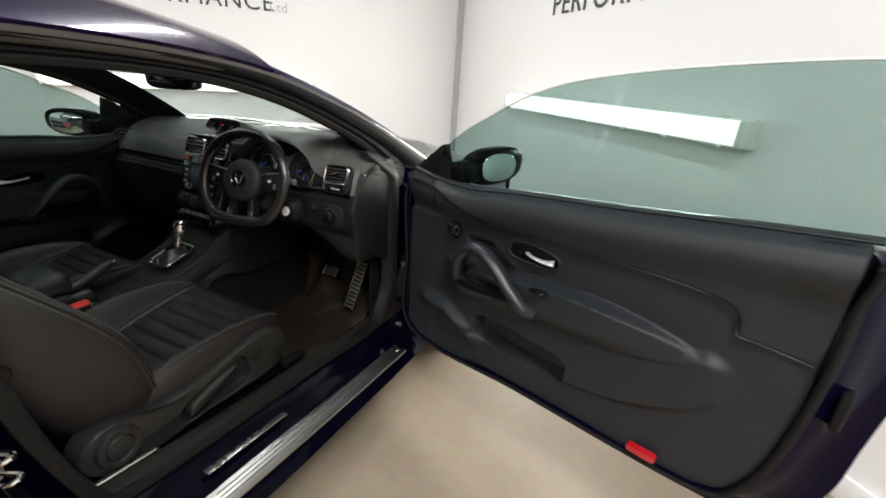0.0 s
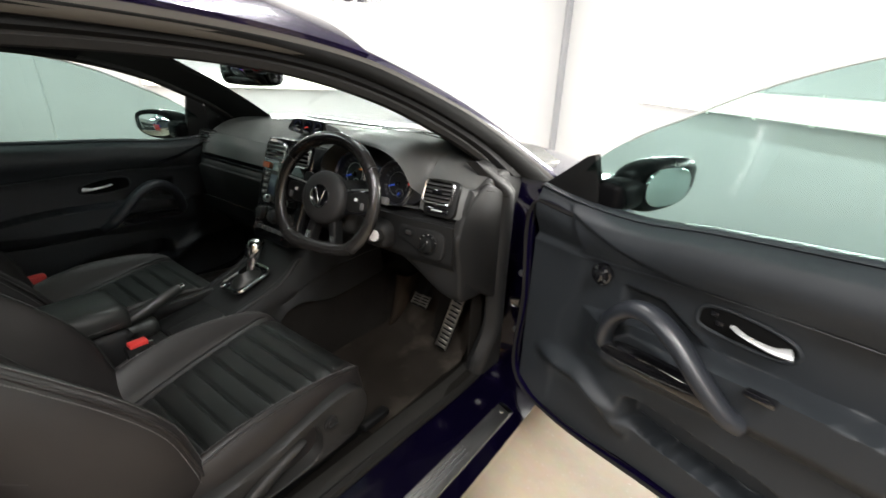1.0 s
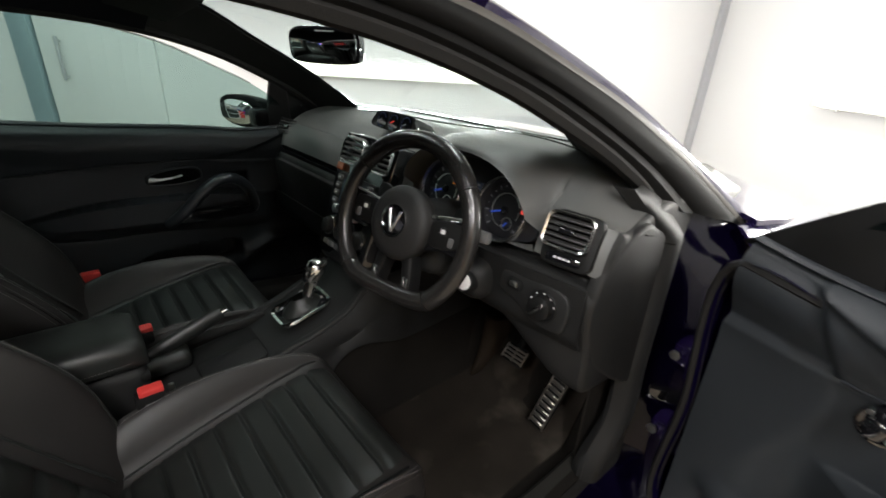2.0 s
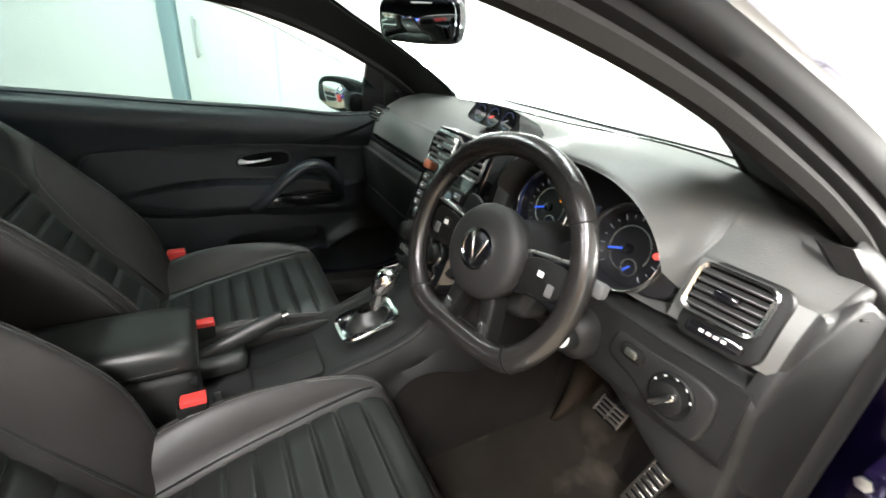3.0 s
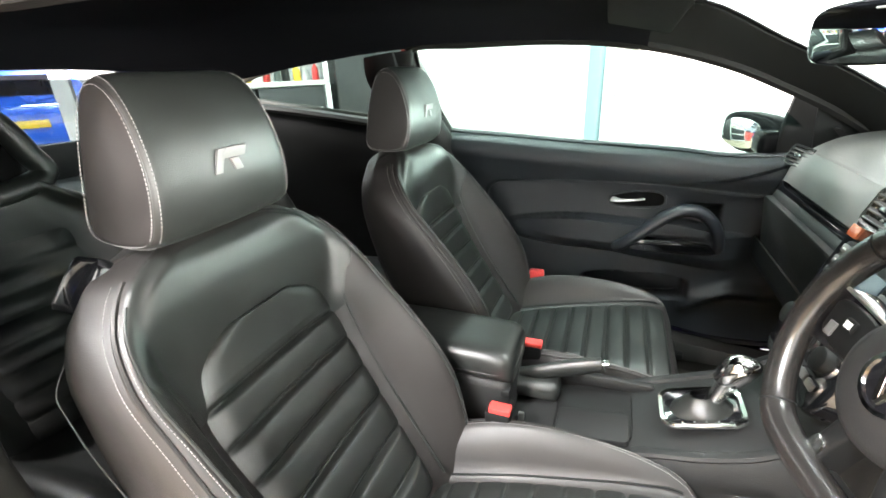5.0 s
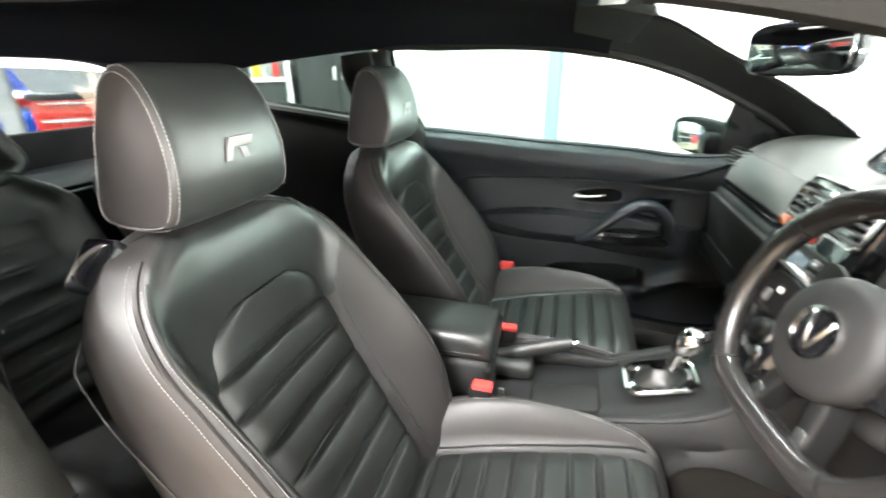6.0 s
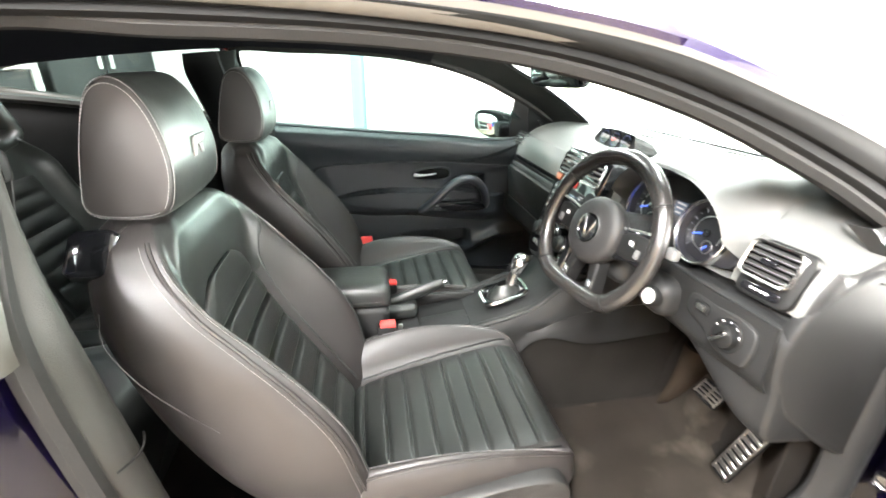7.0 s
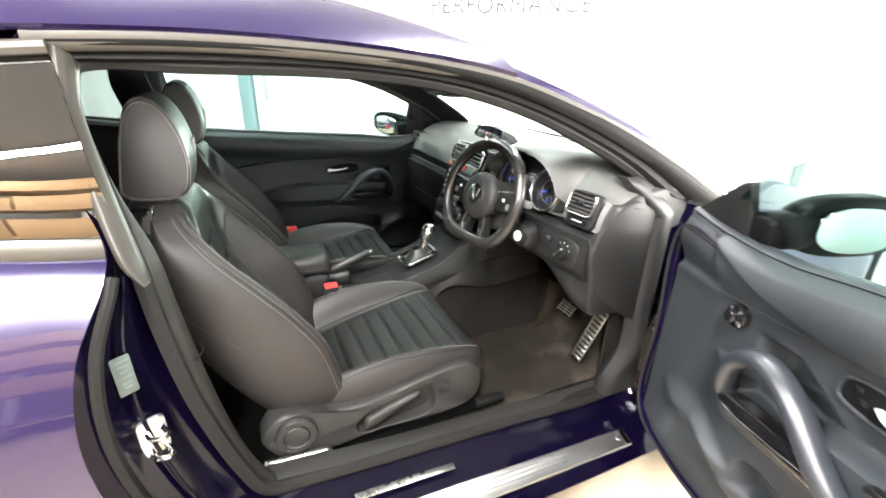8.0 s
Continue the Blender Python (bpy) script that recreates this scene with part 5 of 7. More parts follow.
def front_seat(side):
    """side: 1 for the driver's seat, -1 for the passenger's. Outboard is +x before mirroring."""
    def put(g):
        g = g.moved(Matrix.Translation((SEAT_X, 0, 0)))
        return g if side > 0 else mirrored(g)

    who = "driver" if side > 0 else "passenger"
    zs = list(np.linspace(0.36, 0.94, 34)) + list(np.linspace(0.95, 0.99, 10))
    seat = part("front_seat", put(grid([back_section(z) for z in zs], False, True, cap_u=True)), LEATHER_SIDE, car, "black leather %s sports seat with fluted middle and grey stitching" % who, 70)
    ys = list(np.linspace(-0.60, -0.10, 26)) + list(np.linspace(-0.09, -0.045, 10))
    part("cushion", put(grid([cushion_section(y) for y in ys], False, True, cap_u=True)), LEATHER_SIDE, seat, "black leather seat cushion", 70)

    # fluted panels
    def back_fn(z):
        yi, yb, yr, xo, wi = curve_at(BACK, z)
        return wi, lambda x, h: (x, yi + 0.010 * (abs(x) / wi) ** 3 + h * 0.9, z + h * 0.45)

    def cush_fn(y):
        zi, zb, zl, xo, wi = curve_at(CUSH, y)
        return wi, lambda x, h: (x, y, zi + 0.006 * (abs(x) / wi) ** 3 + h)

    part("backrest_insert", put(ribbed(back_fn, np.linspace(0.43, 0.856, 230), 7.5, 0.013, 0.005, 0.003, True)), LEATHER, seat, "fluted black leather panel", 60)
    part("cushion_insert", put(ribbed(cush_fn, np.linspace(-0.55, -0.068, 240), 9, 0.010, 0.002, 0.002)), LEATHER, seat, "fluted black leather panel", 60)
    # smooth shoulder panel from bolster to bolster over the flutes
    rows = []
    for k, t in enumerate(np.linspace(0, 1, 26)):
        row = []
        for u in np.linspace(-1, 1, 31):
            low = 0.835 + 0.045 * smooth(0.62, 1.0, abs(u)) - 0.07 * (1 - smooth(0.5, 0.66, abs(u)))
            z = low + t * (0.978 - low)
            yi, yb, yr, xo, wi = curve_at(BACK, z)
            sec = back_section(z)
            q = u * 11.5
            a = int(math.floor(q))
            p0, p1 = np.array(sec[a % 60]), np.array(sec[(a + 1) % 60])
            p = p0 + (p1 - p0) * (q - a)
            p[1] += 0.0045 * min(1, 10 * t) * (1 - abs(u) ** 14)
            row.append(tuple(p))
        rows.append(row)
    part("shoulder_panel", put(grid(rows)), LEATHER, seat, "smooth black leather upper panel", 60)
    # piping and stitching on the backrest, both sides
    for s in (-1, 1):
        path = []
        for z in np.linspace(0.40, 0.965, 40):
            yi, yb, yr, xo, wi = curve_at(BACK, z)
            path.append((s * (xo - 0.010), yb - 0.014 + 0.001, z))
        path = np.array(path)
        part("piping", put(tube(path, 0.0035, None, 6)), LEATHER_SIDE, seat)
        part("stitching", put(stitch_line(path + np.array((-s * 0.010, 0.0065, 0.002)))), STITCH, seat, "grey twin stitching")
        part("stitching", put(stitch_line(path + np.array((s * 0.006, -0.010, 0.0)))), STITCH, seat)
        inner = []
        for z in np.linspace(0.44, 0.80, 34):
            yi, yb, yr, xo, wi = curve_at(BACK, z)
            inner.append((s * (wi + 0.012), yi + 0.024, z))
        part("piping", put(tube(inner, 0.003, None, 6)), LEATHER, seat)
        # ridge seam where the front face of the bolster turns outwards
        ridge = []
        for z in np.linspace(0.41, 0.945, 44):
            sec = back_section(z)
            ridge.append(sec[11] if s > 0 else sec[49])
        ridge = np.array(ridge)
        part("piping", put(tube(ridge + np.array((0, 0.001, 0)), 0.0022, None, 6)), LEATHER, seat)
        part("stitching", put(stitch_line(ridge + np.array((s * 0.007, 0.0012, 0.001)))), STITCH, seat)
        edge = []
        for y in np.linspace(-0.53, -0.085, 40):
            zi, zb, zl, xo, wi = curve_at(CUSH, y)
            edge.append((s * (wi + 0.004), y, zi + 0.0105))
        part("piping", put(tube(edge, 0.0026, None, 6)), TRIM_DARK, seat)
        sec_line = np.array([cushion_section(y)[11 if s > 0 else 49] for y in np.linspace(-0.55, -0.075, 40)])
        part("stitching", put(stitch_line(sec_line + np.array((0, 0, 0.0012)))), STITCH, seat)
        cpath = []
        for y in np.linspace(-0.56, -0.06, 34):
            zi, zb, zl, xo, wi = curve_at(CUSH, y)
            cpath.append((s * (xo - 0.012), y, zb - 0.008))
        cpath = np.array(cpath)
        part("piping", put(tube(cpath, 0.0035, None, 6)), LEATHER_SIDE, seat)
        part("stitching", put(stitch_line(cpath + np.array((-s * 0.009, 0, 0.0045)))), STITCH, seat)
    # long seam low on the outer side of the backrest
    seam = spl([(-0.858, 0.90), (-0.849, 0.862), (-0.833, 0.816), (-0.803, 0.766), (-0.758, 0.714), (-0.716, 0.672)], 30)
    part("seam", put(tube(np.array([(curve_at(BACK, z)[3] + 0.0008 - 0.030 * smooth(0.84, 0.90, z), y, z) for y, z in seam]), 0.0010, None, 6, (1, 0, 0))), LEATHER_SIDE, seat, "thin raised seam on the seat side")
    # headrest
    prof = [(-0.766, 1.000), (-0.752, 1.045), (-0.753, 1.095), (-0.768, 1.150), (-0.792, 1.188), (-0.822, 1.200), (-0.850, 1.180), (-0.870, 1.120), (-0.884, 1.045), (-0.886, 1.005), (-0.860, 0.990), (-0.800, 0.988)]
    loop = spl(prof, 44, True)
    c = loop.mean(0)
    rows = []
    for x, k, dy in ((-0.130, 0.90, 0), (-0.124, 0.955, 0), (-0.112, 0.985, 0), (-0.09, 1.0, 0), (-0.045, 1.0, 0.003), (0, 1.0, 0.004), (0.045, 1.0, 0.003), (0.09, 1.0, 0), (0.112, 0.985, 0), (0.124, 0.955, 0), (0.130, 0.90, 0)):
        rows.append([(0.94 * x * (1 - 0.75 * (z - 1.0)), c[0] + (y - c[0]) * k + dy * (y > c[0]), c[1] + (z - c[1]) * k) for y, z in loop])
    head = part("headrest", put(grid(rows, False, True, cap_u=False)), LEATHER, seat, "smooth black leather headrest", 60)
    for s in (-1, 1):
        rows = []
        for k, out in ((0.955, 0.124), (0.935, 0.1275), (0.90, 0.1295), (0.84, 0.1305)):
            rows.append([(0.94 * s * out * (1 - 0.75 * (z - 1.0)), c[0] + (y - c[0]) * k, c[1] + (z - c[1]) * k) for y, z in loop])
        part("headrest_side", put(grid(rows, False, True, cap_u=True)), LEATHER_SIDE, seat, "grey-brown leather headrest side", 70)
        for kk, rr in ((0.97, 0.123), (0.90, 0.1325)):
            line = [(0.94 * s * rr * (1 - 0.75 * (z - 1.0)), c[0] + (y - c[0]) * kk, c[1] + (z - c[1]) * kk) for y, z in loop]
            part("stitching", put(stitch_line(line, r=0.0006)), STITCH, seat)
    for s in (-1, 1):
        part("headrest_post", put(tube([(s * 0.05, -0.835, 0.95), (s * 0.05, -0.835, 1.0)], 0.007)), GLOSS_BLACK, seat)
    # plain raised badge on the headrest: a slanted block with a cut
    bm = basis((0.0, -0.7465, 1.086), (-1, 0, 0), (0, 1, 0.0)) @ Matrix.Rotation(0.0, 4, "Z")
    badge = (slab([(-0.030, -0.016), (-0.018, -0.016), (-0.006, 0.016), (-0.018, 0.016)], -0.003, 0.0018, 0.0006, bm)
             + slab([(-0.012, 0.002), (0.026, 0.002), (0.032, 0.016), (-0.006, 0.016)], -0.003, 0.0018, 0.0006, bm)
             + slab([(0.006, -0.016), (0.020, -0.016), (0.014, 0.000), (0.000, 0.000)], -0.003, 0.0018, 0.0006, bm)).moved(Matrix.Translation((side * SEAT_X, 0, 0)))
    part("badge", badge, BADGE, seat, "small silver-grey slanted badge")
    # plastic side shield with its round adjuster and lever
    m = basis((0.242, 0, 0), (0, 1, 0), (1, 0, 0))
    outline = spl([(-0.705, 0.40), (-0.67, 0.455), (-0.60, 0.462), (-0.52, 0.435), (-0.40, 0.440), (-0.28, 0.462), (-0.18, 0.475), (-0.115, 0.465), (-0.085, 0.42), (-0.095, 0.355), (-0.14, 0.325), (-0.25, 0.318), (-0.40, 0.322), (-0.56, 0.318), (-0.66, 0.335)], 110, True)
    rimline = spl([(-0.462, 0.342), (-0.447, 0.392), (-0.30, 0.434), (-0.256, 0.436), (-0.236, 0.390), (-0.258, 0.340), (-0.37, 0.334)], 80, True)
    mid = np.array((-0.35, 0.385))
    hole = [mid + (p - mid) * hit(mid, p - mid, rimline) for p in np.array(outline)]
    body_mid = np.array((-0.39, 0.390))
    inset = lambda d: [p + (body_mid - p) / np.linalg.norm(body_mid - p) * d for p in np.array(outline)]
    rows = [[(a, b, -0.03) for a, b in outline], [(a, b, 0.016) for a, b in outline], [(a, b, 0.026) for a, b in inset(0.004)], [(a, b, 0.030) for a, b in inset(0.012)]]
    rows += [[(a, b, hh) for a, b in mid + (np.array(hole) - mid) * k] for k, hh in ((1.05, 0.030), (1.0, 0.027), (0.96, -0.002), (0.90, -0.012), (0.4, -0.012), (0.02, -0.012))]
    part("side_shield", put(grid(rows, False, True).moved(m)), SHIELD, seat, "dark grey plastic seat side shield", 35)
    m2 = basis((0.268, -0.622, 0.402), (0, 1, 0), (1, 0, 0))
    part("recliner_wheel", put(lathe([(0.052, 0), (0.052, 0.012), (0.048, 0.018), (0.034, 0.018), (0.031, 0.014), (0.028, 0.018), (0.012, 0.021), (0.001, 0.021)], 40, m2)), SHIELD, seat, "round plastic recliner wheel")
    m3 = basis((0.271, -0.213, 0.418), (0, 1, 0), (1, 0, 0))
    part("lumbar_knob", put(lathe([(0.021, 0), (0.021, 0.004), (0.016, 0.006), (0.015, 0.010), (0.004, 0.011), (0.001, 0.011)], 24, m3)), TRIM, seat)
    part("lumbar_grip", put(box((0.283, -0.213, 0.418), (0.008, 0.026, 0.007), 0.002, 2)), TRIM, seat)
    lever = slab(spl([(-0.445, 0.380), (-0.42, 0.396), (-0.35, 0.420), (-0.300, 0.430), (-0.290, 0.420), (-0.34, 0.398), (-0.44, 0.352)], 36, True), 0.025, 0.044, 0.008, m)
    part("height_lever", put(lever), SHIELD, seat, "long plastic height lever", 50)
    # runner under the cushion
    for x in (-0.20, 0.20):
        part("seat_runner", put(box((x, -0.36, 0.265), (0.045, 0.62, 0.05), 0.006)), TRIM_DARK, seat)
    part("runner_end", put(box((0.235, -0.03, 0.275), (0.03, 0.10, 0.022), 0.006)), TRIM_DARK, seat)
    # tilt release box on the outer shoulder
    m4 = basis((0.158, -0.866, 0.950), (0, 1, 0), (0.75, -0.1, 0.65))
    part("tilt_latch", put(slab(rounded(0.070, 0.075, 0.015), -0.02, 0.016, 0.008, m4)), GLOSS_BLACK, seat, "dark plastic seat tilt latch")
    return seat


driver_seat = front_seat(1)
passenger_seat = front_seat(-1)
part("rail_cap", tube([(0.640, -0.705, 0.350), (0.642, -0.60, 0.343), (0.642, -0.555, 0.339), (0.636, -0.543, 0.325)], 0.007, 0.005, 8), SATIN, driver_seat, "bright steel seat rail end")

# ---- dashboard ----
BASE = [(0.84, 0.975), (0.62, 1.000), (0.47, 1.010), (0.37, 1.004), (0.30, 0.992), (0.255, 0.974), (0.222, 0.948), (0.203, 0.918), (0.193, 0.888), (0.188, 0.866),
        (0.202, 0.857), (0.206, 0.846), (0.178, 0.836), (0.166, 0.80), (0.168, 0.755), (0.182, 0.722), (0.22, 0.700), (0.44, 0.685)]
HOOD = [(0.84, 0.975), (0.62, 1.002), (0.47, 1.018), (0.36, 1.032), (0.25, 1.042), (0.170, 1.036), (0.158, 1.026), (0.268, 1.005), (0.225, 0.862), (0.188, 0.858),
        (0.202, 0.852), (0.206, 0.842), (0.178, 0.834), (0.166, 0.80), (0.168, 0.755), (0.182, 0.722), (0.22, 0.700), (0.44, 0.685)]
HOOD_X, HOOD_W = 0.372, 0.198


def dash_row(x):
    k = (x - HOOD_X) / HOOD_W
    h = math.sqrt(max(0.0, 1 - abs(k) ** 2.6)) if abs(k) < 1 else 0.0
    row = []
    side = smooth(0.60, 0.715, abs(x))
    for i, ((y0, z0), (y1, z1)) in enumerate(zip(BASE, HOOD)):
        w = math.exp(-(k * 1.05) ** 4) if i in (3, 4) else h
        if i in (6, 7) and h > 0:
            y, z = y0 + (y1 - y0) * min(1, 3 * h), (0.885 + (z1 - 0.885) * h if h < 1 else z1)
        elif i == 5 and h > 0:
            y, z = y0 + (y1 - y0) * h, max(0.895 + (z1 - 0.895) * h, z0 * (1 - h) + 0.90 * h)
        elif i == 8 and h > 0:
            y, z = y0 + (y1 - y0) * min(1, 3 * h), z0 + (z1 - z0) * min(1, 3 * h)
        else:
            y, z = y0 + (y1 - y0) * w, z0 + (z1 - z0) * w
        y += 0.022 * side ** 1.6 * (1 if i > 3 else 0.3)
        z -= 0.045 * side * (1 if i < 6 else 0.3)
        if i > 13:
            z -= 0.105 * smooth(0.46, 0.69, x) * (1 if i > 14 else 0.4)
            y += 0.05 * smooth(0.46, 0.69, x) * (1 if i > 15 else 0.3)
        row.append((x, y, z))
    return row


xs = np.concatenate([np.linspace(-0.70, 0.16, 60), HOOD_X + HOOD_W * np.sin(np.linspace(-math.pi / 2, math.pi / 2, 44)), np.linspace(0.58, 0.70, 16)])
rows = [np.array(dash_row(x)) for x in xs]
fine = []
for r in rows:
    up, down = spl(r[:7], 30), r[7:]
    k = abs(r[0][0] - HOOD_X) / HOOD_W
    low = spl(r[9:], 36)
    mid_ = spl(r[6:10], 14) if k >= 1 else np.array([r[6] + (r[7] - r[6]) * t for t in np.linspace(0, 1, 5)] + [r[7] + (r[8] - r[7]) * t for t in np.linspace(0, 1, 5)] + [r[8] + (r[9] - r[8]) * t for t in np.linspace(0, 1, 4)])
    fine.append(np.vstack([up, mid_, low]))
fine = np.array(fine)
dash = part("dashboard", grid(fine[:, :46]), SOFT_DASH_LIT, car, "soft black dashboard with round vents and twin dials", 42)
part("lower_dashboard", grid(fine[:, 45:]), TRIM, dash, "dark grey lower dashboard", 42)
cap_line = spl([(0.318, 0.940), (0.262, 0.918), (0.214, 0.870), (0.190, 0.800), (0.196, 0.735), (0.232, 0.665), (0.300, 0.606), (0.378, 0.556), (0.402, 0.575), (0.404, 0.70), (0.404, 0.85), (0.398, 0.908), (0.366, 0.920)], 80, True)
for s in (-1, 1):
    edge = np.array(fine[0 if s < 0 else -1])
    heart = np.array((s * 0.70, 0.33, 0.80))
    rows = []
    for t, dx in ((0, 0.0), (0.03, 0.007), (0.08, 0.010), (0.5, 0.010), (0.98, 0.010)):
        r = edge + (heart - edge) * t
        r[:, 0] = s * (0.70 + dx)
        rows.append(r)
    part("dash_end", grid(rows), TRIM, dash, "dark grey end of the dashboard", 60)
    side_cap = slab(cap_line - np.array((0.30, 0.75)), -0.02, 0.006, 0.010, basis((0.712, 0.30, 0.75), (0.08, 1, 0), (1, -0.08, 0)))
    part("dash_side_cap", side_cap if s > 0 else mirrored(side_cap), TRIM, dash, "smooth dark grey side cap", 60)
    slit = np.array([(s * 0.7195, y, 0.924 - 0.25 * (y - 0.30)) for y in (0.305, 0.34, 0.385)])
    part("cap_slit", tube(slit, 0.0018, None, 6), FRAME_BLACK, dash)
# seam along the crest and the defroster slot
part("dash_seam", tube(spl([(-0.66, 0.33, 0.966), (-0.55, 0.385, 0.998), (-0.30, 0.43, 1.013), (0.0, 0.445, 1.016), (0.30, 0.44, 1.030), (0.48, 0.42, 1.024), (0.60, 0.39, 0.998), (0.685, 0.345, 0.956)], 60), 0.0035, 0.0025, 6), GLOSS_BLACK, dash, "thin dark seam")
part("defroster_slot", box((0, 0.60, 1.003), (0.9, 0.022, 0.012), 0.004), GLOSS_BLACK, dash, "black defroster slot")
# dark strip below the upper pad, passenger side
part("pad_strip", sweep([(x, 0.192 + 0.022 * smooth(0.60, 0.715, abs(x)) ** 1.6, 0.838) for x in np.linspace(-0.68, -0.15, 30)], rounded(0.02, 0.03, 0.006, 2), (0, 0, 1)), GLOSS_BLACK, dash, "gloss black dashboard strip")
part("glove_box", slab(rounded(0.48, 0.15, 0.02, 5, -0.41, 0.0), -0.01, 0.006, 0.004, basis((0, 0.170, 0.745), (1, 0, 0), (0, -1, -0.12))), TRIM, dash, "dark glove box lid")


def vent(place, across, facing, w, h, blades, label, uprights=0, bezel=BEZEL):
    """A framed air vent standing proud: bezel, dark throat, blades and a tab."""
    m = basis(place, across, facing)
    outer, inner = rounded(w, h, 0.22 * h, 6), rounded(w - 0.010, h - 0.010, 0.20 * h, 6)
    rows = [[(x * 1.02, y * 1.02, -0.008) for x, y in outer], [(x, y, 0.005) for x, y in outer], [(x * 0.975, y * 0.975, 0.0075) for x, y in outer], [(x, y, 0.005) for x, y in inner], [(x, y, -0.010) for x, y in inner]]
    v = part("air_vent", grid(rows, False, True).moved(m), bezel, dash, label, 40)
    part("throat", slab(inner, -0.020, -0.004, 0.001, m), HOLLOW_SHADE, dash)
    for k in range(blades):
        y = (k + 0.5) / blades * (h - 0.014) - (h - 0.014) / 2
        part("vent_blade", box((0, 0, 0), (w - 0.012, 0.0036, 0.013), 0.001, 1).moved(m @ Matrix.Translation((0, y, 0.0012)) @ Matrix.Rotation(0.45, 4, "X")), BLADE, dash)
    for k in range(uprights):
        x = (k + 0.5) / uprights * (w - 0.014) - (w - 0.014) / 2
        part("vent_blade", box((x, 0, -0.002), (0.0025, h - 0.014, 0.005), 0.0008, 1).moved(m), TRIM_DARK, dash)
    part("vent_tab", box((0, 0, 0.006), (0.030, 0.011, 0.010), 0.003, 2).moved(m), GLOSS_BLACK, dash)
    return v


# driver's outer vent with its dark surround and thumb-wheel
dv = basis((0.634, 0.205, 0.905), (1, 0.10, 0), (0.10, -1, 0.42))
part("vent_surround", slab(rounded(0.102, 0.104, 0.020, 6), -0.014, 0.002, 0.004, dv), TRIM_DARK, dash, "dark vent surround")
vent((0.628, 0.200, 0.921), (1, 0.10, 0), (0.10, -1, 0.42), 0.092, 0.068, 5, "chrome framed driver's air vent")
part("vent_wheel", slab(rounded(0.070, 0.016, 0.006, 4), 0.0, 0.006, 0.002, dv @ Matrix.Translation((-0.002, -0.036, 0))), GLOSS_BLACK, dash, "gloss black vent thumb-wheel")
for k in range(4):
    part("wheel_mark", box((-0.016 + 0.009 * k, -0.036, 0.0065), (0.006, 0.004, 0.002), 0.0005, 1).moved(dv), WHITE_PLASTIC, dash)
vent((-0.632, 0.212, 0.930), (1, 0.10, 0), (0.16, -1, 0.50), 0.108, 0.056, 4, "dark framed passenger air vent", bezel=TRIM)

# instrument binnacle: black inlay, two dials with bright rings, a small display between
face = basis((HOOD_X, 0.216, 0.926), (1, 0, 0), (0, -1, 0.30))
part("dial_panel", slab(spl([(-0.175, -0.055), (-0.165, 0.02), (-0.10, 0.062), (0, 0.074), (0.10, 0.062), (0.165, 0.02), (0.175, -0.055), (0, -0.068)], 60, True), -0.01, 0.003, 0.002, face), DIAL, dash, "black instrument panel")
for dx in (-0.085, 0.100):
    dm_ = face @ Matrix.Translation((dx, -0.012, 0.0))
    cone = [(0.066, 0.0), (0.0672, 0.024), (0.0655, 0.0265), (0.0635, 0.025), (0.0625, 0.018)]
    part("dial_well", grid([[(r * math.cos(t), r * math.sin(t), hh) for t in np.linspace(0, 2 * math.pi, 56, endpoint=False)] for r, hh in ((0.0624, 0.018), (0.058, 0.004))], False, True).moved(dm_), DIAL, dash)
    part("dial_ring", grid([[(r * math.cos(t), r * math.sin(t), hh) for t in np.linspace(0, 2 * math.pi, 56, endpoint=False)] for r, hh in cone], False, True).moved(dm_), BEZEL, dash, "bright dial ring")
    part("dial_face", lathe([(0.057, 0.0), (0.057, 0.0045), (0.001, 0.0048)], 48, dm_), DIAL, dash, "black dial face")
    part("inner_ring", grid([[(r * math.cos(t), r * math.sin(t), hh) for t in np.linspace(0.2, 2 * math.pi - 0.9, 40)] for r, hh in ((0.036, 0.005), (0.036, 0.0065), (0.034, 0.0065), (0.034, 0.005))]).moved(dm_ @ Matrix.Rotation(-0.6, 4, "Z")), SATIN, dash)
    for j in range(17):
        a = math.radians(225 - 270 * j / 16)
        part("dial_mark", box((0, 0, 0), (0.008 if j % 2 == 0 else 0.004, 0.0015, 0.001), 0).moved(dm_ @ Matrix.Translation((0.049 * math.cos(a), 0.049 * math.sin(a), 0.0054)) @ Matrix.Rotation(a, 4, "Z")), WHITE_LIGHT, dash)
    part("needle", box((0.016, 0, 0.009), (0.040, 0.0035, 0.002), 0.0008, 1).moved(dm_ @ Matrix.Rotation(math.pi + 0.35, 4, "Z")), BLUE_LIGHT, dash, "lit blue needle")
    part("small_dial", grid([[(r * math.cos(t), r * math.sin(t), hh) for t in np.linspace(0, 2 * math.pi, 30, endpoint=False)] for r, hh in ((0.014, 0.005), (0.014, 0.007), (0.012, 0.007), (0.012, 0.005))], False, True).moved(dm_ @ Matrix.Translation((0.012, -0.026, 0))), SATIN, dash)
    part("small_needle", box((0, 0, 0.008), (0.014, 0.003, 0.0015), 0.0006, 1).moved(dm_ @ Matrix.Translation((0.010, -0.028, 0)) @ Matrix.Rotation(0.9, 4, "Z")), BLUE_LIGHT, dash)
    part("needle_hub", lathe([(0.008, 0.005), (0.008, 0.011), (0.001, 0.012)], 20, dm_), GLOSS_BLACK, dash)
part("warning_lamp", lathe([(0.005, 0), (0.005, 0.002), (0.001, 0.0024)], 12, face @ Matrix.Translation((0.145, -0.004, 0.0060))), RED_LIGHT, dash, "lit red warning lamp")
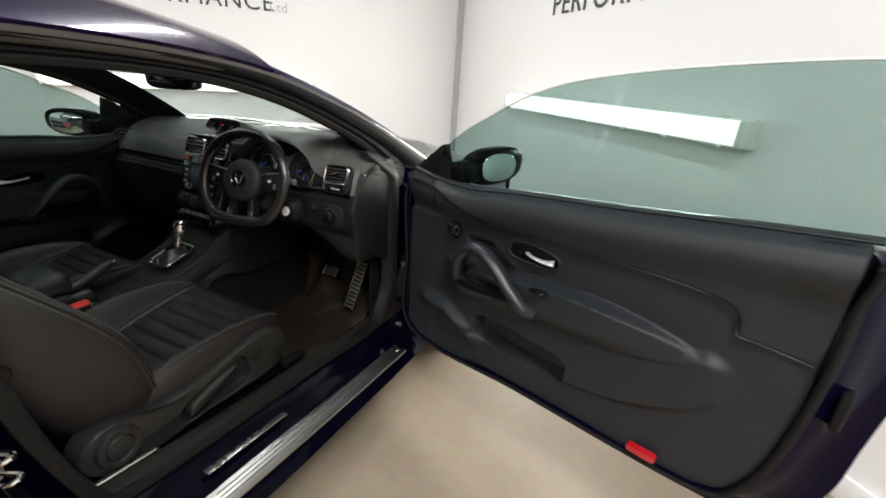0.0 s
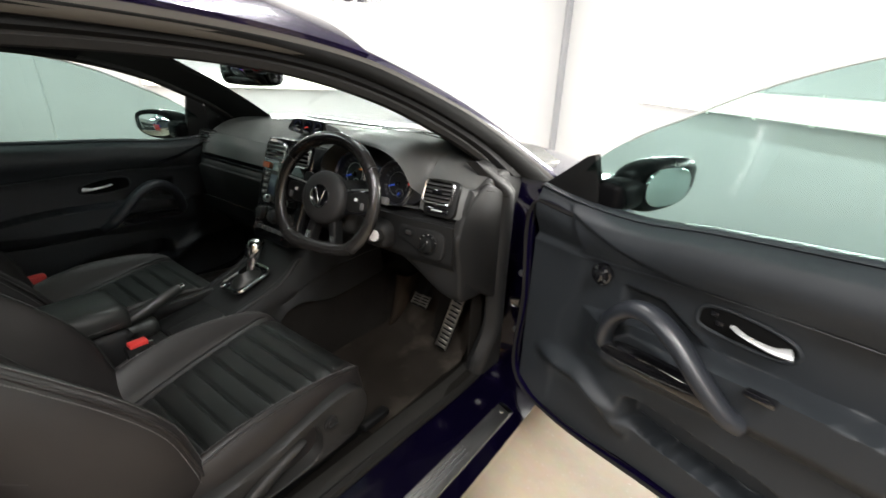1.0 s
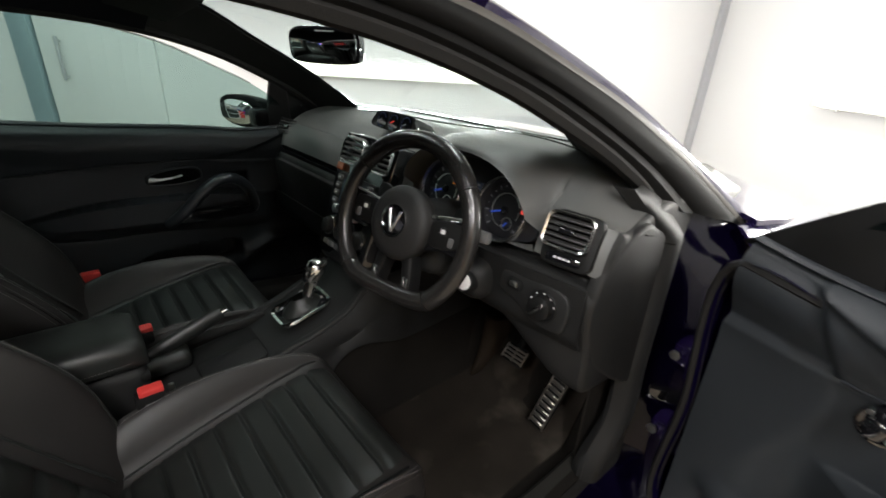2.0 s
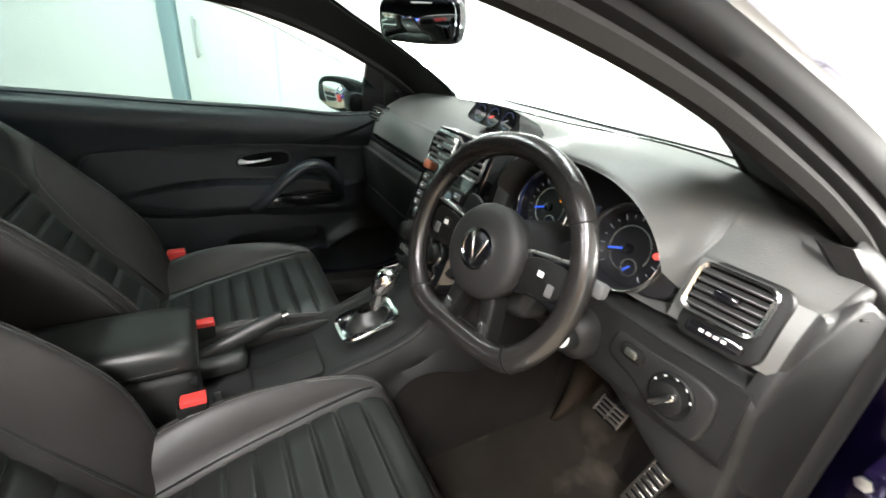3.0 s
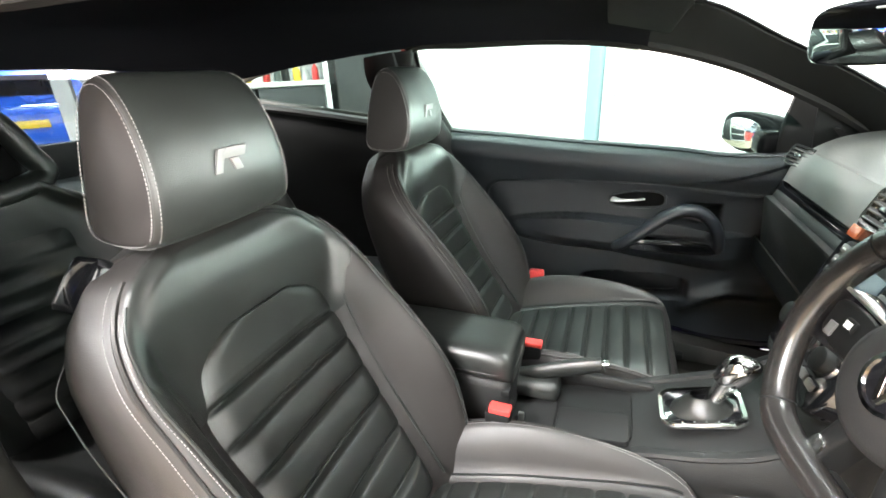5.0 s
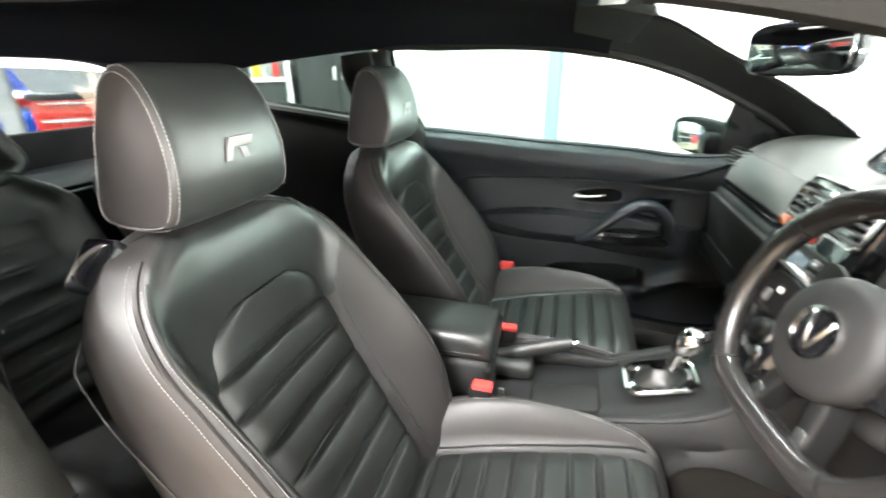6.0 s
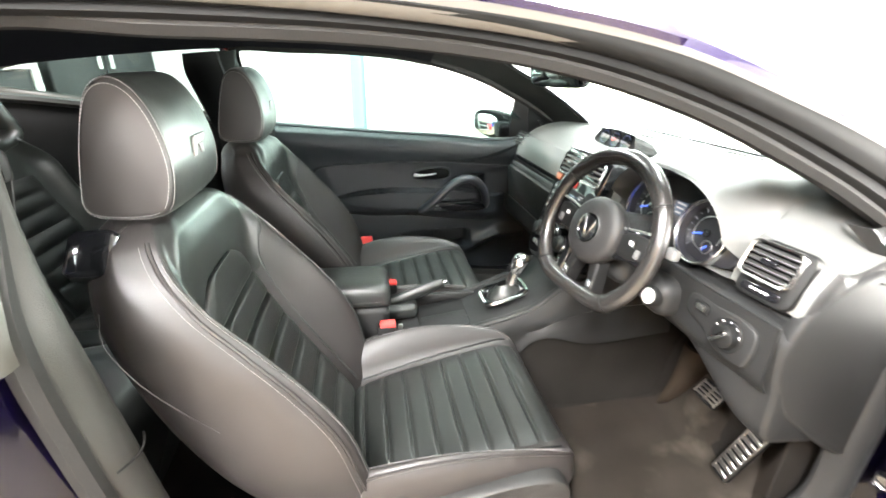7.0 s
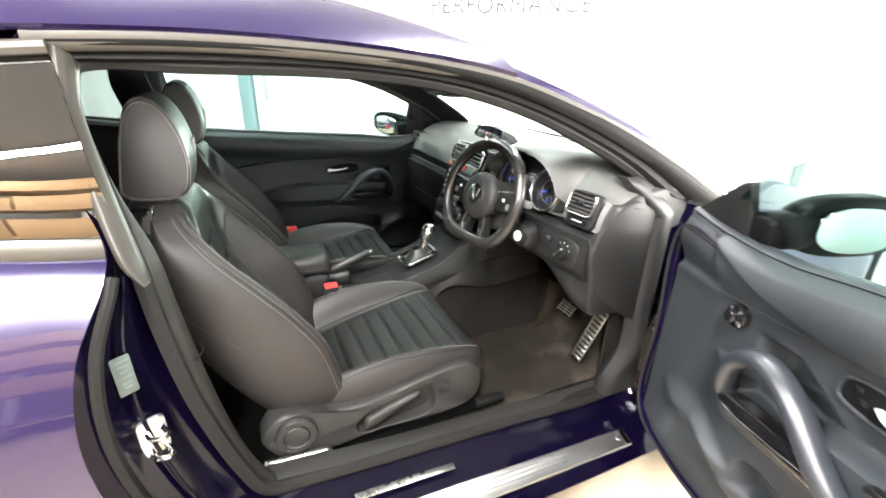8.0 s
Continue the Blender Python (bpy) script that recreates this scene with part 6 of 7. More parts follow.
part("warning_lamp", box((-0.060, 0.006, 0.006), (0.014, 0.003, 0.001), 0.0004, 1).moved(face), ORANGE_LIGHT, dash, "lit orange warning lamp")
part("trip_display", slab(rounded(0.040, 0.034, 0.003), 0.0, 0.005, 0.001, face @ Matrix.Translation((0, 0.010, 0.0))), SCREEN, dash, "small lit trip display")
for k in range(3):
    part("display_bar", box((0, 0.020 - 0.010 * k, 0.0056), (0.028 - 0.006 * k, 0.004, 0.0006), 0).moved(face), WHITE_LIGHT, dash)

# triple gauge pod on the crest
pm = basis((0.008, 0.252, 1.020), (1, 0.0, 0), (0, -1, 0.35))
shape = [(-0.092, -0.014), (-0.092, 0.020), (-0.078, 0.030), (0.0, 0.033), (0.078, 0.030), (0.092, 0.018), (0.092, -0.014)]
rows = []
for d, k in ((0.0, 0.94), (0.004, 1.0), (-0.02, 1.0), (-0.06, 0.95), (-0.11, 0.80), (-0.16, 0.45)):
    rows.append([(x * k, y * (k if d > -0.1 else k * 0.6) - (0.0 if d > -0.1 else 0.01), d) for x, y in spl(shape, 40, True)])
pod = part("gauge_pod", grid(rows, False, True, cap_u=True).moved(pm), TRIM_DARK, dash, "small hooded pod with three extra gauges", 60)
for k in range(3):
    gm = pm @ Matrix.Translation((-0.056 + 0.056 * k, 0.008, 0.0015))
    part("pod_dial", lathe([(0.0245, 0), (0.0245, 0.002), (0.001, 0.0022)], 28, gm), GLOSS_BLACK, dash)
    part("pod_ring", grid([[(r * math.cos(t), r * math.sin(t), 0.0035) for t in np.linspace(0.4, 5.2, 28)] for r in (0.0190, 0.0172)]).moved(gm), BLUE_DIM, dash, "blue lit gauge scale")
    part("pod_needle", box((0.005, 0, 0.004), (0.014, 0.002, 0.001), 0).moved(gm @ Matrix.Rotation(3.6, 4, "Z")), RED_LIGHT if k == 1 else WHITE_LIGHT, dash)

# centre stack
cm = basis((0.0, 0.128, 0.820), (1, 0, 0), (0, -0.94, 0.34))
stack_outline = spl([(-0.128, 0.165), (-0.10, 0.178), (0, 0.182), (0.10, 0.178), (0.128, 0.165), (0.132, 0.05), (0.122, -0.08), (0.108, -0.175), (0, -0.182), (-0.108, -0.175), (-0.122, -0.08), (-0.132, 0.05)], 80, True)
stack = part("radio_console", slab(stack_outline, -0.09, 0.004, 0.008, cm), GLOSS_BLACK, car, "gloss black centre stack with radio and climate controls", 50)
for dx in (-0.066, 0.066):
    vm = cm @ Matrix.Translation((dx, 0.128, 0.004))
    vent(vm.translation, (1, 0, 0), (0, -0.94, 0.34), 0.108, 0.070, 4, "chrome framed centre air vent", 5)
part("vent_orange", slab(rounded(0.034, 0.022, 0.004), 0.0, 0.006, 0.002, cm @ Matrix.Translation((-0.108, 0.078, 0.003))), ORANGE_TRIM, stack, "copper-red gloss button")
part("hazard_button", slab(rounded(0.030, 0.020, 0.004), 0.0, 0.006, 0.002, cm @ Matrix.Translation((0.0, 0.078, 0.003))), RED_PLASTIC, stack, "red hazard light button")
part("radio", slab(rounded(0.190, 0.108, 0.008), 0.0, 0.009, 0.003, cm @ Matrix.Translation((0, 0.010, 0.003))), TRIM_DARK, stack, "black radio panel")
part("radio_screen", slab(rounded(0.118, 0.072, 0.003), 0.0, 0.011, 0.001, cm @ Matrix.Translation((0, 0.014, 0.003))), SCREEN, stack, "grey-blue radio screen")
for sx in (-1, 1):
    for k in range(4):
        part("radio_button", box((sx * 0.078, 0.050 - 0.022 * k, 0.014), (0.024, 0.014, 0.006), 0.002).moved(cm), GREY_PLASTIC, stack)
        part("button_mark", box((sx * 0.078, 0.050 - 0.022 * k, 0.0175), (0.010, 0.003, 0.0006), 0).moved(cm), WHITE_PLASTIC, stack)
    part("radio_knob", lathe([(0.013, 0), (0.013, 0.014), (0.010, 0.016), (0.001, 0.016)], 24, cm @ Matrix.Translation((sx * 0.050, -0.036, 0.010))), SATIN, stack, "small round radio knob")
for k, dx in enumerate((-0.075, 0.0, 0.075)):
    part("climate_knob", lathe([(0.026, 0), (0.026, 0.008), (0.022, 0.010), (0.020, 0.022), (0.016, 0.024), (0.001, 0.024)], 32, cm @ Matrix.Translation((dx, -0.092, 0.003))), TRIM, stack, "round climate knob")
    part("climate_ring", grid([[(r * math.cos(t), r * math.sin(t), h) for t in np.linspace(0, 2 * math.pi, 32, endpoint=False)] for r, h in ((0.0275, 0.003), (0.0275, 0.010), (0.0255, 0.010))], False, True).moved(cm @ Matrix.Translation((dx, -0.092, 0.003))), CHROME, stack)
for k in range(6):
    part("stack_button", box((-0.075 + 0.030 * k, -0.140, 0.006), (0.024, 0.014, 0.006), 0.002).moved(cm), GREY_PLASTIC, stack)

# switch panel right of the column, lamps switch, lever slots
sm = basis((0.600, 0.166, 0.788), (1, 0.06, -0.05), (0.05, -1, 0.10))
panel = part("switch_panel", slab(spl([(-0.078, 0.018), (-0.062, 0.030), (0.0, 0.034), (0.05, 0.036), (0.076, 0.020), (0.076, -0.036), (0.05, -0.048), (0.01, -0.046), (-0.03, -0.026), (-0.074, -0.014)], 60, True), -0.02, 0.008, 0.005, sm), TRIM, dash, "dark grey light switch panel", 50)
part("light_switch", lathe([(0.032, 0.004), (0.032, 0.010), (0.029, 0.012), (0.024, 0.010), (0.022, 0.022), (0.018, 0.024), (0.001, 0.024)], 36, sm @ Matrix.Translation((0.027, -0.006, 0.0))), TRIM_DARK, dash, "round rotary light switch")
part("switch_grip", box((0, 0, 0.027), (0.040, 0.010, 0.016), 0.004).moved(sm @ Matrix.Translation((0.027, -0.006, 0)) @ Matrix.Rotation(0.9, 4, "Z")), CHROME, dash, "bright grip of the light switch")
for k in range(5):
    a = 0.4 + 0.6 * k
    part("switch_mark", lathe([(0.0022, 0), (0.0022, 0.001), (0.001, 0.0012)], 8, sm @ Matrix.Translation((0.027 + 0.0275 * math.cos(a), -0.006 + 0.0275 * math.sin(a), 0.0105))), WHITE_PLASTIC, dash)
part("dimmer_frame", slab(rounded(0.040, 0.024, 0.010, 5), 0.006, 0.011, 0.003, sm @ Matrix.Translation((-0.042, 0.010, 0))), TRIM_DARK, dash)
part("dimmer_wheel", box((-0.042, 0.010, 0.011), (0.020, 0.012, 0.008), 0.003).moved(sm), SATIN, dash, "small dimmer wheel")
# lower cover below the column
rows = [[(x, 0.160 + 0.03 * smooth(0.74, 0.68, z) + 0.012 * smooth(0.56, 0.70, x), z) for x in np.linspace(0.14, 0.70, 24)] for z in np.linspace(0.71, 0.84, 14)]
part("knee_panel", sheet(rows, 0.006, (0, 1, 0)), TRIM, dash, "dark grey panel under the dashboard")
rows = [[(x, 0.165 + 0.12 * smooth(0.62, 0.50, z), z) for x in np.linspace(-0.69, -0.13, 20)] for z in np.linspace(0.48, 0.68, 10)]
part("lower_dash", sheet(rows, 0.006, (0, 1, 0)), TRIM_DARK, dash)

# ---- steering wheel ----
TILT_, YAW_ = radians(18.5), radians(10)
axis = Vector((math.sin(YAW_) * math.cos(TILT_), -math.cos(YAW_) * math.cos(TILT_), math.sin(TILT_)))
wm = basis((0.37, 0.0, 0.90), (math.cos(YAW_), math.sin(YAW_), 0), axis)
rim = []
for t in np.linspace(0, 2 * math.pi, 96, endpoint=False):
    x, y = 0.1645 * math.cos(t), 0.1645 * math.sin(t)
    flat = -0.138
    if y < flat + 0.02:
        d = flat + 0.02 - y
        y = flat + 0.02 - 0.022 * (1 - math.exp(-d / 0.022))
        x *= 1.0
    rim.append((x, y, -0.025))
rim = np.array(rim)
thick = np.array([1 + 0.10 * math.exp(-((abs(math.atan2(p[1], p[0])) - 0.9) / 0.35) ** 2) + 0.10 * math.exp(-((abs(abs(math.atan2(p[1], p[0])) - 2.2)) / 0.35) ** 2) for p in rim])
wheel = part("steering_wheel", tube(rim, 0.0178, 0.0168, 18, (0, 0, 1), True, thick).moved(wm), WHEEL_LEATHER, car, "flat-bottomed black leather steering wheel", 60)
for t in (0.62, 2.52, 3.95, 5.47):
    i = int(t / (2 * math.pi) * 96)
    d = rim[(i + 1) % 96] - rim[i]
    part("rim_seam", grid([[tuple(Vector(rim[i] + d * q) + Vector((0.0184 * thick[i] * math.cos(a) * rim[i][0] / 0.165, 0.0184 * thick[i] * math.cos(a) * rim[i][1] / 0.165, 0.0174 * thick[i] * math.sin(a)))) for a in np.linspace(0, 2 * math.pi, 20, endpoint=False)] for q in (0, 0.22)], False, True).moved(wm), TRIM_DARK, wheel)
hub = [(0.001, -0.004), (0.034, -0.003), (0.060, -0.007), (0.070, -0.013), (0.074, -0.022), (0.072, -0.045), (0.055, -0.06), (0.001, -0.06)]
part("airbag_cover", lathe(hub, 56, wm), WHEEL_HUB, wheel, "round grey-black airbag cover", 50)
em = wm @ Matrix.Translation((0, 0.002, -0.004))
part("emblem", lathe([(0.030, 0.0), (0.030, 0.003), (0.001, 0.0035)], 40, em), GLOSS_BLACK, wheel, "round dark emblem with bright ring")
part("emblem_ring", grid([[(r * math.cos(t), r * math.sin(t), h) for t in np.linspace(0, 2 * math.pi, 44, endpoint=False)] for r, h in ((0.032, 0.001), (0.032, 0.0045), (0.0275, 0.005), (0.0275, 0.003))], False, True).moved(em), CHROME, wheel)
for sx in (-1, 1):
    part("emblem_bar", box((sx * 0.0085, 0.0, 0.0042), (0.0055, 0.046, 0.002), 0.0006, 1, Matrix.Rotation(sx * -0.36, 4, "Z")).moved(em), CHROME, wheel)
wl = wm @ Matrix.Translation((0, 0, -0.022))
for s in (-1, 1):
    out = [(s * 0.056, 0.026), (s * 0.100, 0.034), (s * 0.152, 0.040), (s * 0.156, 0.0), (s * 0.150, -0.030), (s * 0.100, -0.030), (s * 0.058, -0.034)]
    sp = slab(spl(out, 40, True), -0.040, -0.010, 0.006, wl)
    part("spoke", sp, GLOSS_BLACK, wheel, "gloss black spoke with buttons", 50)
    part("button_pad", slab(spl([(s * 0.074, 0.022), (s * 0.135, 0.030), (s * 0.142, 0.004), (s * 0.132, -0.018), (s * 0.076, -0.022)], 36, True), -0.03, -0.006, 0.003, wl), TRIM_DARK, wheel)
    part("button", box((s * 0.105, 0.010, -0.005), (0.017, 0.015, 0.005), 0.003).moved(wl), TRIM_DARK, wheel, "dark button with a pale mark")
    part("button_mark", box((s * 0.105, 0.010, -0.0022), (0.010, 0.008, 0.0008), 0.0).moved(wl), WHITE_PLASTIC, wheel)
    part("button", box((s * 0.125, -0.006, -0.005), (0.012, 0.018, 0.004), 0.002).moved(wl), GREY_PLASTIC, wheel)
    part("spoke_chrome", tube(spl([(s * 0.068, 0.030, -0.010), (s * 0.10, 0.036, -0.007), (s * 0.145, 0.042, -0.006)], 14), 0.0024, None, 6).moved(wl), SATIN, wheel)
    low = [(s * 0.018, -0.060), (s * 0.040, -0.052), (s * 0.052, -0.100), (s * 0.056, -0.146), (s * 0.036, -0.150), (s * 0.030, -0.110)]
    part("lower_spoke", slab(spl(low, 36, True), -0.040, -0.006, 0.006, wl), TRIM_DARK, wheel, "gloss black lower spoke", 50)
    plate_ = [(s * 0.034, -0.104), (s * 0.049, -0.102), (s * 0.053, -0.138), (s * 0.040, -0.142)]
    part("spoke_insert", slab(spl(plate_, 28, True), -0.01, -0.003, 0.002, wl), BEZEL, wheel, "bright metal insert on the lower spoke")
    part("shift_paddle", slab(spl([(s * 0.085, 0.05), (s * 0.125, 0.062), (s * 0.128, 0.0), (s * 0.09, -0.01)], 24, True), -0.06, -0.052, 0.002, wl), TRIM_DARK, wheel)
part("spoke_insert", slab(rounded(0.064, 0.016, 0.006), -0.03, 0.0, 0.003, wl @ Matrix.Translation((0, -0.136, 0))), SATIN, wheel, "satin insert at the wheel's foot")
col = part("steering_column", lathe([(0.060, -0.055), (0.058, -0.10), (0.062, -0.13), (0.075, -0.26), (0.001, -0.26)], 32, wm), TRIM, car, "dark plastic steering column shroud")
part("column_shroud", box((0, -0.045, -0.16), (0.13, 0.10, 0.16), 0.03, 3).moved(wm), TRIM, col)
for s in (-1, 1):
    part("stalk", tube(spl([(s * 0.05, 0.01, -0.075), (s * 0.11, 0.022, -0.070), (s * 0.165, 0.020, -0.062)], 14), 0.0075, None, 10, (0, 0, 1), scale=np.linspace(0.8, 1.25, 14)).moved(wm), TRIM_DARK, col, "dark column stalk")
    part("stalk_tip", box((s * 0.168, 0.020, -0.061), (0.030, 0.022, 0.020), 0.006).moved(wm), GREY_PLASTIC, col)
# lit start button right of the column
bm_ = basis((0.471, 0.108, 0.781), (1, 0, 0), (0.12, -0.96, 0.25))
start = part("start_button", lathe([(0.023, -0.03), (0.023, 0.0), (0.020, 0.004), (0.0175, 0.003), (0.001, 0.003)], 36, bm_), TRIM_DARK, col, "dark rimmed start button")
part("button_cap", lathe([(0.0165, 0.0), (0.0165, 0.0045), (0.013, 0.006), (0.001, 0.006)], 32, bm_), BUTTON_WHITE, col, "pale round start button cap")
part("column_side", box((0.455, 0.175, 0.775), (0.09, 0.12, 0.085), 0.03, 3), TRIM, col)

# ---- pedals ----
for name, place, w, h, lean, bars, label in (("brake_pedal", (0.371, 0.448, 0.389), 0.080, 0.058, 0.75, 4, "slotted steel brake pedal"), ("accelerator_pedal", (0.534, 0.424, 0.370), 0.052, 0.245, 0.50, 12, "long slotted steel accelerator pedal")):
    pmx = basis(place, (1, 0, 0), (0, -math.cos(lean), math.sin(lean))) if bars == 4 else basis(place, (0.985, 0, -0.18), (0.010, -0.238, 0.064))
    pad = part(name, slab(rounded(w, h, 0.010, 4), -0.008, 0.0, 0.003, pmx), TRIM_DARK, car, label)
    for k in range(bars):
        y = (k + 0.5) / bars * (h - 0.012) - (h - 0.012) / 2
        part("tread_bar", box((0, y, 0.002), (w - 0.010, (h - 0.012) / bars * 0.58, 0.006), 0.002, 1).moved(pmx), PEDAL_METAL, pad)
    for s in (-1, 1):
        part("tread_edge", box((s * (w / 2 - 0.004), 0, 0.002), (0.006, h - 0.01, 0.006), 0.002, 1).moved(pmx), PEDAL_METAL, pad)
    if bars == 4:
        part("tread_edge", box((0, 0, 0.002), (0.006, h - 0.01, 0.006), 0.002, 1).moved(pmx), PEDAL_METAL, pad)
    part("pedal_arm", tube(spl([tuple(pmx @ Vector((0, 0, -0.006))), (place[0], place[1] + 0.08, place[2] + 0.10), (place[0], place[1] + 0.10, place[2] + 0.25)], 14), 0.010, 0.006, 8), TRIM_DARK, pad)
rows = []
for t in np.linspace(0, 1, 10):
    w = 0.010 + 0.030 * t
    c = (0.224 + 0.030 * t + 0.010 * math.sin(math.pi * t), 0.420 + 0.035 * t, 0.228 + 0.225 * t)
    rows.append([(c[0] - w, c[1] + 0.02, c[2]), (c[0] - 0.6 * w, c[1] + 0.003, c[2]), (c[0], c[1], c[2]), (c[0] + 0.6 * w, c[1] + 0.006, c[2]), (c[0] + w, c[1] + 0.03, c[2] + 0.004), (c[0] + w, c[1] + 0.09, c[2] + 0.01)])
part("footrest", sheet(rows, 0.012, (-0.3, 1, 0)), MAT_CARPET, car, "brown carpeted edge of the footrest", 60)

# ---- centre console ----
CONS = [(-0.80, 0.40, 0.085, 0.11), (-0.60, 0.44, 0.090, 0.115), (-0.42, 0.455, 0.095, 0.12), (-0.30, 0.468, 0.100, 0.125), (-0.20, 0.480, 0.110, 0.13), (-0.13, 0.505, 0.120, 0.14), (-0.05, 0.530, 0.128, 0.15), (0.03, 0.565, 0.130, 0.16), (0.08, 0.605, 0.128, 0.165), (0.16, 0.640, 0.128, 0.17), (0.30, 0.655, 0.130, 0.175), (0.60, 0.655, 0.132, 0.18)]
rows = []
for y in np.linspace(-0.80, 0.46, 64):
    zt, wt, wb = curve_at(CONS, y)
    swell = smooth(-0.05, 0.15, y)
    foot = curve_at([(-0.8, 0.24), (-0.10, 0.30), (0.0, 0.437), (0.2, 0.420), (0.46, 0.440)], y)
    step = zt - 0.055 - 0.045 * swell
    half = [(0, zt), (wt - 0.022, zt), (wt - 0.006, zt - 0.004), (wt, zt - 0.016), (wt + 0.004 + 0.014 * swell, step + 0.022), (wt + 0.006 + 0.016 * swell, step), (wt + 0.002 + 0.008 * swell, step - 0.010),
            (wt + 0.010 + 0.012 * swell, 0.5 * (step + foot)), (wt + 0.014 + 0.010 * swell, foot + 0.008), (wt + 0.006, foot), (wt - 0.02, foot - 0.002)]
    rows.append([(x, y, z) for x, z in [(-a, b) for a, b in half[::-1]] + half[1:]])
console = part("centre_console", grid(rows), TRIM, car, "dark grey centre console with shifter and armrest", 45)
rows = []
for y in np.linspace(-0.80, 0.60, 40):
    zt, wt, wb = curve_at(CONS, y)
    rows.append([(s_ * x, y, z) for s_, x, z in ((-1, wb - 0.005, 0.20), (-1, wt + 0.002, 0.33), (-1, wt - 0.004, 0.45), (1, wt - 0.004, 0.45), (1, wt + 0.002, 0.33), (1, wb - 0.005, 0.20))])
part("tunnel_carpet", grid(rows), CARPET, car, "dark carpet on the tunnel sides", 60)
for s in (-1, 1):
    p = [(s * (curve_at(CONS, y)[1] - 0.012), y, curve_at(CONS, y)[0] + 0.001) for y in np.linspace(-0.17, 0.09, 20)]
    part("console_edge", tube(p, 0.011, 0.008, 8), TRIM, console, "raised console edge")
tilt = Vector((0, -0.30, 1)).normalized()
gm = basis((0.012, -0.050, 0.552), (1, 0, 0), tilt)
frame_o, frame_i = rounded(0.112, 0.150, 0.030, 8), rounded(0.094, 0.132, 0.024, 8)
part("shifter_frame", grid([[(x, y, 0) for x, y in frame_o], [(x, y, 0.006) for x, y in frame_o], [(x * 0.97, y * 0.97, 0.009) for x, y in frame_o], [(x, y, 0.007) for x, y in frame_i], [(x, y, -0.004) for x, y in frame_i]], False, True).moved(gm), CHROME, console, "chrome shifter frame")
part("shifter_plate", slab(frame_i, -0.01, 0.001, 0.001, gm), GLOSS_BLACK, console, "gloss black shifter plate")
for k in range(5):
    part("gear_mark", box((0.040, 0.045 - 0.020 * k, 0.002), (0.004, 0.004, 0.001), 0.0004, 1).moved(gm), GREY_PLASTIC, console)
rows = []
for k, (r, h) in enumerate(((0.046, 0.0), (0.045, 0.006), (0.039, 0.011), (0.037, 0.015), (0.030, 0.020), (0.028, 0.024), (0.021, 0.029), (0.019, 0.034))):
    rows.append([(r * 0.85 * math.cos(t) * (1 + 0.05 * math.sin(5 * t + k)), r * 1.2 * math.sin(t) + 0.25 * h, h) for t in np.linspace(0, 2 * math.pi, 32, endpoint=False)])
part("shifter_boot", grid(rows, False, True).moved(gm), LEATHER, console, "folded black leather shifter boot", 70)
stem = basis((0.014, -0.034, 0.574), (1, 0, 0), (0, 0.30, 1))
part("shifter_stem", lathe([(0.0150, -0.012), (0.0150, 0.020), (0.0162, 0.045), (0.0170, 0.056), (0.001, 0.056)], 28, stem), BEZEL, console, "satin shifter stem")
rows = []
for h, r, dy in ((0.046, 0.0150, 0.0), (0.054, 0.0175, 0.001), (0.068, 0.0195, 0.003), (0.084, 0.0205, 0.006), (0.095, 0.0190, 0.009), (0.101, 0.0140, 0.011), (0.104, 0.005, 0.012)):
    rows.append([(1.15 * r * math.cos(t), r * 1.4 * math.sin(t) + dy, h * 1.12) for t in np.linspace(0, 2 * math.pi, 28, endpoint=False)])
part("gear_knob", grid(rows, False, True, cap_u=True).moved(stem), CHROME, console, "bright chrome and black gear knob", 60)
part("knob_front", box((0, -0.020, 0.068), (0.022, 0.010, 0.034), 0.005).moved(stem), GLOSS_BLACK, console)
# tray with sliding lid
part("tray", slab(rounded(0.150, 0.155, 0.02), -0.01, 0.0, 0.002, basis((0.005, -0.245, 0.484), (1, 0, 0), (0, -0.14, 1))), TRIM_DARK, console, "dark recess beside the handbrake")
part("tray_lid", slab(rounded(0.085, 0.145, 0.012), -0.006, 0.006, 0.003, basis((0.048, -0.245, 0.484), (1, 0, 0), (0, -0.14, 1))), TRIM, console, "dark grey lid in the console")
# handbrake
hb = spl([(-0.040, -0.450, 0.500), (-0.042, -0.36, 0.530), (-0.045, -0.29, 0.554), (-0.047, -0.235, 0.573)], 24)
brake = part("handbrake", tube(hb, 0.014, 0.019, 14, scale=np.concatenate([np.linspace(0.75, 1.1, 16), np.linspace(1.1, 0.85, 8)])), LEATHER, console, "black leather handbrake lever", 60)
part("handbrake_button", tube([(-0.047, -0.238, 0.572), (-0.0475, -0.222, 0.577)], 0.0075, None, 12), CHROME, console, "chrome handbrake button")
part("handbrake_boot", box((-0.040, -0.40, 0.490), (0.065, 0.16, 0.05), 0.018, 3), LEATHER, console)
part("brake_ridge", box((-0.085, -0.22, 0.500), (0.020, 0.20, 0.030), 0.008), TRIM, console)
# armrest
part("armrest_box", box((0.0, -0.58, 0.465), (0.150, 0.33, 0.20), 0.02, 3), TRIM, console, "dark grey storage box under the armrest")
arm_rows = []
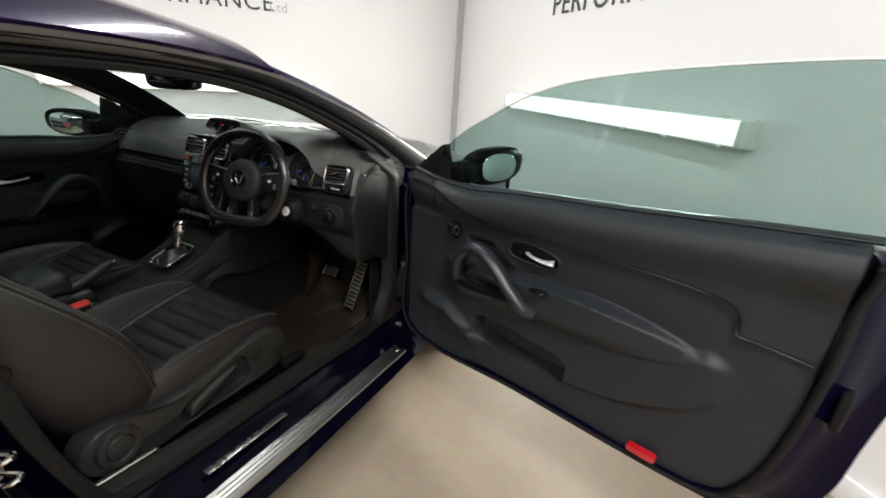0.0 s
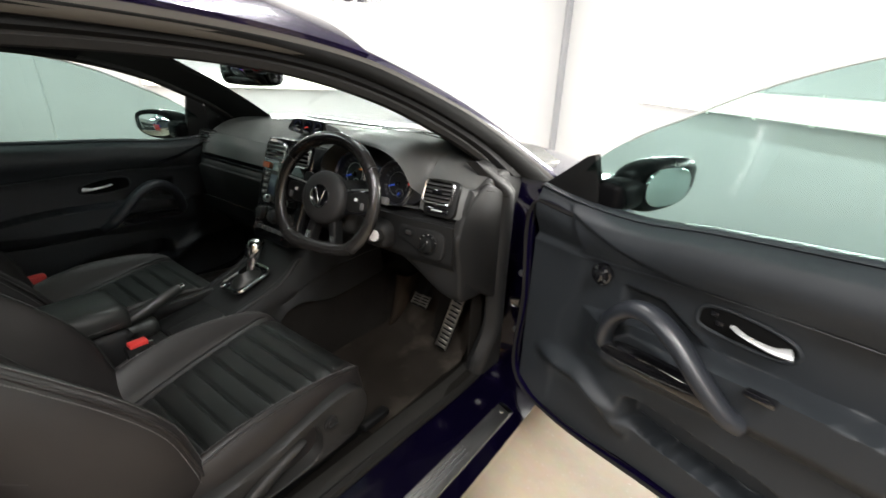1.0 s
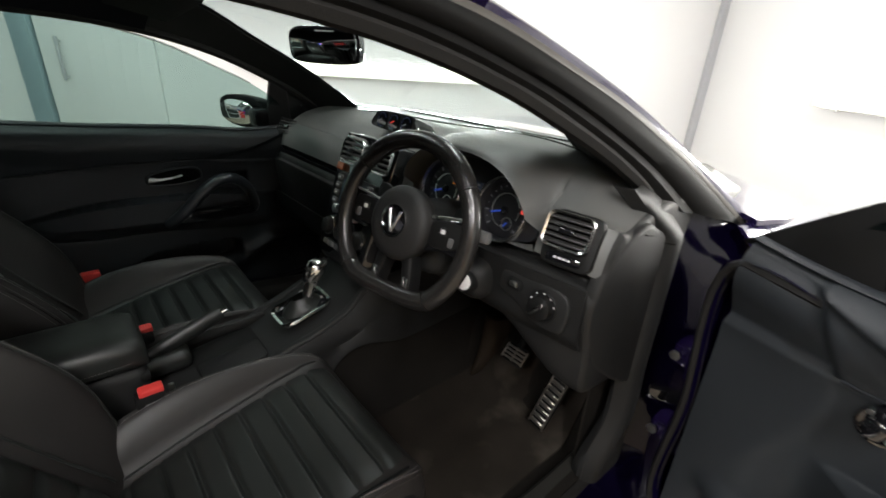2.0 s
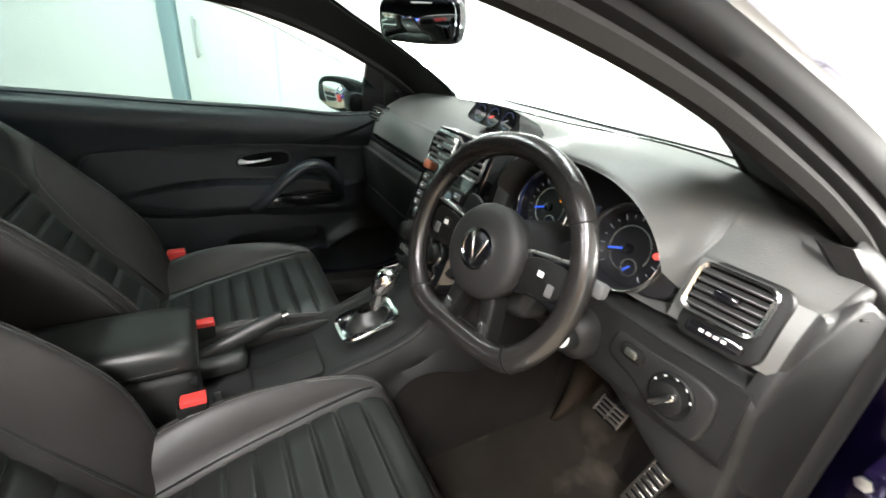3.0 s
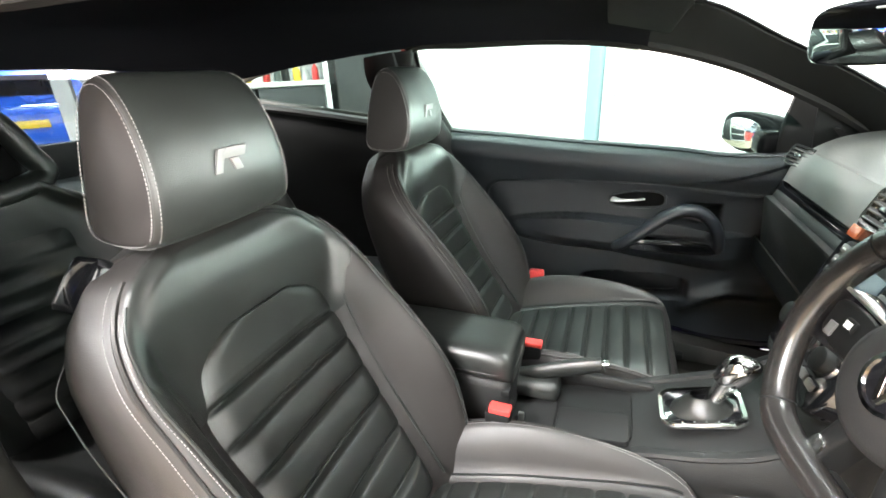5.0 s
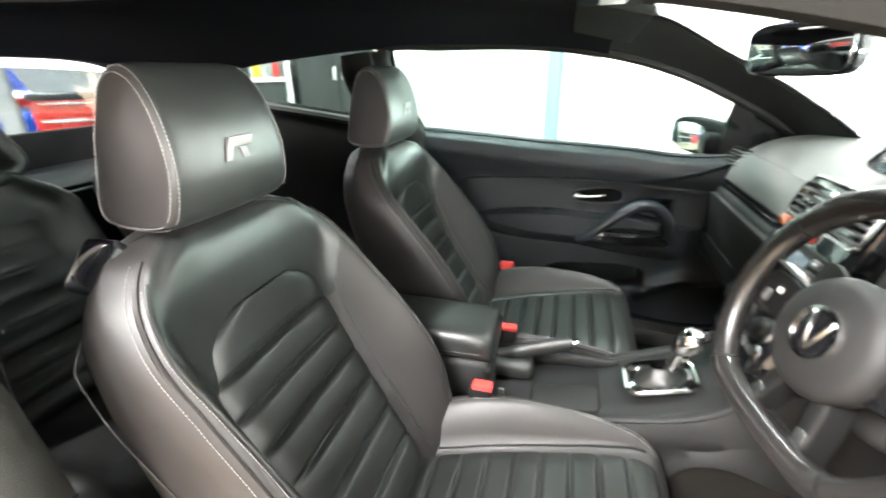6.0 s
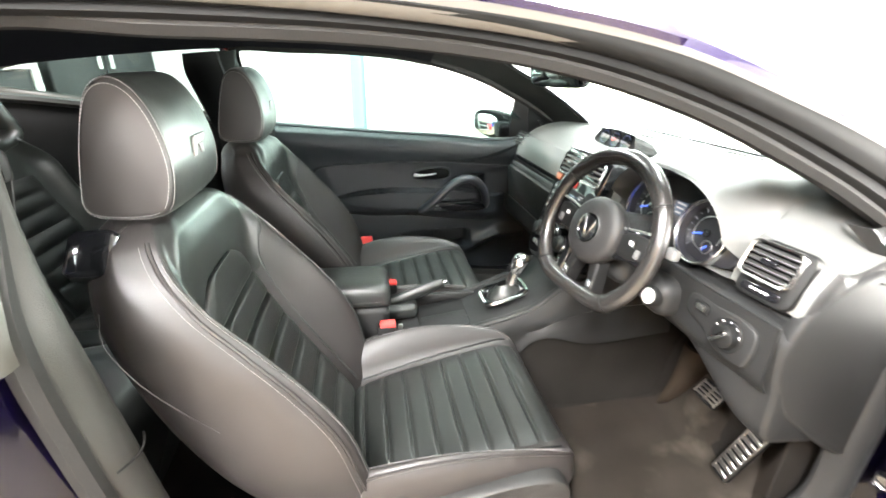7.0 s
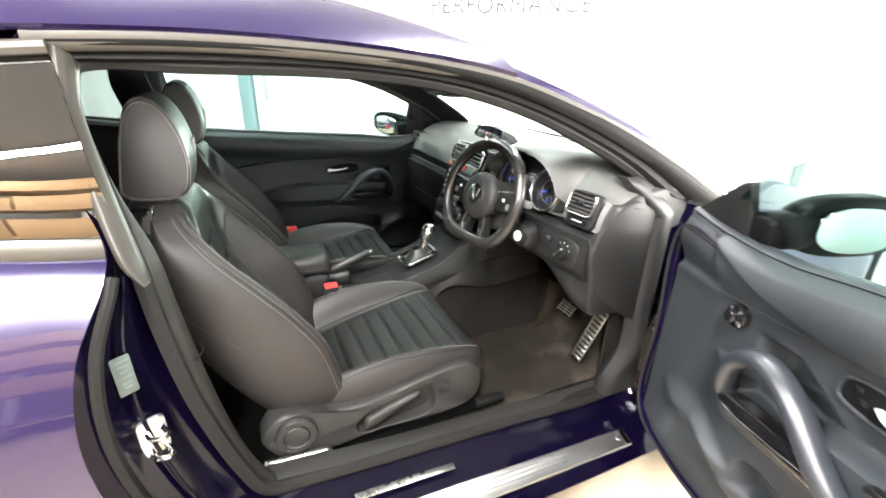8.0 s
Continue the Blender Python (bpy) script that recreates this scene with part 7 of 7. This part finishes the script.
for y, k, dz in ((-0.765, 0.85, -0.006), (-0.755, 0.96, 0), (-0.72, 1.0, 0.0), (-0.60, 1.0, 0.002), (-0.48, 1.0, 0.0), (-0.435, 0.99, -0.002), (-0.418, 0.94, -0.006), (-0.410, 0.82, -0.012)):
    sec = spl([(0, 0.042), (0.055, 0.041), (0.078, 0.030), (0.084, 0.008), (0.080, -0.020), (0.06, -0.030), (0, -0.032), (-0.06, -0.030), (-0.080, -0.020), (-0.084, 0.008), (-0.078, 0.030), (-0.055, 0.041)], 44, True)
    arm_rows.append([(x * k, y, 0.598 + z * k + dz) for x, z in sec])
arm = part("armrest", grid(arm_rows, False, True, cap_u=True), LEATHER, console, "padded black leather armrest", 60)
line = [(x * 1.005, y, 0.590) for x, y in ((0.083, -0.74), (0.084, -0.60), (0.084, -0.48), (0.080, -0.43), (0.06, -0.4125), (0.0, -0.409), (-0.06, -0.4125), (-0.08, -0.43), (-0.084, -0.6))]
part("stitching", stitch_line(spl(line, 60)), STITCH, console)
part("armrest_lock", box((0.062, -0.424, 0.540), (0.03, 0.02, 0.016), 0.004), TRIM_DARK, console)
part("steel_clip", box((0.092, -0.385, 0.500), (0.006, 0.012, 0.035), 0.002), SATIN, console, "small bright belt clip")
# belt buckles beside the cushions
for x, y in ((0.121, -0.423), (-0.130, -0.400)):
    b = part("belt_buckle", box((x, y - 0.004, 0.500), (0.030, 0.052, 0.075), 0.006), TRIM_DARK, car, "black belt buckle with a red button")
    part("buckle_button", box((x, y, 0.540), (0.026, 0.044, 0.014), 0.003), RED_PLASTIC, b, "red release button")
    part("buckle_slot", box((x + math.copysign(0.0155, x), y, 0.512), (0.002, 0.03, 0.012), 0.0005), GREY_PLASTIC, b)
    part("buckle_stalk", box((x, y - 0.01, 0.42), (0.018, 0.03, 0.10), 0.004), TRIM_DARK, b)
part("belt_buckle", box((-0.60, -0.47, 0.50), (0.03, 0.05, 0.05), 0.006) , RED_PLASTIC, car, "red belt buckle beside the passenger cushion")

# seat belts on the door pillars
for s in (1, -1):
    path = spl([(s * 0.575, -0.915, 1.10), (s * 0.635, -0.90, 0.95), (s * 0.655, -0.875, 0.75), (s * 0.645, -0.83, 0.50), (s * 0.64, -0.76, 0.33)], 30)
    belt = part("seat_belt", sweep(path, rounded(0.046, 0.002, 0.0009, 1), (s, 0.2, 0)), TRIM_DARK, car, "black seat belt hanging at the pillar")
    part("belt_guide", box((s * 0.585, -0.915, 1.10), (0.02, 0.06, 0.04), 0.008), TRIM_DARK, belt)
    part("belt_tongue", box((s * 0.645, -0.835, 0.53), (0.012, 0.05, 0.06), 0.004), SATIN, belt)

# interior mirror, roof console, sun visors
mm = basis((0.060, 0.030, 1.206), (1, 0.39, 0), (0.39, -1, -0.052))
mo = spl([(-0.116, 0.0), (-0.106, 0.032), (-0.055, 0.041), (0.055, 0.041), (0.106, 0.032), (0.116, 0.0), (0.106, -0.032), (0.055, -0.040), (-0.055, -0.040), (-0.106, -0.032)], 56, True)
mo = np.array(mo) * (0.86, 0.93)
rows = [[(x * k, y * k, d) for x, y in mo] for k, d in ((0.95, 0.004), (1.0, 0.002), (1.0, -0.012), (0.90, -0.028), (0.62, -0.042), (0.3, -0.048))]
im = part("interior_mirror", grid(rows, False, True, cap_u=True).moved(mm), GLOSS_BLACK, car, "black interior mirror with sensor housing", 60)
part("mirror_glass", slab(np.array(mo) * 0.93, 0.0, 0.0055, 0.001, mm), MIRROR, im, "silver mirror glass")
part("mirror_foot", box((0.02, 0.093, 1.230), (0.075, 0.09, 0.085), 0.03, 3), TRIM_DARK, im, "black sensor housing behind the mirror")
part("mirror_stem", tube([(0.03, 0.055, 1.23), (0.02, 0.085, 1.25), (0.015, 0.10, 1.272)], 0.012), TRIM_DARK, im)
ov = part("roof_console", box((0, -0.235, 1.303), (0.17, 0.12, 0.022), 0.010), HEADLINER, car, "dark roof lamp console")
part("reading_lamp", box((0, -0.235, 1.291), (0.07, 0.045, 0.006), 0.003), WHITE_PLASTIC, ov, "pale reading lamp lens")
for s in (-1, 1):
    part("sun_visor", box((s * 0.29, -0.225, 1.284), (0.33, 0.15, 0.020), 0.008, 2, Matrix.Rotation(-0.22, 4, "X") @ Matrix.Rotation(s * 0.10, 4, "Y")), PILLAR, car, "grey cloth sun visor folded up")

# ---- rear seats ----
for s in (-1, 1):
    def put(g, s=s):
        return g.mapped(lambda x, y, z: (x * 1.0 + s * 0.315, y, z))
    rows = []
    for z in np.linspace(0.40, 0.98, 24):
        y = -1.36 - 0.36 * (z - 0.4) - 0.02 * math.sin(9 * z)
        w = 0.255 * math.sqrt(max(0.05, 1 - smooth(0.86, 0.985, z) ** 1.5 * 0.7))
        loop = spl([(0, y), (0.6 * w, y + 0.004), (0.85 * w, y + 0.045), (w, y + 0.01), (w, y - 0.10), (0, y - 0.14), (-w, y - 0.10), (-w, y + 0.01), (-0.85 * w, y + 0.045), (-0.6 * w, y + 0.004)], 40, True)
        rows.append([(a, b, z) for a, b in loop])
    rs = part("rear_seat", put(grid(rows, False, True, cap_u=True)), LEATHER, car, "black leather rear bucket seat", 70)
    rib = []
    for k, z in enumerate(np.linspace(0.47, 0.86, 70)):
        y = -1.36 - 0.36 * (z - 0.4) - 0.02 * math.sin(9 * z)
        f = abs(math.sin(math.pi * k / 69 * 8)) ** 0.5
        rib.append([(u * 0.15, y + (0.004 + 0.012 * f) * (1 - abs(u) ** 6), z) for u in np.linspace(-1, 1, 15)])
    part("backrest_insert", put(grid(rib)), LEATHER, rs, "fluted black leather panel", 60)
    rows = []
    for y in np.linspace(-1.48, -0.98, 20):
        zt = 0.47 + 0.03 * smooth(-1.4, -1.05, y) - 0.05 * smooth(-1.03, -0.98, y)
        loop = spl([(0, zt), (0.16, zt + 0.004), (0.21, zt + 0.03), (0.25, zt + 0.01), (0.255, zt - 0.12), (0, zt - 0.16), (-0.255, zt - 0.12), (-0.25, zt + 0.01), (-0.21, zt + 0.03), (-0.16, zt + 0.004)], 36, True)
        rows.append([(a, y, b) for a, b in loop])
    part("cushion", put(grid(rows, False, True, cap_u=True)), LEATHER, rs, "black leather rear cushion", 70)
    hoop = spl([(-0.150, -1.575, 0.985), (-0.140, -1.585, 1.05), (-0.112, -1.60, 1.118), (-0.085, -1.603, 1.130), (0, -1.605, 1.134), (0.085, -1.603, 1.130), (0.112, -1.60, 1.118), (0.140, -1.585, 1.05), (0.150, -1.575, 0.985), (0, -1.57, 0.960)], 72, True)
    head = part("headrest", put(tube(hoop, 0.026, 0.034, 14, (0, 1, 0), True)), LEATHER, rs, "squared hoop rear headrest", 70)
    # the hoop is open; this added black sheet imitates the dark seen through it
    part("hoop_hole_shade", put(slab([(x * 0.98, z - 1.04) for x, y, z in hoop], -0.012, 0.004, 0.003, basis((0, -1.615, 1.04), (1, 0, 0), (0, 1, 0.2)))), HOLLOW_SHADE, head, "added dark sheet for the shaded hole in the hoop")
part("rear_console", box((0, -1.20, 0.40), (0.10, 0.55, 0.20), 0.02, 3), TRIM_DARK, car)

# ---- loose mats ----
for s, label in ((1, "dark brown carpet mat in the driver's footwell"), (-1, "dark carpet mat in the passenger footwell")):
    rows = []
    for y in np.linspace(-0.03, 0.52, 26):
        rise = 0.42 * smooth(0.42, 0.66, y)
        rows.append([(s * (0.39 + 0.20 * u), y + 0.01 * math.sin(5 * u), 0.215 + rise + 0.004 * math.sin(9 * u + 7 * y) * math.cos(11 * y)) for u in np.linspace(-1, 1, 20)])
    tagged(part("floor_mat", sheet(rows, 0.006, (0, 0, 1)), WORN_MAT, None), label, "floor mat")

# ---- storage and clutter behind the car ----
def place_at(a, b):
    p = spot(a, b)
    return (p.x, p.y, 0.0)


# white framed rack with black cabinets along the far wall
def rack(a, b, width, depth, height, label):
    ob = thing("storage_rack", label, "storage rack", place_at(a, b), TURN1)
    t = 0.05
    for x in (0, width):
        for y in (0, -depth):
            part("rack_post", box((x, y, 0.24 + height / 2), (t, t, height + 0.48), 0.006), CABINET_WHITE, ob)
    for z in (0.10, height * 0.55, height, height + 0.46):
        part("rack_shelf", box((width / 2, -depth / 2, z), (width + t, depth + t, 0.045), 0.006), CABINET_WHITE, ob, "white shelf board")
    part("rack_panel", box((width / 2, -depth + 0.03, height / 2), (width - 0.05, 0.02, height - 0.08), 0.003), CABINET_BLACK, ob, "black back panel")
    for k in range(2):
        part("drawer_front", box((width * (0.26 + 0.48 * k), -0.012, height * 0.78), (width * 0.46, 0.02, height * 0.38), 0.005), CABINET_BLACK, ob, "matt black drawer front")
        part("drawer_front", box((width * (0.26 + 0.48 * k), -0.012, height * 0.32), (width * 0.46, 0.02, height * 0.38), 0.005), CABINET_BLACK, ob, "matt black drawer front")
    return ob


def cupboard(a, b, label):
    ob = thing("tall_cupboard", label, "cupboard", place_at(a, b), TURN1)
    part("carcass", box((0.45, -0.25, 0.95), (0.90, 0.48, 1.90), 0.006), CABINET_BLACK, ob)
    for s in (-1, 1):
        dd = part("cupboard_door", box((0.45 + s * 0.224, 0.002, 0.95), (0.440, 0.02, 1.84), 0.004), CABINET_BLACK, ob, "black cupboard door")
        part("door_pull", box((0.45 + s * 0.05, 0.028, 1.18), (0.028, 0.03, 0.14), 0.005), CABINET_WHITE, dd, "white bar handle")
    return ob


def tool_chest(a, b, turn, drawers, label):
    ob = thing("tool_chest", label, "tool chest", place_at(a, b), turn)
    high = 0.148 * drawers
    part("chest_body", box((0, -0.23, 0.11 + high / 2), (0.68, 0.46, high), 0.01), CHEST_RED, ob)
    for k in range(drawers):
        z = 0.19 + 0.148 * k
        dr = part("drawer", box((0, 0.008, z), (0.62, 0.02, 0.132), 0.005), CHEST_RED, ob)
        part("drawer_pull", box((0, 0.026, z + 0.045), (0.56, 0.022, 0.018), 0.004), SATIN, dr, "bright drawer pull")
    part("top_tray", box((0, -0.23, 0.14 + high), (0.70, 0.48, 0.05), 0.008), CABINET_BLACK, ob)
    for x in (-0.28, 0.28):
        for y in (-0.06, -0.40):
            part("castor", lathe([(0.045, -0.018), (0.05, -0.01), (0.05, 0.01), (0.045, 0.018)], 20, basis((x, y, 0.05), (0, 1, 0), (1, 0, 0))), TYRE, ob)
    return ob


def bottle(x, y, z, h, r, material, label, place, turn):
    m = Matrix.Translation(place) @ Matrix.Rotation(turn, 4, "Z")
    p = m @ Vector((x, y, z))
    ob = part("bottle", lathe([(r * 0.9, 0), (r, 0.01), (r, h * 0.65), (r * 0.8, h * 0.75), (r * 0.35, h * 0.82), (r * 0.35, h * 0.9), (0.001, h * 0.9)], 16), material, None)
    ob.location = p
    tagged(ob, label, "bottle", "bottles on the storage rack")
    part("cap", lathe([(r * 0.42, h * 0.9), (r * 0.42, h), (0.001, h)], 12), TRIM_DARK, ob)
    return ob


RACK_B = 6.84
cup = cupboard(1.02, RACK_B, "tall matt black cupboard with white bar handles")
rk = rack(2.02, RACK_B, 1.45, 0.45, 1.13, "white framed rack with matt black drawer fronts")
rp = place_at(2.02, RACK_B)
random.seed(4)
for k in range(14):
    mat_ = (RED_PLASTIC, WHITE_PLASTIC, YELLOW, CABINET_BLACK, STICKER)[k % 5]
    lab = ("red", "white", "yellow", "black", "pale grey")[k % 5]
    bottle(0.08 + 0.10 * k, -0.16 - 0.12 * (k % 2), 1.153, 0.16 + 0.09 * random.random(), 0.034 + 0.012 * random.random(), mat_, lab + " plastic bottle standing on the white rack", rp, TURN1)
tool_chest(3.84, RACK_B - 0.02, TURN1, 6, "tall red tool chest with bright drawer pulls")
tool_chest(6.30, RACK_B - 0.02, TURN1, 6, "tall red tool chest with bright drawer pulls")


# tall wooden shelving with cardboard boxes near the side wall
def shelving(a, b, label):
    ob = thing("storage_shelf", label, "shelf unit", place_at(a, b), TURN1 + math.pi / 2)
    for x in (-1.15, 0.0, 1.15):
        for y in (-0.24, 0.24):
            part("upright", box((x, y, 1.20), (0.05, 0.05, 2.40), 0.005), CABINET_WHITE, ob)
    for z in (0.30, 1.00, 1.62, 2.24):
        part("shelf_board", box((0, 0, z), (2.34, 0.55, 0.035), 0.004), WOOD_BOARD, ob, "pale wooden shelf board")
        part("shelf_edge", box((0, -0.272, z), (2.34, 0.012, 0.06), 0.003), CABINET_WHITE, ob)
    return ob


def carton(place, size, turn, label):
    ob = part("cardboard_box", box((0, 0, size[2] / 2), size, 0.006), CARD, None)
    ob.location, ob.rotation_euler = place, (0, 0, turn)
    tagged(ob, label, "cardboard box", "boxes on the shelving")
    part("packing_tape", box((0, 0, size[2] + 0.001), (0.05, size[1] - 0.01, 0.002), 0), STICKER, ob, "pale packing tape")
    for k in (-1, 1):
        part("box_flap", box((k * size[0] / 4, 0, size[2] + 0.002), (size[0] / 2 - 0.008, size[1] - 0.012, 0.003), 0), CARD, ob)
    return ob


SHELF_A, SHELF_B = 6.55, 1.55
shelving(SHELF_A, SHELF_B, "tall shelving with wooden boards and cardboard boxes")
random.seed(11)
for z in (1.018, 1.638, 2.258):
    along_ = -0.98
    while along_ < 0.95:
        w = 0.36 + 0.20 * random.random()
        p = spot(SHELF_A, SHELF_B + along_ + w / 2)
        carton((p.x, p.y, z), (w - 0.03, 0.42, 0.24 + 0.20 * random.random()), TURN1 + math.pi / 2 + 0.05 * (random.random() - 0.5), "plain brown cardboard box on the shelving")
        along_ += w


# another car parked behind, blue
def parked_car(place, turn):
    ob = thing("parked_car", "bright blue parked estate car behind the coupe", "car", place, turn)
    prof = [(-2.1, 0.35), (-2.15, 0.70), (-2.02, 0.95), (-1.75, 1.02), (-1.35, 1.48), (-0.6, 1.60), (0.6, 1.58), (1.15, 1.10), (1.9, 0.98), (2.15, 0.75), (2.15, 0.35)]
    rows = []
    for x, k, dz in ((-0.88, 0.97, 0.02), (-0.90, 1.0, 0.0), (-0.86, 1.0, 0.0), (0.86, 1.0, 0.0), (0.90, 1.0, 0.0), (0.88, 0.97, 0.02)):
        rows.append([(x * (1 - 0.20 * smooth(0.98, 1.6, z)), y * k, z) for y, z in prof])
    part("body", grid(rows, False, True, cap_u=True), BLUE_PAINT, ob, "glossy blue body", 40)
    for s in (-1, 1):
        quad = [(-1.38, 1.05), (-1.15, 1.42), (-0.55, 1.52), (0.55, 1.50), (0.98, 1.10)]
        part("side_window", slab(quad, -0.002, 0.004, 0.002).mapped(lambda y, z, o: (s * (0.895 * (1 - 0.20 * smooth(0.98, 1.6, z)) + o), y, z)), GLOSS_BLACK, ob)
        part("tail_lamp", box((s * 0.68, -2.09, 0.86), (0.34, 0.14, 0.14), 0.03, 3), RED_LENS, ob, "red tail lamp")
        for y in (-1.3, 1.3):
            part("wheel", lathe([(0.20, -0.10), (0.32, -0.10), (0.335, -0.07), (0.335, 0.07), (0.32, 0.10), (0.20, 0.08)], 28, basis((s * 0.80, y, 0.335), (0, 1, 0), (1, 0, 0))), TYRE, ob)
    part("rear_window", slab(rounded(1.20, 0.38, 0.06), 0.0, 0.006, 0.002, basis((0, -1.575, 1.26), (1, 0, 0), (0, -0.75, 0.65))), GLOSS_BLACK, ob)
    part("number_plate", box((0, -2.16, 0.72), (0.52, 0.012, 0.11), 0.003), YELLOW, ob, "plain yellow plate")
    return ob


PARKED = Vector((-4.16, -10.17, 0))
parked_car((PARKED.x, PARKED.y, 0), 2.668)
